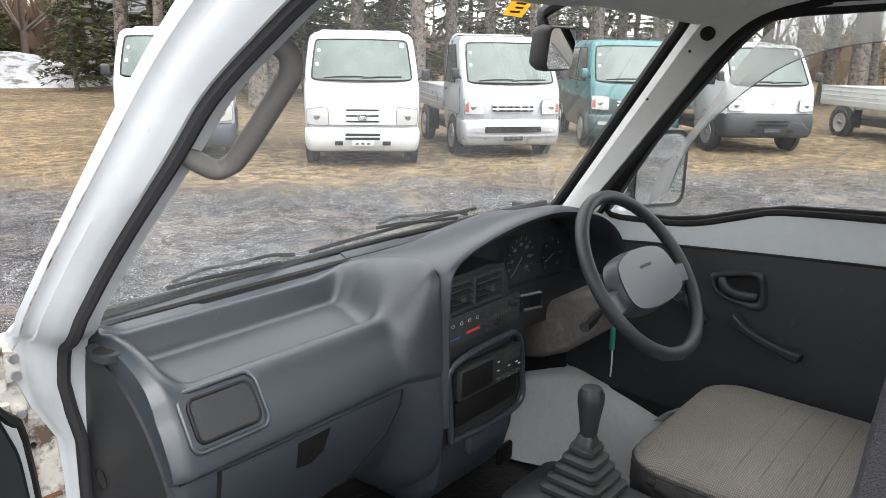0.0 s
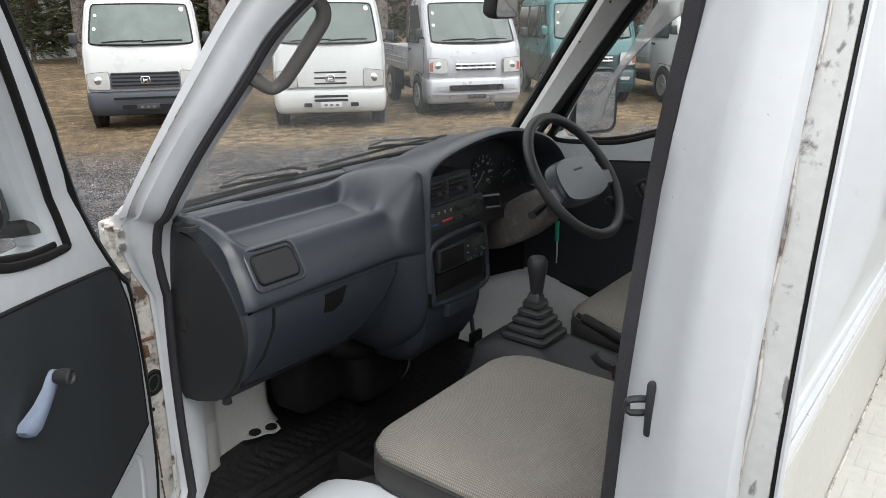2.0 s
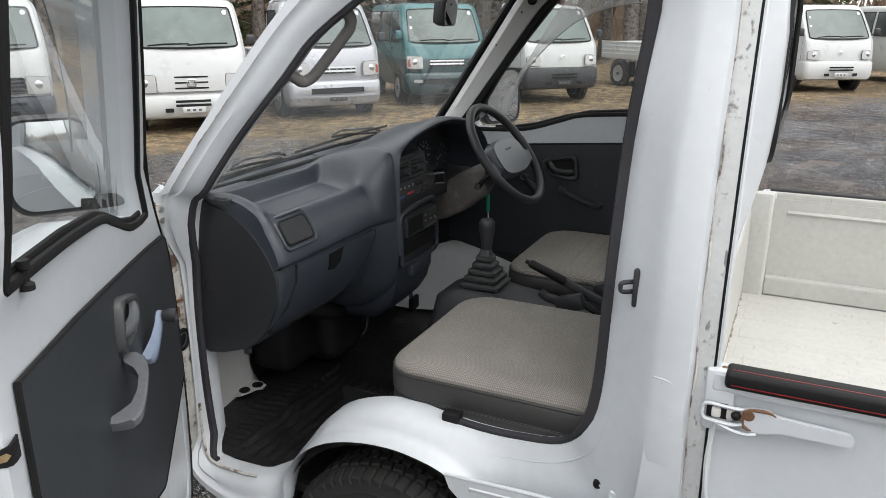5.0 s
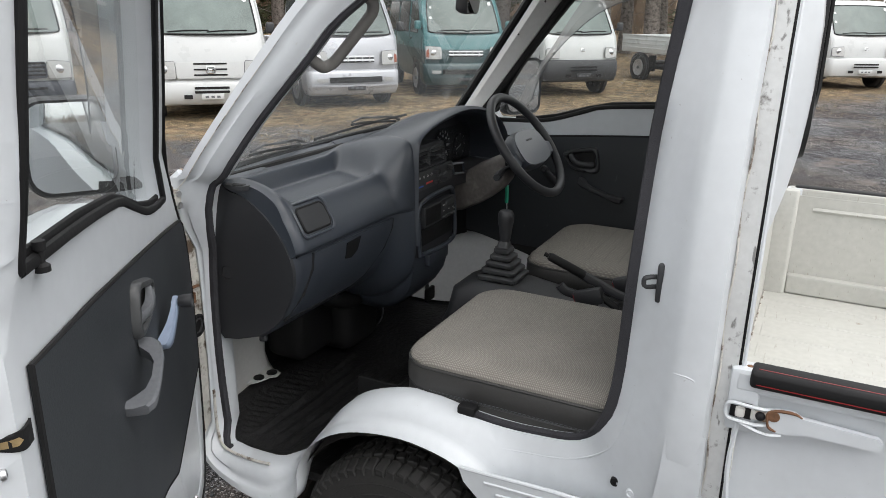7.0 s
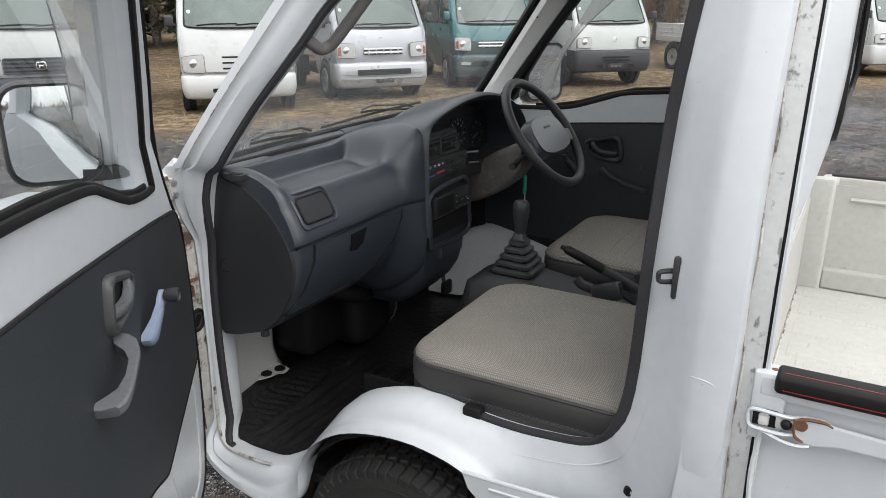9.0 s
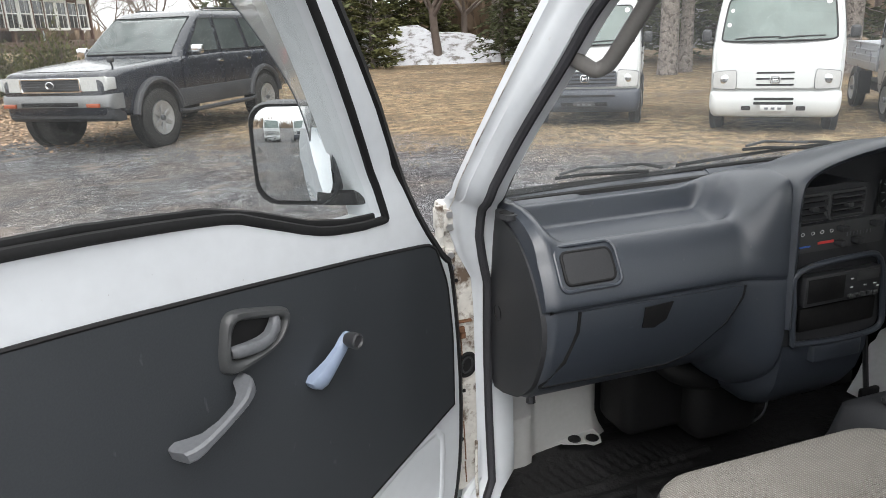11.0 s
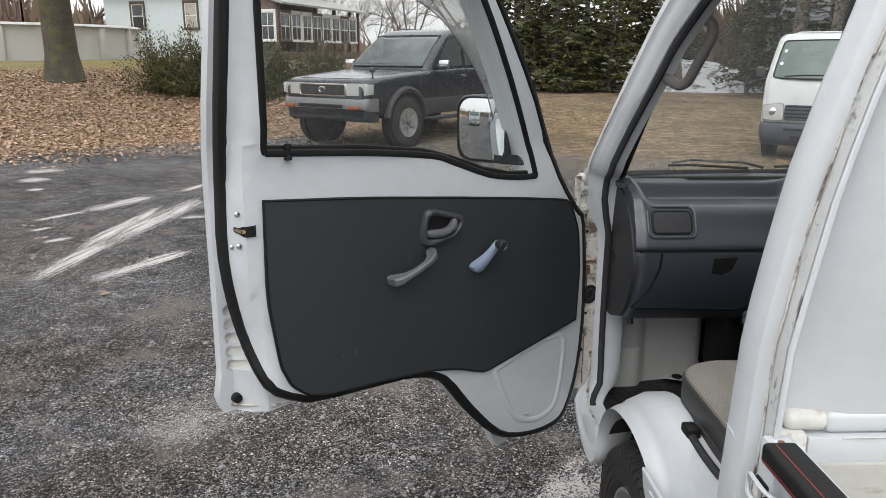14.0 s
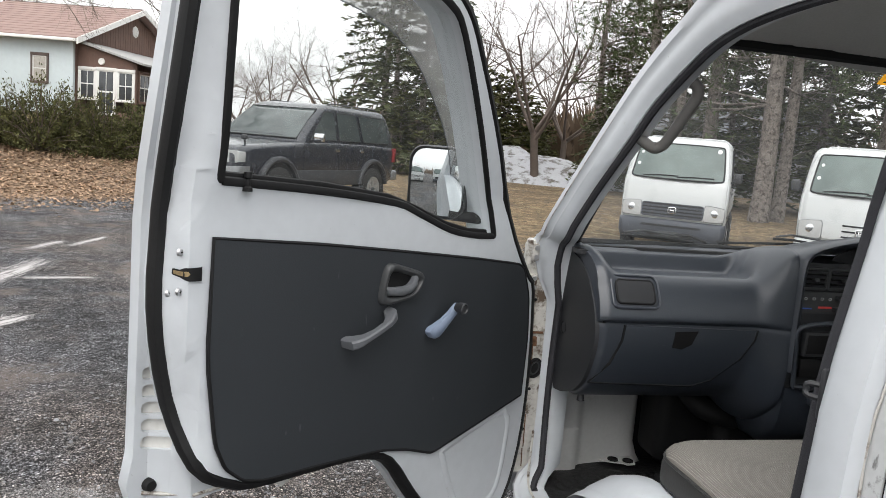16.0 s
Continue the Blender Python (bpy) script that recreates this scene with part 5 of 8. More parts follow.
hb = part("heater_box", join(rbox(-.27, -.02, .02, .16, .43, .72, .035, 4), rbox(-.12, .07, -.04, .14, .41, .60, .045, 4)), RUBBER, truck, "black heater box under the dash")
part("heater_duct", tube(smooth_path([(-.21, .02, .66), (-.18, -.03, .62), (-.10, -.05, .60), (-.02, -.03, .62)], 4), .030, 10), RUBBER, hb)
part("heater_seam", tube(smooth_path([(.072, -.03, .60), (.074, -.042, .52), (.072, -.035, .46), (.068, .0, .415)], 4), .003, 6), GREYH, hb)
for x_, z_ in ((.20, .52), (.30, .52), (.40, .44)):
    pd = part("pedal", tube([(x_, .06, .72), (x_, .0, .62), (x_, -.03, z_)], .007, 6), DARK, truck)
    part("pedal_pad", rbox(x_ - .03, x_ + .03, -.045, -.03, z_ - .03, z_ + .02, .006), RUBBER, pd)

# ---- steering ----
WC = Vector((.250, -.428, 1.028))
wn_ = Vector((0, -.80, .60)).normalized()
wm = Matrix((Vector((1, 0, 0)), Vector((0, .6, .8)), wn_)).transposed().to_4x4()
wm.translation = WC
sw = part("steering_wheel", tube([(.162 * math.cos(a), .162 * math.sin(a), .012) for a in [i * 2 * math.pi / 48 for i in range(48)]], .0130, 10, closed=True), DARK, truck, "black two-spoke steering wheel", at=wm)
pad = flat([(-.095, -.035), (-.098, .01), (-.075, .045), (0, .056), (.075, .045), (.098, .01), (.095, -.035), (.06, -.052), (0, -.056), (-.06, -.052)], 3)
pad = [(u * 1.14, v * 1.10) for u, v in pad]
part("horn_pad", join(sheet(pad, cut=0, thick=.026, f=lambda u, v, w: (u * (1 - w * 3), v * (1 - w * 3) - .012, w - .004)), sheet([(u * .92, v * .9) for u, v in pad], cut=0, thick=.006, f=lambda u, v, w: (u, v - .012, w + .020))), DASH, sw, "grey padded hub")
for s in (-1, 1):
    part("spoke", loft([[(s * x, y - .012 + dy, z + dz) for y, z in ((-.028, -.008), (.014, -.008), (.016, .006), (.010, .014), (-.024, .014), (-.030, .006))] for x, dy, dz in ((.085, -.004, .0), (.12, -.012, .0), (.156, -.016, .006))]), DASH, sw)
part("hub_badge", join(*[rbox(-.021 + i * .0075, -.016 + i * .0075, .006, .012, .026, .0272, 0) for i in range(6)]), DARK, sw)
for s, l_ in ((-1, "column stalk"), (1, "column stalk")):
    part("stalk", moved(tube([(0, 0, 0), (s * .05, .0, -.004), (s * .10, -.008, -.002), (s * .125, -.012, 0)], [.006, .008, .012, .010], 8), wm @ pose(s * .03, -.03, -.055)), DARK, truck)
colr = [[(WC.x + .01 + u, WC.y + y, WC.z + z + v) for u, v in rrect(-hw, hw, -hh, hh * .7, .02, 3)] for y, z, hw, hh in ((.045, -.06, .045, .05), (.07, -.075, .058, .065), (.12, -.105, .062, .075), (.18, -.14, .060, .07), (.26, -.17, .055, .06))]
part("column_cover", loft(colr), COLUMN, truck, "worn grey steering column cover")
part("column_hub", moved(lathe([(-.07, .03), (-.03, .036), (.0, .04), (.0, 0)], 20), wm @ pose(0, -.005, 0, 0, -90, 0)), DARK, truck)
key = part("ignition_key", tube([(.31, -.335, .905), (.325, -.345, .90)], .007, 8), STEEL, truck, "ignition key with a green tag")
part("key_tag", rbox(.332, .340, -.352, -.340, .825, .885, .004), GREEN, key)
part("key_string", tube([(.338, -.346, .83), (.337, -.348, .79), (.339, -.346, .765)], .0018, 5), PALE, key)

# ---- tunnel, gear lever, handbrake ----
part("tunnel_console", loft([[(x, y, z) for x, y in rrect(.02 - hw, .02 + hw, -.46 - hl, -.46 + hl2, .03, 4)] for z, hw, hl, hl2 in ((.56, .115, .62, .14), (.61, .105, .60, .12), (.672, .090, .17, .11), (.690, .072, .10, .08), (.699, .062, .075, .062))]), DARK, truck, "black console over the tunnel")
boot = []
for i in range(5):
    z0 = .700 + i * .018
    a, b = .058 - i * .0085, .052 - i * .0085
    boot += [(z0, b), (z0 + .004, a), (z0 + .012, a), (z0 + .016, b)]
boot += [(.789, .022), (.790, .018), (.806, .013), (.812, .008)]
part("gear_boot", loft([[(.018 + u, -.472 + v, z) for u, v in rrect(-h, h, -h, h, min(.012, h * .4), 3)] for z, h in boot]), BOOT, truck, "ribbed rubber gear boot", smooth=30)
lever = part("gear_lever", tube([(.017, -.473, .76), (.018, -.474, .80)], .013, 10), RUBBER, truck)
part("gear_knob", moved(lathe([(0, 0), (0, .012), (.015, .015), (.045, .0185), (.068, .0225), (.084, .0225), (.094, .017), (.098, .0)], 24), pose(.018, -.474, .798, 0, -90, 0)), DARK, lever, "black bulb gear knob")
hb = part("handbrake", tube([(-.016, -.705, .760), (-.012, -.80, .720), (-.012, -.88, .70)], .009, 8, ry=.013), DARK, truck, "black handbrake lever")
part("handbrake_grip", tube([(-.050, -.624, .807), (-.047, -.630, .804), (-.034, -.665, .785), (-.014, -.712, .757)], [.0085, .0115, .0120, .0125], 12), RUBBER, hb)
part("handbrake_button", tube([(-.053, -.614, .812), (-.050, -.624, .807)], .0055, 8), RUBBER, hb)
part("handbrake_boot", loft([[(-.015 + u, -.86 + v, z) for u, v in rrect(-a, a, -b, b, .02, 3)] for z, a, b in ((.60, .055, .12), (.66, .045, .09), (.70, .025, .05))]), RUBBER, hb)
for (x_, y_, z_, yaw) in ((-.054, -.706, .704, -4), (.066, -.775, .712, 5)):
    bk = part("belt_buckle", moved(rbox(-.013, .013, -.075, 0, -.021, .021, .005), pose(x_, y_, z_, -20, 0, yaw)), DARK, truck, "black belt buckle with a red button")
    part("release_button", moved(rbox(-.010, .010, -.004, .002, -.014, .014, .002), pose(x_, y_, z_, -20, 0, yaw)), RED, bk)
    part("buckle_stalk", tube([(x_, y_ - .065, z_ + .018), (x_, y_ - .10, z_ + .0), (x_, y_ - .15, z_ - .06)], .010, 8), RUBBER, bk)
part("drive_selector", join(tube(smooth_path([(-.055, -.66, .735), (-.052, -.675, .72), (-.045, -.70, .712), (-.035, -.76, .69)], 3), .010, 8, ry=.013)), DARK, truck)


# ---- seats ----
def seat(x0, x1, fabric, label):
    cx_, hw = (x0 + x1) / 2, (x1 - x0) / 2

    def ringz(z, g, crown=0):
        lp = rrect(-hw + g, hw - g, -.985 + g, -.475 - g, .075, 6)
        return [(cx_ + u, v, z + crown * (1 - (u / hw) ** 2) * (1 - ((v + .73) / .26) ** 2)) for u, v in lp]
    s_ = part("seat", loft([ringz(.596, .014), ringz(.602, .005), ringz(.615, .001), ringz(.640, .001), ringz(.649, .004)]), SEATV, truck, label)
    part("cushion_side", loft([ringz(.650, .004), ringz(.656, .0), ringz(.690, .0), ringz(.700, .003), ringz(.704, .006)]), SEATV, s_)
    top = []
    for i, (z, g) in enumerate(((.702, .005), (.708, .003), (.716, .007), (.723, .016), (.728, .030), (.731, .05), (.735, .10), (.738, .16), (.739, .2))):
        top.append(ringz(z, g) if g < .02 else [(cx_ + (p[0] - cx_) * (1 - (g - .016) * 3.6), -.73 + (p[1] + .73) * (1 - (g - .016) * 3.6), z) for p in ringz(z, .016)])
    part("cushion_top", loft(top), fabric, s_, "woven beige fabric panel", smooth=60)
    for k in range(7 if x0 > 0 else 0):
        yk = -.665 - k * .043
        part("cross_seam", tube([(cx_ + u * hw, yk, .7392 - .0165 * max(0.0, (abs(u) - .42) / .5) ** 2.2) for u in [-.86 + i * .1433 for i in range(13)]], [.0003] + [.0007] * 11 + [.0003], 5), SEAMK, s_)
    part("piping", tube(ringz(.703, .003), .0035, 6, closed=True), SEATV, s_)
    part("seam", tube(ringz(.6495, .002), .0016, 5, closed=True), GREYP, s_)
    part("backrest", moved(rbox(-hw, hw, -.015, .045, 0, .48, .028, 4), pose(cx_, -1.035, .66, 2, 0, 0)), SEATV, s_)


seat(-.580, -.105, SEATF, "flat beige passenger seat cushion with dark vinyl sides")
seat(.135, .595, SEATF, "flat beige driver's seat cushion with dark vinyl sides")
part("seat_clip", moved(rbox(-.014, .014, -.020, .020, -.014, .014, .006), pose(-.598, -.655, .642, 0, 0, 4)), RUBBER, truck)

# stitched seam ticks on the passenger cushion's side, and worn spots on its top
for i in range(40):
    y_ = -.56 - i * .0095
    part("stitch", rbox(-.5815, -.5795, y_ - .003, y_ + .003, .6545, .6558, 0), GREYH, truck, smooth=0)

# rubber mat lying in the footwell
mat_v = []
NX, NY = 62, 96
for j in range(NY + 1):
    for i in range(NX + 1):
        x, y = -.616 + .545 * i / NX, -.50 + .62 * j / NY
        inside = smooth01(-.60, -.57, x) * (1 - smooth01(-.15, -.12, x)) * smooth01(-.47, -.44, y) * (1 - smooth01(.03, .06, y))
        rib = math.sin(y * 190 + 1.5 * noise.noise((x * 3, y * 3, 4))) if y < -.05 else math.sin((x + .25 * y) * 230)
        z = .3925 + .007 * noise.noise((x * 6, y * 6, 0)) + .0030 * rib * inside
        z += .008 * math.exp(-((y + .05 - .10 * (x + .35)) / .008) ** 2) * smooth01(-.58, -.50, x)
        mat_v.append((x, y, z + .004))
mat_f = [(j * (NX + 1) + i, j * (NX + 1) + i + 1, (j + 1) * (NX + 1) + i + 1, (j + 1) * (NX + 1) + i) for j in range(NY) for i in range(NX)]
fm = new("floor_mat", mesh_of("floor_mat", mat_v, mat_f, MATB, 1))
tagged(fm, "black ribbed rubber floor mat, rumpled, in the footwell", "floor mat")

# ---- grab handle, mirror, sun visor, stickers, wipers ----
part("grab_handle", tube(smooth_path([(-.572, -.372, 1.456), (-.550, -.390, 1.443), (-.533, -.400, 1.428), (-.528, -.398, 1.410), (-.530, -.384, 1.390), (-.541, -.322, 1.319), (-.547, -.306, 1.305), (-.558, -.297, 1.301), (-.577, -.292, 1.312), (-.604, -.280, 1.332)], 5), .0120, 10), GRAB, truck, "grey-brown grab handle on the pillar")
mm = pose(.118, -.300, 1.440, 6, 0, 8)
mir = part("rear_view_mirror", loft([[(u * k, d, v * k) for u, v in rrect(-.058, .058, -.038, .037, .015, 4)] for k, d in ((.965, -.014), (1.0, -.010), (1.0, .006), (.85, .020), (.5, .026))]), DARK, truck, "small black rear-view mirror", at=mm)
part("mirror_face", sheet(rrect(-.053, .053, -.034, .033, .013, 4), cut=0, thick=.001, f=lambda u, v, w: (u, -.0145 - w, v)), MIRROR, mir)
part("mirror_stem", tube(smooth_path([(.105, -.288, 1.472), (.102, -.285, 1.496), (.103, -.33, 1.520), (.135, -.40, 1.560), (.15, -.44, 1.585)], 4), [.007] * 4 + [.011] * 4 + [.013] * 5 + [.026] * 4, 8, ry=.011), DARK, truck)
part("sun_visor", loft([[(x, y, z + d) for (x, y, z) in ((.02, -.392, 1.525), (.47, -.405, 1.508), (.53, -.50, 1.555), (.50, -.54, 1.575), (.12, -.55, 1.60), (.06, -.50, 1.585))] for d in (-.008, -.018)]), HEADL, truck, "grey folded sun visor")
part("pillar_plug", moved(lathe([(-.006, 0), (-.006, .009), (-.003, .010), (-.003, .013), (0, .015)], 20), pose(.500, -.416, 1.474, 0, 18, 20)), RUBBER, truck)
for yy, zz, xx in ((-.380, 1.439, .517), (-.290, 1.338, .530)):
    part("pillar_hole", moved(lathe([(-.002, 0), (-.002, .0028), (0, .0034)], 12), pose(xx - .01, yy, zz, 0, 12, 0)), RUBBER, truck)
stk = part("windscreen_sticker", sheet([(-.044, .90), (.058, .895), (.070, .965), (-.032, .968)], cut=0, thick=0, f=lambda u, v, w: screen(u, v, -.004)), ORANGE, truck, "orange inspection sticker on the windscreen")
part("sticker_print", join(*[sheet([(a, b), (a + c, b), (a + c, b + .006), (a, b + .006)], cut=0, thick=0, f=lambda u, v, w: screen(u, v, -.0052)) for a, b, c in ((-.02, .909, .05), (-.005, .922, .04), (-.012, .935, .05), (.0, .949, .035))]), INK, stk)
part("green_sticker", sheet([(.72, -.004), (.84, -.002), (.84, .022), (.72, .020)], cut=0, thick=0, f=lambda u, v, w: screen(u, v, -.018)), LIME, truck)
# pressed pillar beside the windscreen on the driver's side, with its seal
VIEW = Vector((.83, .55, -.05)) * .05
PR = smooth_path([Vector(q) - VIEW for q in [(.590, -.60, 1.535), (.592, -.523, 1.520), (.594, -.459, 1.494), (.597, -.400, 1.444), (.600, -.332, 1.353), (.600, -.260, 1.256), (.600, -.183, 1.153), (.600, -.120, 1.075)]], 4)
PL = smooth_path([Vector(screen(1.004, q, -.010)) - VIEW for q in (1.06, 1.02, .96, .86, .66, .44, .21, .03)], 4)
part("pillar_panel", loft([PL, [a + (b - a) * .12 + Vector((-.012, -.012, .0)) for a, b in zip(PL, PR)], [a + (b - a) * .8 + Vector((-.012, -.010, .0)) for a, b in zip(PL, PR)], PR, [b + Vector((.06, .03, 0)) for b in PR]], closed_u=False, caps=False), PILLAR, truck, "pale pressed windscreen pillar")
part("pillar_seal", tube(PR, .012, 8, ry=.014), RUBBER, truck)
for a, b, c in (((-.475, .080), (-.41, .092), (-.19, .042)), ((-.01, .080), (.05, .096), (.31, .050))):
    pa, pb, pc = (Vector(screen(q[0] / .6, q[1] - .018, .016)) for q in (a, b, c))
    wi = part("wiper", tube([pc + Vector((0, .02, -.01)), pc + (pb - pc) * .3 + Vector((0, .004, .002)), pb], [.0045, .0034, .0022], 6), RUBBER, truck, "black windscreen wiper")
    part("wiper_blade", tube([pa + Vector((0, -.006, -.004)), pb + Vector((0, -.006, -.012)), pb + (pc - pb) * .75 + Vector((0, -.004, -.012))], .0024, 6, ry=.0038), RUBBER, wi)
    part("wiper_bridge", tube([pa + (pb - pa) * .2 + Vector((0, 0, .0)), pb + Vector((0, .002, .001)), pb + (pc - pb) * .45 + Vector((0, 0, .0))], .003, 6), DARK, wi)
part("wiper_blade", tube([screen(x_ / .6, s_, .014) for x_, s_ in ((-.165, .014), (-.05, .020), (.08, .030), (.20, .040), (.31, .050))], .0026, 6, ry=.004), RUBBER, wi)
# driver's door mirror, seen through the window
part("mirror_shell", moved(loft([[(u * k, d, v * k) for u, v in rrect(-.082, .082, -.103, .103, .034, 5)] for k, d in ((.93, -.004), (.97, -.010), (1, 0), (1, .03), (.8, .06), (.4, .07))]), pose(.800, -.205, 1.146, 0, 0, -30)), DARK, truck, "driver's door mirror")
part("mirror_glass", moved(sheet(rrect(-.070, .070, -.09, .09, .028, 5), cut=0, thick=.001, f=lambda u, v, w: (u, -.008 - w, v)), pose(.800, -.205, 1.146, 0, 0, -30)), MIRROR, truck)
part("mirror_arm", tube([(.76, -.16, 1.09), (.70, -.15, 1.08), (.66, -.16, 1.08)], .016, 8), DARK, truck)

# ---- ground ----
def rise(x, y):
    """The bank that climbs towards the house."""
    s_, v_ = -.55 * x + .835 * y, .835 * x + .55 * y
    return smooth01(9.5, 20.0, s_) * (1 - smooth01(7.0, 15.0, v_)) * 1.15


def ground_material():
    m = bpy.data.materials.new("yard_ground")
    m.use_nodes = True
    nt, nl = m.node_tree.nodes, m.node_tree.links
    p = nt["Principled BSDF"]
    co = nt.new("ShaderNodeTexCoord")
    sep = nt.new("ShaderNodeSeparateXYZ")
    nl.new(co.outputs["Object"], sep.inputs[0])

    def noise_(scale, detail=5.0, rough=0.6):
        n = nt.new("ShaderNodeTexNoise")
        n.inputs["Scale"].default_value, n.inputs["Detail"].default_value, n.inputs["Roughness"].default_value = scale, detail, rough
        nl.new(co.outputs["Object"], n.inputs["Vector"])
        return n.outputs[0]

    def math_(op, a, b=0.0, c=None):
        n = nt.new("ShaderNodeMath")
        n.operation = op
        for i, v in enumerate((a, b) if c is None else (a, b, c)):
            if isinstance(v, (int, float)):
                n.inputs[i].default_value = v
            else:
                nl.new(v, n.inputs[i])
        return n.outputs[0]

    def range_(v, a, b, c=0.0, d=1.0):
        n = nt.new("ShaderNodeMapRange")
        n.interpolation_type = "SMOOTHSTEP"
        for k, q in zip(("From Min", "From Max", "To Min", "To Max"), (a, b, c, d)):
            n.inputs[k].default_value = q
        nl.new(v, n.inputs[0])
        return n.outputs[0]

    def mix_(f, a, b):
        n = nt.new("ShaderNodeMixRGB")
        for i, v in enumerate((f, a, b)):
            if isinstance(v, tuple):
                n.inputs[i].default_value = (*v, 1)
            elif isinstance(v, (int, float)):
                n.inputs[i].default_value = v
            else:
                nl.new(v, n.inputs[i])
        return n.outputs[0]

    x, y = sep.outputs[0], sep.outputs[1]
    vor = nt.new("ShaderNodeTexVoronoi")
    vor.inputs["Scale"].default_value = 112.0
    nl.new(co.outputs["Object"], vor.inputs["Vector"])
    stone = nt.new("ShaderNodeSeparateColor")
    nl.new(vor.outputs["Color"], stone.inputs[0])
    vor2 = nt.new("ShaderNodeTexVoronoi")
    vor2.inputs["Scale"].default_value = 250.0
    nl.new(co.outputs["Object"], vor2.inputs["Vector"])
    grit = nt.new("ShaderNodeSeparateColor")
    nl.new(vor2.outputs["Color"], grit.inputs[0])
    wet = range_(noise_(0.9, 6.0), .42, .62)
    g0 = mix_(range_(grit.outputs[0], .0, 1.0), (.022, .022, .024), (.27, .265, .27))
    g1 = mix_(range_(stone.outputs[2], .35, .65), g0, mix_(range_(stone.outputs[0], .05, .95), (.030, .031, .034), (.28, .28, .29)))
    g2 = mix_(range_(stone.outputs[1], .90, .97), g1, (.46, .46, .47))
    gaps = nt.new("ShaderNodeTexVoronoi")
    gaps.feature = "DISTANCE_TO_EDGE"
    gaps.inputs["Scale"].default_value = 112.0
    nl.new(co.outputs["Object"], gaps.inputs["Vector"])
    # shade in the gaps between stones, put into the colour
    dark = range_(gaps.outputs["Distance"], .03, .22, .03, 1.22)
    lumps = range_(noise_(7.0, 8.0, .72), .34, .68, .55, 1.45)
    broad = range_(noise_(.7, 6.0, .65), .36, .66, .75, 1.25)
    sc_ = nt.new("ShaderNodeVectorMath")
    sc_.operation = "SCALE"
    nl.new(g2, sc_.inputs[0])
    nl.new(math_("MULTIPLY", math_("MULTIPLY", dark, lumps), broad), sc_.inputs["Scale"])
    tint = mix_(range_(noise_(.55, 7.0, .7), .44, .60), (.99, 1.0, 1.02), (1.12, 1.0, .90))
    tn = nt.new("ShaderNodeVectorMath")
    tn.operation = "MULTIPLY"
    nl.new(sc_.outputs[0], tn.inputs[0])
    nl.new(tint, tn.inputs[1])
    tan = range_(noise_(1.7, 7.0, .65), .54, .67)
    # gravel colour scaled up ahead of the truck, along a frayed line
    ahead = range_(math_("ADD", math_("ADD", math_("MULTIPLY", x, .62), math_("MULTIPLY", y, .785)), math_("MULTIPLY", math_("SUBTRACT", noise_(.6, 5.0), .5), 3.0)), .6, 3.2, 1.10, 1.32)
    lifted = nt.new("ShaderNodeVectorMath")
    lifted.operation = "SCALE"
    nl.new(mix_(math_("MULTIPLY", tan, .72), tn.outputs[0], (.175, .145, .128)), lifted.inputs[0])
    nl.new(ahead, lifted.inputs["Scale"])
    gravel = lifted.outputs[0]
    # dry grass
    fine = noise_(38.0, 6.0, .7)
    grass = mix_(range_(fine, .3, .7), (.175, .120, .070), (.62, .45, .27))
    grass = mix_(math_("MULTIPLY", range_(noise_(.55, 5.0), .42, .62), .75), grass, (.15, .105, .068))
    grass = mix_(math_("MULTIPLY", range_(noise_(.33, 5.0), .56, .72), .4), grass, (.16, .135, .05))
    grass = mix_(range_(noise_(5.0, 8.0, .75), .40, .62), (.125, .10, .068), grass)
    grass = mix_(math_("MULTIPLY", range_(noise_(1.3, 6.0, .7), .55, .66), .7), grass, (.40, .33, .20))
    grass = mix_(math_("MULTIPLY", range_(noise_(2.1, 6.0, .7), .56, .68), .6), grass, (.20, .105, .055))
    grass = mix_(math_("MULTIPLY", range_(noise_(.9, 6.0, .7), .54, .66), .35), grass, gravel)
    # the edge between them: a line in the plan, frayed
    fray = math_("MULTIPLY", math_("SUBTRACT", noise_(.8, 7.0, .7), .5), 4.2)
    d1 = math_("ADD", math_("ADD", math_("MULTIPLY", x, .62), math_("MULTIPLY", y, .785)), fray)
    is_grass = range_(d1, 6.0, 7.6)
    colour = mix_(is_grass, gravel, grass)
    # leaves and lawn on the bank
    s_ = math_("ADD", math_("MULTIPLY", x, -.55), math_("MULTIPLY", y, .835))
    v_ = math_("ADD", math_("MULTIPLY", x, .835), math_("MULTIPLY", y, .55))
    left = range_(math_("ADD", v_, fray), 2.0, 6.5, 1.0, 0.0)
    edge = math_("ADD", s_, math_("MULTIPLY", fray, .45))
    yard = range_(math_("ADD", math_("MULTIPLY", s_, 1.0), math_("MULTIPLY", fray, .3)), 10.2, 10.9)
    lv = nt.new("ShaderNodeTexVoronoi")
    lv.inputs["Scale"].default_value = 21.0
    nl.new(co.outputs["Object"], lv.inputs["Vector"])
    ls = nt.new("ShaderNodeSeparateColor")
    nl.new(lv.outputs["Color"], ls.inputs[0])
    leaf = mix_(ls.outputs[0], (.15, .095, .06), (.46, .33, .225))
    leaf = mix_(range_(ls.outputs[1], .8, .95), leaf, (.06, .035, .02))
    bankm = math_("MULTIPLY", yard, left)
    not_gravel = math_("MULTIPLY", range_(s_, 7.0, 10.2, 1.0, 0.0), left)
    colour = mix_(math_("MULTIPLY", not_gravel, is_grass), colour, gravel)
    colour = mix_(bankm, colour, leaf)
    lawn = mix_(range_(fine, .3, .7), (.17, .14, .05), (.36, .30, .13))
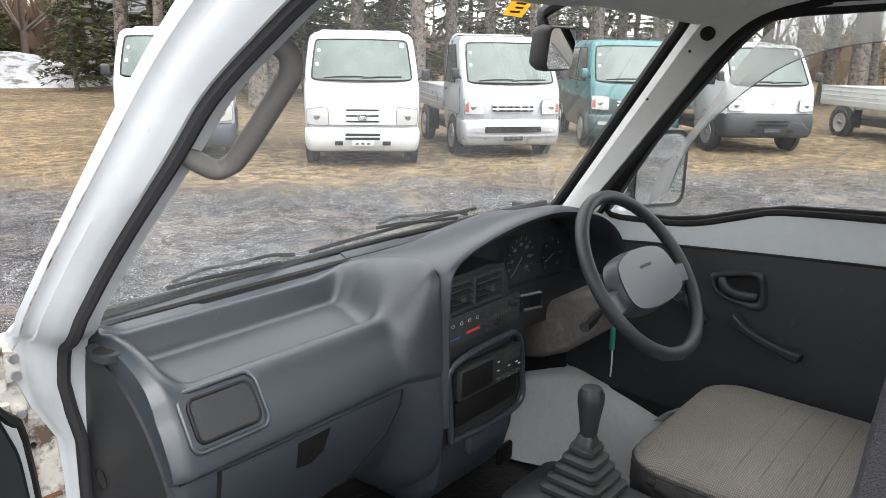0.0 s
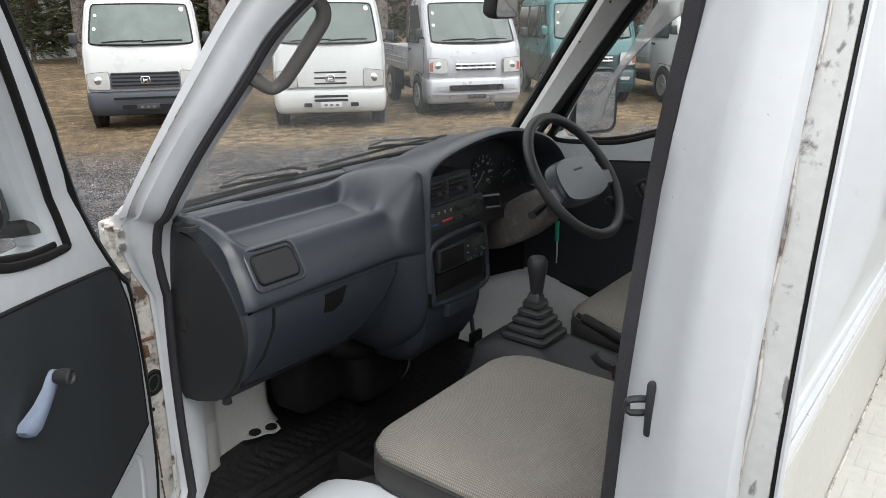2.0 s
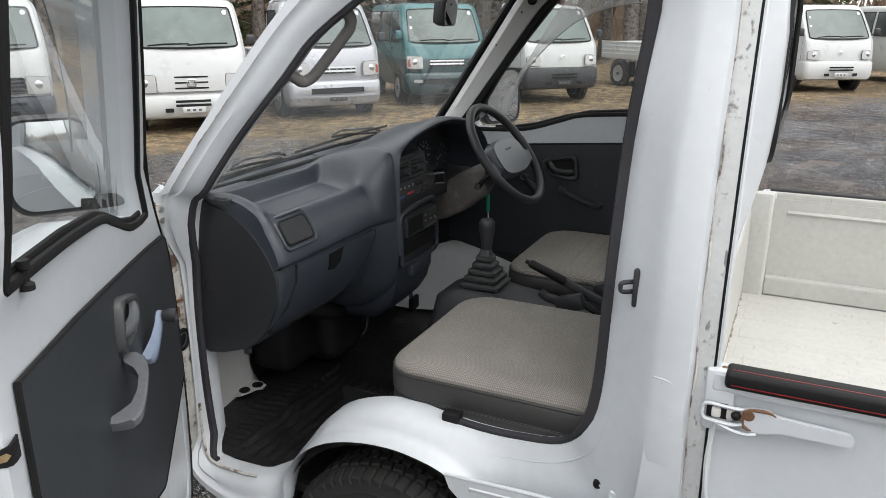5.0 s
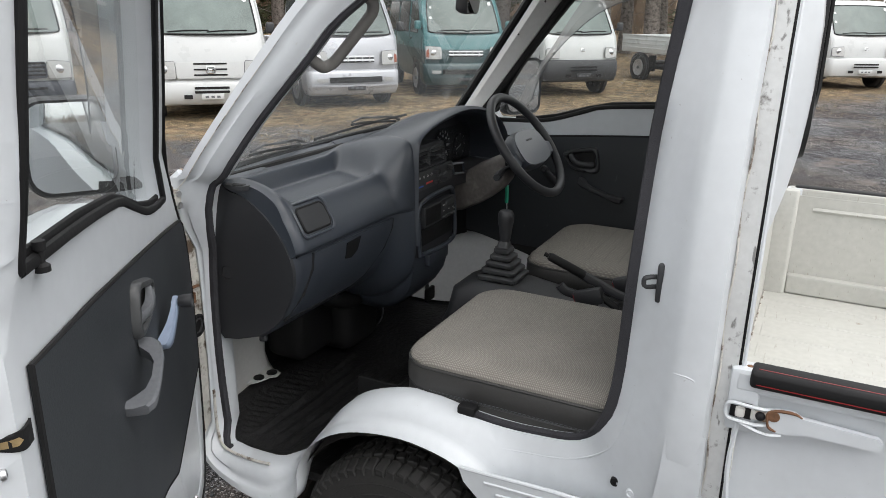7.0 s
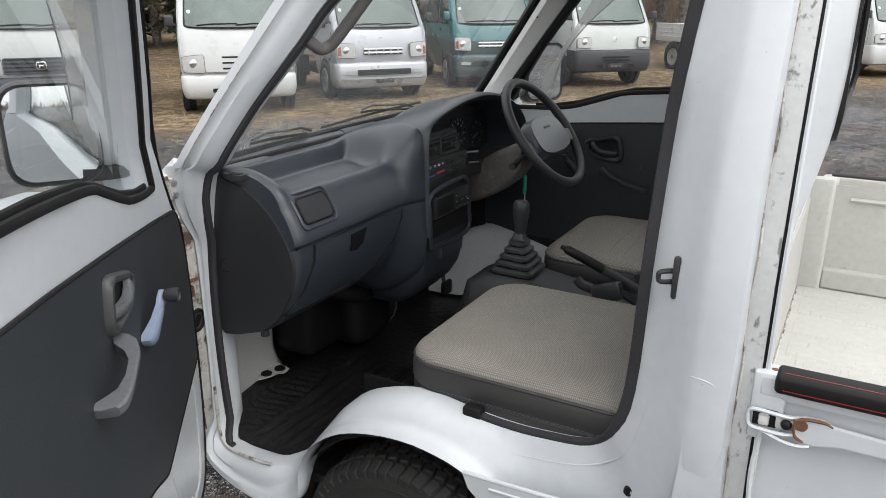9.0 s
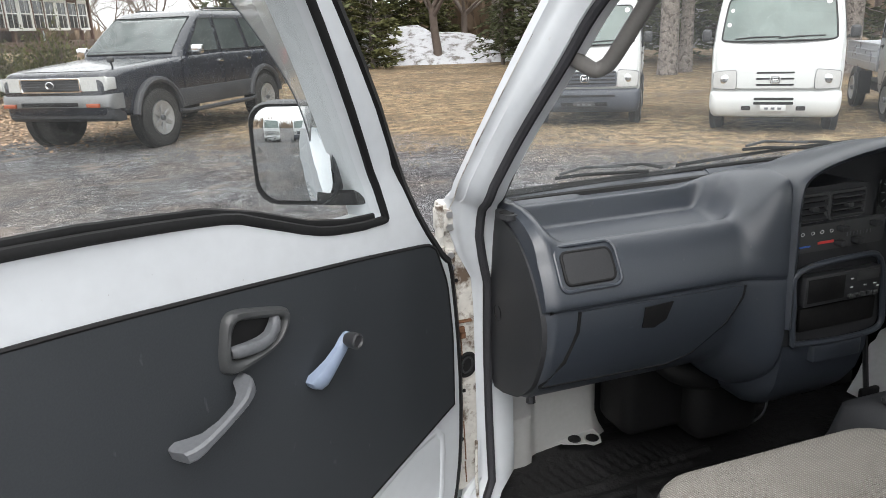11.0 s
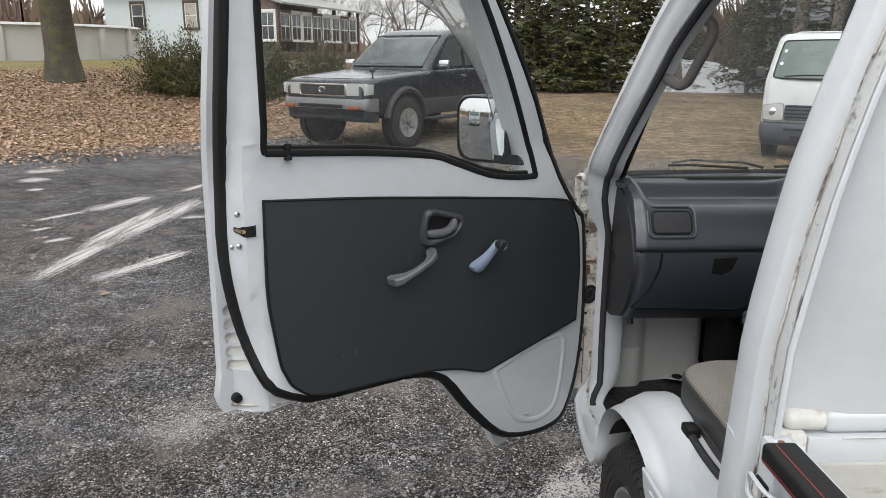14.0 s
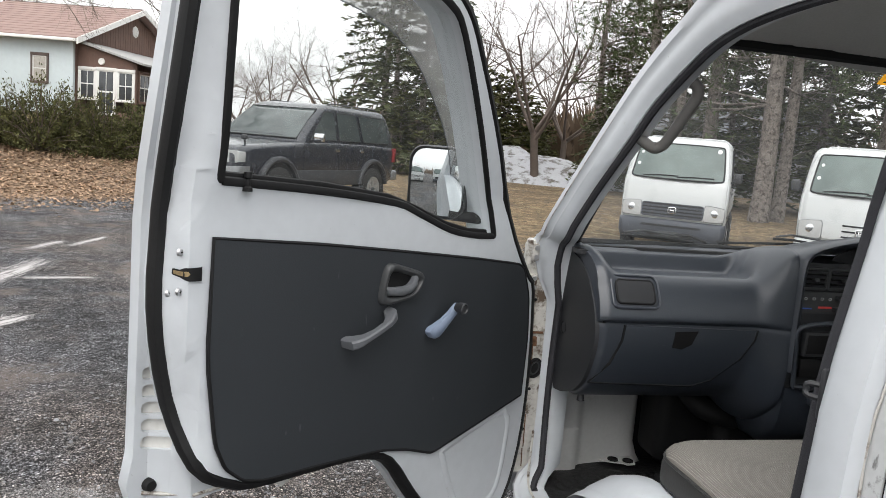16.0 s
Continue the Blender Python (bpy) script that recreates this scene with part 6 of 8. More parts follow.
    colour = mix_(range_(edge, 17.0, 18.5), colour, mix_(math_("MULTIPLY", left, 1.0), colour, lawn))
    nl.new(colour, p.inputs["Base Color"])
    rr = mix_(is_grass, mix_(wet, (.95, .95, .95), (.62, .62, .62)), (.95, .95, .95))
    nl.new(rr, p.inputs["Roughness"])
    p.inputs["Specular IOR Level"].default_value = 0.22
    b = nt.new("ShaderNodeBump")
    b.inputs["Strength"].default_value, b.inputs["Distance"].default_value = 0.9, 0.02
    hgt = math_("ADD", math_("ADD", math_("MULTIPLY", vor.outputs["Distance"], -1.0), math_("MULTIPLY", vor2.outputs["Distance"], -.5)), math_("MULTIPLY", fine, .9))
    nl.new(hgt, b.inputs["Height"])
    nl.new(b.outputs[0], p.inputs["Normal"])
    return m


GROUND = ground_material()
gv, gf = [], []
gx = sorted(set([-900, -400, -200, -100, -70] + [-50 + i * 1.0 for i in range(101)] + [70, 100, 200, 400, 900]))
gy = sorted(set([-900, -400, -200, -100, -60] + [-30 + i * 1.0 for i in range(101)] + [90, 120, 200, 400, 900]))
for yy in gy:
    for xx in gx:
        z = rise(xx, yy) + (.05 * noise.noise((xx * .15, yy * .15, 0)) if abs(xx) + abs(yy) > 6 and abs(xx) < 60 else 0) * smooth01(6, 14, math.hypot(xx, yy))
        gv.append((xx, yy, z))
W_ = len(gx)
for j in range(len(gy) - 1):
    for i in range(W_ - 1):
        gf.append((j * W_ + i, j * W_ + i + 1, (j + 1) * W_ + i + 1, (j + 1) * W_ + i))
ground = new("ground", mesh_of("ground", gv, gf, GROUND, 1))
tagged(ground, "wet grey gravel yard going over into straw-coloured grass", "ground", kind="structure")

# ---- parked vehicles ----
LENS = mat("headlamp_lens", (0.40, 0.405, 0.40), 0.10, vary=0.12, scale=30, fine=160, bump=0.3, coat=0.6)
AMBER = mat("amber_lens", (0.26, 0.055, 0.02), 0.2, vary=0.05, coat=0.5)
SCREEN = mat("parked_windscreen", (0.098, 0.126, 0.118), 0.07, vary=0.35, scale=3.5, bump=0.0, spec=0.4)
SIDEG = mat("parked_side_glass", (0.045, 0.055, 0.055), 0.06, vary=0.3, scale=3, bump=0.0, coat=0.3)
BUMPG = mat("grey_bumper", (0.040, 0.046, 0.060), 0.5, vary=0.1, bump=0.15)
SILVER = mat("silver_paint", (0.42, 0.43, 0.46), 0.3, metal=0.35, vary=0.05, bump=0.02, coat=0.4)
TEAL = mat("teal_paint", (0.045, 0.15, 0.16), 0.3, vary=0.08, bump=0.02, coat=0.4)
DTEAL = mat("dark_teal_paint", (0.020, 0.050, 0.055), 0.35, vary=0.08, bump=0.02, coat=0.3)
CHARC = mat("charcoal_paint", (0.011, 0.013, 0.020), 0.25, vary=0.12, bump=0.02, coat=0.4, dirt=(0.035, 0.034, 0.034), dirt_at=0.70, dirt_scale=4)
SILVB = mat("silver_bumper", (0.20, 0.205, 0.21), 0.4, metal=0.4, vary=0.15, bump=0.05, dirt=(0.12, 0.11, 0.10), dirt_at=0.62, dirt_scale=8)
SCREEND = mat("dark_windscreen", (0.06, 0.072, 0.072), 0.04, vary=0.4, scale=3.5, bump=0.0, spec=0.6)
FLARE = mat("dark_grey_flare", (0.030, 0.031, 0.035), 0.5, vary=0.1, bump=0.1)
CHROME = mat("chrome", (0.7, 0.71, 0.72), 0.12, metal=1.0, vary=0.05, bump=0.0)
WHITEV = mat("parked_white_paint", (0.50, 0.515, 0.515), 0.3, vary=0.05, bump=0.02, coat=0.4)


def facing(x, y, fx, fy, z=0.0):
    """The pose of a vehicle whose nose stands at (x, y) and points along (fx, fy)."""
    return Matrix.Translation((x, y, z)) @ Matrix.Rotation(math.atan2(fx, -fy), 4, "Z")


# nose of each kind: foot of the screen; headlights and bumper (low, high); half width of the grille
NOSE = {"bars": (1.045, .525, .735, .20, .50, .39), "slots": (1.045, .525, .735, .20, .50, .20), "chrome": (1.0, .60, .79, .18, .535, .29), "square": (1.0, .63, .80, .24, .60, .24)}


def kei(at, label, paint, bumper, style="bars", van=False, upper=None, group="parked mini trucks", h=1.63, name="parked_truck", slope=.36):
    """A cab-over mini truck or van, nose at y = 0, pointing to -y."""
    t = thing(name, at, label, "truck" if not van else "van", group)
    zs, l0, l1, b0, b1, gw = NOSE[style]
    #      z, front y, half width
    prof = [(.26, .10, .64), (.36, .055, .675), (.50, .035, .69), (.62, .035, .695), (.75, .048, .70), (zs - .06, .088, .70), (zs - .01, .112, .697), (zs + .02, .135, .694), (1.22, .12 + slope * (1.22 - zs) / (1.54 - zs), .684), (1.45, .12 + slope * (1.45 - zs) / (1.54 - zs), .660), (1.54, .12 + slope, .645), (h - .055, .145 + slope, .628), (h - .015, .21 + slope, .585), (h, .33 + slope, .46)]
    yb = 3.05 if van else 1.22

    def at_z(z, k):
        for p, q in zip(prof, prof[1:]):
            if p[0] <= z <= q[0]:
                return p[k] + (q[k] - p[k]) * (z - p[0]) / (q[0] - p[0])
        return prof[-1][k] if z > 1 else prof[0][k]

    def front(x, z, w=0.0):
        """On the nose: bowed back towards the corners."""
        u = abs(x) / at_z(z, 2)
        return (x, at_z(z, 1) + .055 * u ** 3.4 - w, z)

    rings = []
    for z, yf, hw in prof:
        lp = rrect(-hw, hw, yf, yb - (.05 if z > 1.5 else 0), .10, 5)
        rings.append([(x, y + (.055 * (abs(x) / hw) ** 3.4 if y < yf + .02 else 0), z) for x, y in lp])
    if upper:
        split = next(i for i, p in enumerate(prof) if p[0] > .7)
        part("body", loft(rings[:split + 1]), paint, t, smooth=45)
        part("upper_body", loft(rings[split:]), upper, t, smooth=45)
    else:
        part("body", loft(rings), paint, t, smooth=45)
    # screen and side glass
    z0, z1 = zs + .025, 1.525
    sw_ = [(-.50, z0 - .012), (0, z0 - .018), (.50, z0 - .012), (.590, z0 + .004), (.604, z0 + .035), (.590, 1.28), (.566, z1 - .05), (.545, z1 - .008), (.48, z1 + .004), (0, z1 + .012), (-.48, z1 + .004), (-.545, z1 - .008), (-.566, z1 - .05), (-.590, 1.28), (-.604, z0 + .035), (-.590, z0 + .004)]
    sw_ = flat(sw_, 2)
    scr = part("windscreen", sheet(sw_, cut=.12, thick=.004, f=lambda u, v, w: front(u, v, .004 + w)), SCREEN, t, "grey-green windscreen")
    part("screen_rubber", tube([front(u, v, .007) for u, v in sw_], .011, 6, closed=True), RUBBER, scr)
    for a, b in ((-.46, .02), (.0, .48)):
        part("wiper", tube([front(a, z0 + .012, .016), front(a + .2, z0 + .028, .018), front(b, z0 + .030, .016)], .008, 5), RUBBER, scr)
    for x_, z_, s_ in ((.50, 1.47, .03), (-.54, 1.24, .022), (-.52, 1.40, .020)):
        part("glass_sticker", sheet(rrect(x_ - s_, x_ + s_, z_ - s_, z_ + s_, s_ * .9), cut=0, thick=.002, f=lambda u, v, w: front(u, v, .010 + w)), PALE, scr)
    for s in (-1, 1):
        wins = [[(.36 + slope * .45, 1.0), (1.05, 1.0), (1.06, 1.50), (.32 + slope, 1.50), (.20 + slope * .75, 1.22)]]
        if van:
            wins += [[(1.20, 1.0), (1.95, 1.0), (1.95, 1.50), (1.20, 1.50)], [(2.05, 1.0), (2.9, 1.0), (2.88, 1.50), (2.05, 1.50)]]
        for wn2 in wins:
            wo = part("side_window", sheet(wn2, cut=.12, thick=.004, f=lambda u, v, w, s=s: (s * (at_z(v, 2) + .003 + w), u, v)), SIDEG, t)
            part("window_rubber", tube([(s * (at_z(v, 2) + .006), u, v) for u, v in wn2], .010, 5, closed=True), RUBBER, wo)
        part("door_gap", tube([(s * (at_z(v, 2) + .001), u, v) for u, v in ((.24, .95), (.24, .62), (.33, .58), (.80, .60), (.95, .42), (1.10, .42), (1.12, .95), (1.11, 1.5))], .004, 4), RUBBER, t)
        part("door_handle", rbox(min(s * .69, s * .715), max(s * .69, s * .715), .98, 1.08, .88, .91, .006), DARK, t)
        mr_ = part("wing_mirror", rbox(min(s * .725, s * .83), max(s * .725, s * .83), .16, .24, 1.06, 1.20, .03, 3), DARK if not upper else upper, t)
        part("mirror_stay", tube([(s * .73, .20, 1.10), (s * .675, .26, 1.05)], .012, 5), DARK, mr_)
        # headlight: a bulging lens over a bright bowl, with a turn lamp at its outer end
        lo, hi = (.415, .668) if style != "square" else (.43, .66)
        slant = .03 if style == "chrome" else 0.0
        lp = flat([(s * lo, l0 + .02), (s * (lo + .04), l0), (s * (hi - .03), l0 + .006), (s * hi, l0 + .03), (s * hi, l1 - .05 + slant), (s * (hi - .02), l1 - .02 + slant), (s * (lo + .05), l1), (s * (lo + .005), l1 - .02)], 2)
        hl = part("headlight", sheet(lp, cut=.05, thick=.014, f=lambda u, v, w, s=s: front(u, v, .004 + w * (1 + .8 * max(0.0, 1 - ((u - s * .54) / .13) ** 2)))), LENS, t, "clear bulging headlight")
        part("lamp_rim", tube([front(u, v, .010) for u, v in lp], .007, 5, closed=True), GREYH, hl)
        part("reflector", moved(lathe([(-.007, 0), (-.006, .025), (-.003, .042), (.002, .054)], 20), Matrix.Translation(front(s * .535, (l0 + l1) / 2, .0265)) @ pose(0, 0, 0, 0, 0, 90)), CHROME, hl)
        part("indicator", sheet([(s * (hi - .055), l0 + .025), (s * (hi - .006), l0 + .035), (s * (hi - .006), l1 - .06), (s * (hi - .05), l1 - .03)], cut=0, thick=.006, f=lambda u, v, w: front(u, v, .020 + w)), AMBER if style == "chrome" else LENS, hl)
    # nose
    gm = (l0 + l1) / 2
    if style in ("bars", "slots"):
        gp = part("grille_panel", sheet(rrect(-.405, .405, l0 + .005, l1 - .01, .03), cut=.1, thick=.010, f=lambda u, v, w: front(u, v, .004 + w)), bumper, t)
        rows = 4 if style == "bars" else 3
        for k in range(rows):
            zz = l0 + .035 + k * (.135 / (rows - 1))
            part("grille_slot", sheet(rrect(-gw, gw, zz, zz + .020, .007), cut=.1, thick=.004, f=lambda u, v, w: front(u, v, .014 + w)), RUBBER, gp)
        part("badge", join(tube([front(x_, z_, .024) for x_, z_ in rrect(-.05, .05, gm - .038, gm + .042, .02)], .007, 5, closed=True), *[tube([front(e * .022, gm - .022, .024), front(e * .026, gm + .026, .024)], .007, 5) for e in (-1, 1)], tube([front(-.022, gm, .024), front(.022, gm, .024)], .006, 5)), CHROME, t)
    elif style == "chrome":
        for k in range(2):
            part("grille_bar", sheet(rrect(-gw, gw, gm - .035 + k * .05, gm - .012 + k * .05, .008), cut=.1, thick=.016, f=lambda u, v, w: front(u, v, .004 + w)), CHROME, t)
            part("grille_slot", sheet(rrect(-gw, gw, gm - .058 + k * .05, gm - .036 + k * .05, .004), cut=.1, thick=.005, f=lambda u, v, w: front(u, v, .005 + w)), RUBBER, t)
        for k in range(5):
            part("grille_post", tube([front(-.22 + k * .11, gm - .05, .02), front(-.22 + k * .11, gm + .035, .02)], .009, 5), CHROME, t)
    else:
        part("badge", tube([front(x_, z_, .008) for x_, z_ in rrect(-.03, .03, gm + .02, gm + .07, .012)], .006, 5, closed=True), CHROME, t)
    face_y = -.004 if style != "square" else -.02
    bp = part("bumper", loft([[(x, y + .055 * (abs(x) / .69) ** 3.4 if y < .1 else y, z) for x, y in rrect(-hw, hw, yf, .42, .08, 5)] for z, hw, yf in ((b0, .65, .05), (b0 + .03, .68, face_y + .012), (b0 + .10, .70, face_y - .010), ((b0 + b1) / 2, .705, face_y - .014), (b1 - .05, .705, face_y - .008), (b1 - .015, .70, face_y + .010), (b1, .69, .03))]), bumper, t, "front bumper")

    def on_bumper(u, v, w):
        return (u, face_y - .0155 - w + .055 * (abs(u) / .69) ** 3.4, v)
    if style == "chrome":
        part("intake", sheet(rrect(-.40, .40, b1 - .175, b1 - .095, .012), cut=.1, thick=.004, f=on_bumper), RUBBER, bp)
        for s in (-1, 1):
            part("fog_lamp", sheet(rrect(s * .50 - .075, s * .50 + .075, b1 - .16, b1 - .11, .012), cut=.05, thick=.006, f=on_bumper), LENS, bp)
        part("bumper_step", sheet(rrect(-.66, .66, b1 - .225, b1 - .20, .010), cut=.1, thick=.016, f=on_bumper), bumper, bp)
    else:
        gz = b1 - .10 if style != "square" else b1 - .13
        for k in range(2 if style != "bars" else 1):
            part("intake", sheet(rrect(-gw * .95 - .02, gw * .95 + .02, gz - k * .05, gz + .030 - k * .05, .008), cut=.1, thick=.004, f=on_bumper), RUBBER, bp)
        for a, b in ((-.30, -.13), (-.10, .10), (.13, .30)) if style == "bars" else ((-.34, -.24), (.24, .34)):
            part("intake", sheet(rrect(a, b, b0 + .085, b0 + .135, .010), cut=.1, thick=.004, f=on_bumper), RUBBER, bp)
    pl = part("plate_holder", rbox(-.135, .135, face_y - .030, face_y - .010, b0 + .075, b0 + .145, .006), DARK if bumper is not WHITEV else paint, t)
    for k in range(3):
        part("plate_bar", rbox(-.09 + k * .07, -.05 + k * .07, face_y - .032, face_y - .029, b0 + .095, b0 + .12, 0), GREYH, pl, smooth=0)
    # wheels, arches, bed
    for s in (-1, 1):
        for yy in (.62, 2.46):
            part("arch", moved(lathe([(-.05, 0), (-.05, .30), (.004, .30), (.004, 0)], 24), pose(s * .690, yy, .27) @ Matrix.Diagonal((s, 1, 1, 1))), DARK, t)
            wheel(t, s * .635, yy, .262, s, tread=False, w=.16)
    part("underbody", rbox(-.5, .5, .3, 3.0, .24, .36, .02), DARK, t)
    if not van:
        bd = part("cargo_bed", join(rbox(-.68, .68, 1.28, 3.12, .56, .60, .005), rbox(-.69, -.655, 1.27, 3.12, .58, .90, .008), rbox(.655, .69, 1.27, 3.12, .58, .90, .008), rbox(-.68, .68, 1.27, 1.30, .58, .90, .008), rbox(-.68, .68, 3.09, 3.13, .58, .90, .008)), paint, t, "open load bed with drop sides")
        for s in (-1, 1):
            for zz in (.66, .74, .82):
                part("side_rib", tube([(s * .692, 1.32, zz), (s * .692, 3.08, zz)], .010, 5), paint, bd)
            part("side_rail", rbox(min(s * .65, s * .70), max(s * .65, s * .70), 1.27, 3.12, .885, .915, .008), paint, bd)
            part("mudguard", rbox(s * .62 - .08, s * .62 + .08, 2.10, 2.12, .20, .52, .004), RUBBER, t)
            part("guard_post", tube([(s * .60, 1.26, .90), (s * .585, 1.26, 1.30), (s * .56, 1.24, 1.62), (s * .50, 1.24, h + .02)], .016, 6), paint, t)
        part("guard_rail", tube([(-.50, 1.24, h + .02), (.50, 1.24, h + .02)], .014, 6), paint, t)
    return t


kei(facing(3.86, 7.42, -.57, -.82), "white mini truck with a grey bumper, parked on grass", WHITEV, BUMPG)
kei(facing(5.30, 5.64, -.68, -.735), "white mini truck with a white bumper, parked on grass", WHITEV, WHITEV, style="slots")
kei(facing(7.36, 4.86, -.59, -.81), "silver mini truck with a chrome grille, parked on grass", SILVER, SILVER, style="chrome")
kei(facing(9.55, 4.15, -.74, -.67), "teal and dark green mini van, parked on grass", DTEAL, DTEAL, style="chrome", van=True, upper=TEAL, name="parked_van")
kei(facing(10.62, 2.50, -.68, -.73), "old white mini truck with a black bumper", WHITEV, DARK, style="square", h=1.60)
kei(facing(13.25, .12, -.66, -.75), "white mini truck seen at an angle, parked by trees", WHITEV, WHITEV, style="square")
kei(facing(14.6, -1.75, -.84, -.54), "white mini van at the end of the row", WHITEV, WHITEV, style="square", van=True, name="parked_van")
kei(facing(16.6, -4.0, -.86, -.50), "white mini van at the edge of the yard", WHITEV, WHITEV, style="bars", van=True, name="parked_van")
# behind the camera, seen in the door mirror
kei(facing(-10.9, -4.6, .88, .47), "white mini van parked across the yard", WHITEV, WHITEV, van=True, name="parked_van", group="vehicles across the yard")
kei(facing(-9.9, -7.0, .82, .57), "white mini truck parked across the yard", WHITEV, BUMPG, group="vehicles across the yard")


def suv(at):
    t = thing("off_road_car", at, "dark charcoal off-road car with silver bumper, parked on gravel", "car")

    def st(y, hw, zb, zt, r=.10):
        return [(x, y, z) for x, z in rrect(-hw, hw, zb, zt, r, 4)]
    part("body", loft([st(.05, .72, .54, .93), st(.08, .76, .50, .975), st(.16, .795, .48, 1.005), st(.35, .82, .46, 1.035), st(.75, .83, .46, 1.065), st(1.3, .835, .46, 1.10), st(1.55, .84, .46, 1.13), st(2.4, .84, .46, 1.15), st(3.6, .84, .46, 1.15), st(4.3, .82, .48, 1.14), st(4.45, .78, .52, 1.10)]), CHARC, t, smooth=45)
    part("bonnet", sheet(rrect(-.64, .64, .20, 1.44, .10), cut=.1, thick=.010, f=lambda u, v, w: (u, v, .985 + .118 * ((v - .06) / 1.44) ** .7 + .020 * (1 - (u / .66) ** 2) * smooth01(.2, .6, v) + w)), CHARC, t, smooth=50)
    cabp = [(1.08, 1.44, 4.44, .80), (1.20, 1.53, 4.43, .785), (1.45, 1.84, 4.36, .735), (1.62, 2.08, 4.29, .69), (1.70, 2.24, 4.20, .65), (1.735, 2.46, 4.02, .54)]
    rings = [[(x, y, z) for x, y in rrect(-hw, hw, y0, y1, .12, 4)] for z, y0, y1, hw in cabp]
    part("cabin", loft(rings), CHARC, t, smooth=45)

    def cz(z, k):
        for p, q in zip(cabp, cabp[1:]):
            if p[0] <= z <= q[0]:
                return p[k] + (q[k] - p[k]) * (z - p[0]) / (q[0] - p[0])
        return cabp[-1][k]
    ws = part("windscreen", sheet([(-.69, 1.165), (.69, 1.165), (.61, 1.635), (-.61, 1.635)], cut=.1, thick=.004, f=lambda u, v, w: (u, cz(v, 1) - .006 - w, v)), SCREEND, t, "windscreen mirroring bare branches")
    part("screen_rubber", tube([(u, cz(v, 1) - .008, v) for u, v in ((-.69, 1.165), (.69, 1.165), (.61, 1.635), (-.61, 1.635))], .012, 5, closed=True), RUBBER, ws)
    for s in (-1, 1):
        for wn2 in ([(1.72, 1.17), (2.45, 1.17), (2.45, 1.61), (2.20, 1.61)], [(2.54, 1.17), (3.20, 1.17), (3.12, 1.61), (2.54, 1.61)], [(3.30, 1.17), (4.22, 1.17), (4.14, 1.60), (3.22, 1.61)]):
            wo = part("side_window", sheet(wn2, cut=.1, thick=.004, f=lambda u, v, w, s=s: (s * (cz(v, 3) + .004 + w), u, v)), SIDEG, t)
            part("window_rubber", tube([(s * (cz(v, 3) + .006), u, v) for u, v in wn2], .010, 5, closed=True), RUBBER, wo)
        for y0 in (1.50, 2.49, 3.28):
            part("door_gap", tube([(s * .842, y0, .55), (s * .845, y0, .9), (s * .842, y0, 1.12)], .005, 4), RUBBER, t)
        part("lower_cladding", rbox(min(s * .82, s * .855), max(s * .82, s * .855), 1.3, 3.25, .46, .70, .015), FLARE, t)
        part("side_step", tube([(s * .86, 1.3, .42), (s * .87, 1.5, .40), (s * .87, 3.1, .40), (s * .86, 3.25, .42)], .03, 8), FLARE, t)
        for y0 in (2.35, 3.12):
            part("door_handle", rbox(min(s * .84, s * .865), max(s * .84, s * .865), y0, y0 + .12, 1.0, 1.04, .01), CHROME, t)
        for yy in (.90, 3.60):
            fl_ = [(s * .845, yy + .46 * math.cos(a), .40 + .46 * math.sin(a)) for a in [radians(8 + i * 16.4) for i in range(11)]]
            part("wheel_flare", tube(fl_, .055, 8, ry=.045), FLARE, t)
            part("arch", moved(lathe([(-.10, 0), (-.10, .44), (.006, .44), (.006, 0)], 28), pose(s * .834, yy, .40)), RUBBER, t)
            wheel(t, s * .76, yy, .375, s, r=.375, w=.25, rim_r=.215, tread=False)
            for k in range(6):
                a = k * math.pi / 3
                part("rim_spoke", moved(rbox(-.01, .01, -.03, .03, .05, .20, .008), pose(s * .868, yy, .375) @ Matrix.Rotation(a, 4, "X")), RIMS, t)
        mm = part("door_mirror", moved(rbox(-.09, .09, -.05, .05, -.065, .065, .035, 3), pose(s * .95, 1.72, 1.20)), CHROME, t)
        part("mirror_foot", rbox(min(s * .80, s * .90), max(s * .80, s * .90), 1.70, 1.75, 1.15, 1.18, .01), CHARC, mm)
        hl = part("headlight", sheet(rrect(s * .615 - .165, s * .615 + .165, .79, .955, .02), cut=.1, thick=.02, f=lambda u, v, w: (u, .030 - w + .06 * (abs(u) / .76) ** 3, v)), LENS, t, "rectangular glass headlight")
        part("indicator", rbox(min(s * .77, s * .815), max(s * .77, s * .815), .055, .20, .80, .945, .012), LENS, hl)
        part("bumper_lamp", rbox(s * .62 - .09, s * .62 + .09, -.035, .0, .60, .65, .008), AMBER, t)
    part("fender_mirror", join(tube([(.62, .42, 1.0), (.62, .40, 1.10)], .012, 6), rbox(.57, .67, .37, .42, 1.10, 1.17, .025, 3)), DARK, t)
    gr = part("grille", sheet(rrect(-.43, .43, .79, .93, .02), cut=.2, thick=.015, f=lambda u, v, w: (u, .045 - w, v)), DARK, t)
    for k in range(4):
        part("grille_slat", rbox(-.40, .40, .022, .034, .812 + k * .03, .820 + k * .03, .002), FLARE, gr)
    part("badge", tube([(.06 * math.cos(a), .020, .862 + .04 * math.sin(a)) for a in [i * math.pi / 8 for i in range(16)]], .007, 5, closed=True), CHROME, gr)
    part("grille_frame", tube([(u, .026, v) for u, v in rrect(-.44, .44, .785, .935, .02)], .014, 6, closed=True), CHROME, gr)
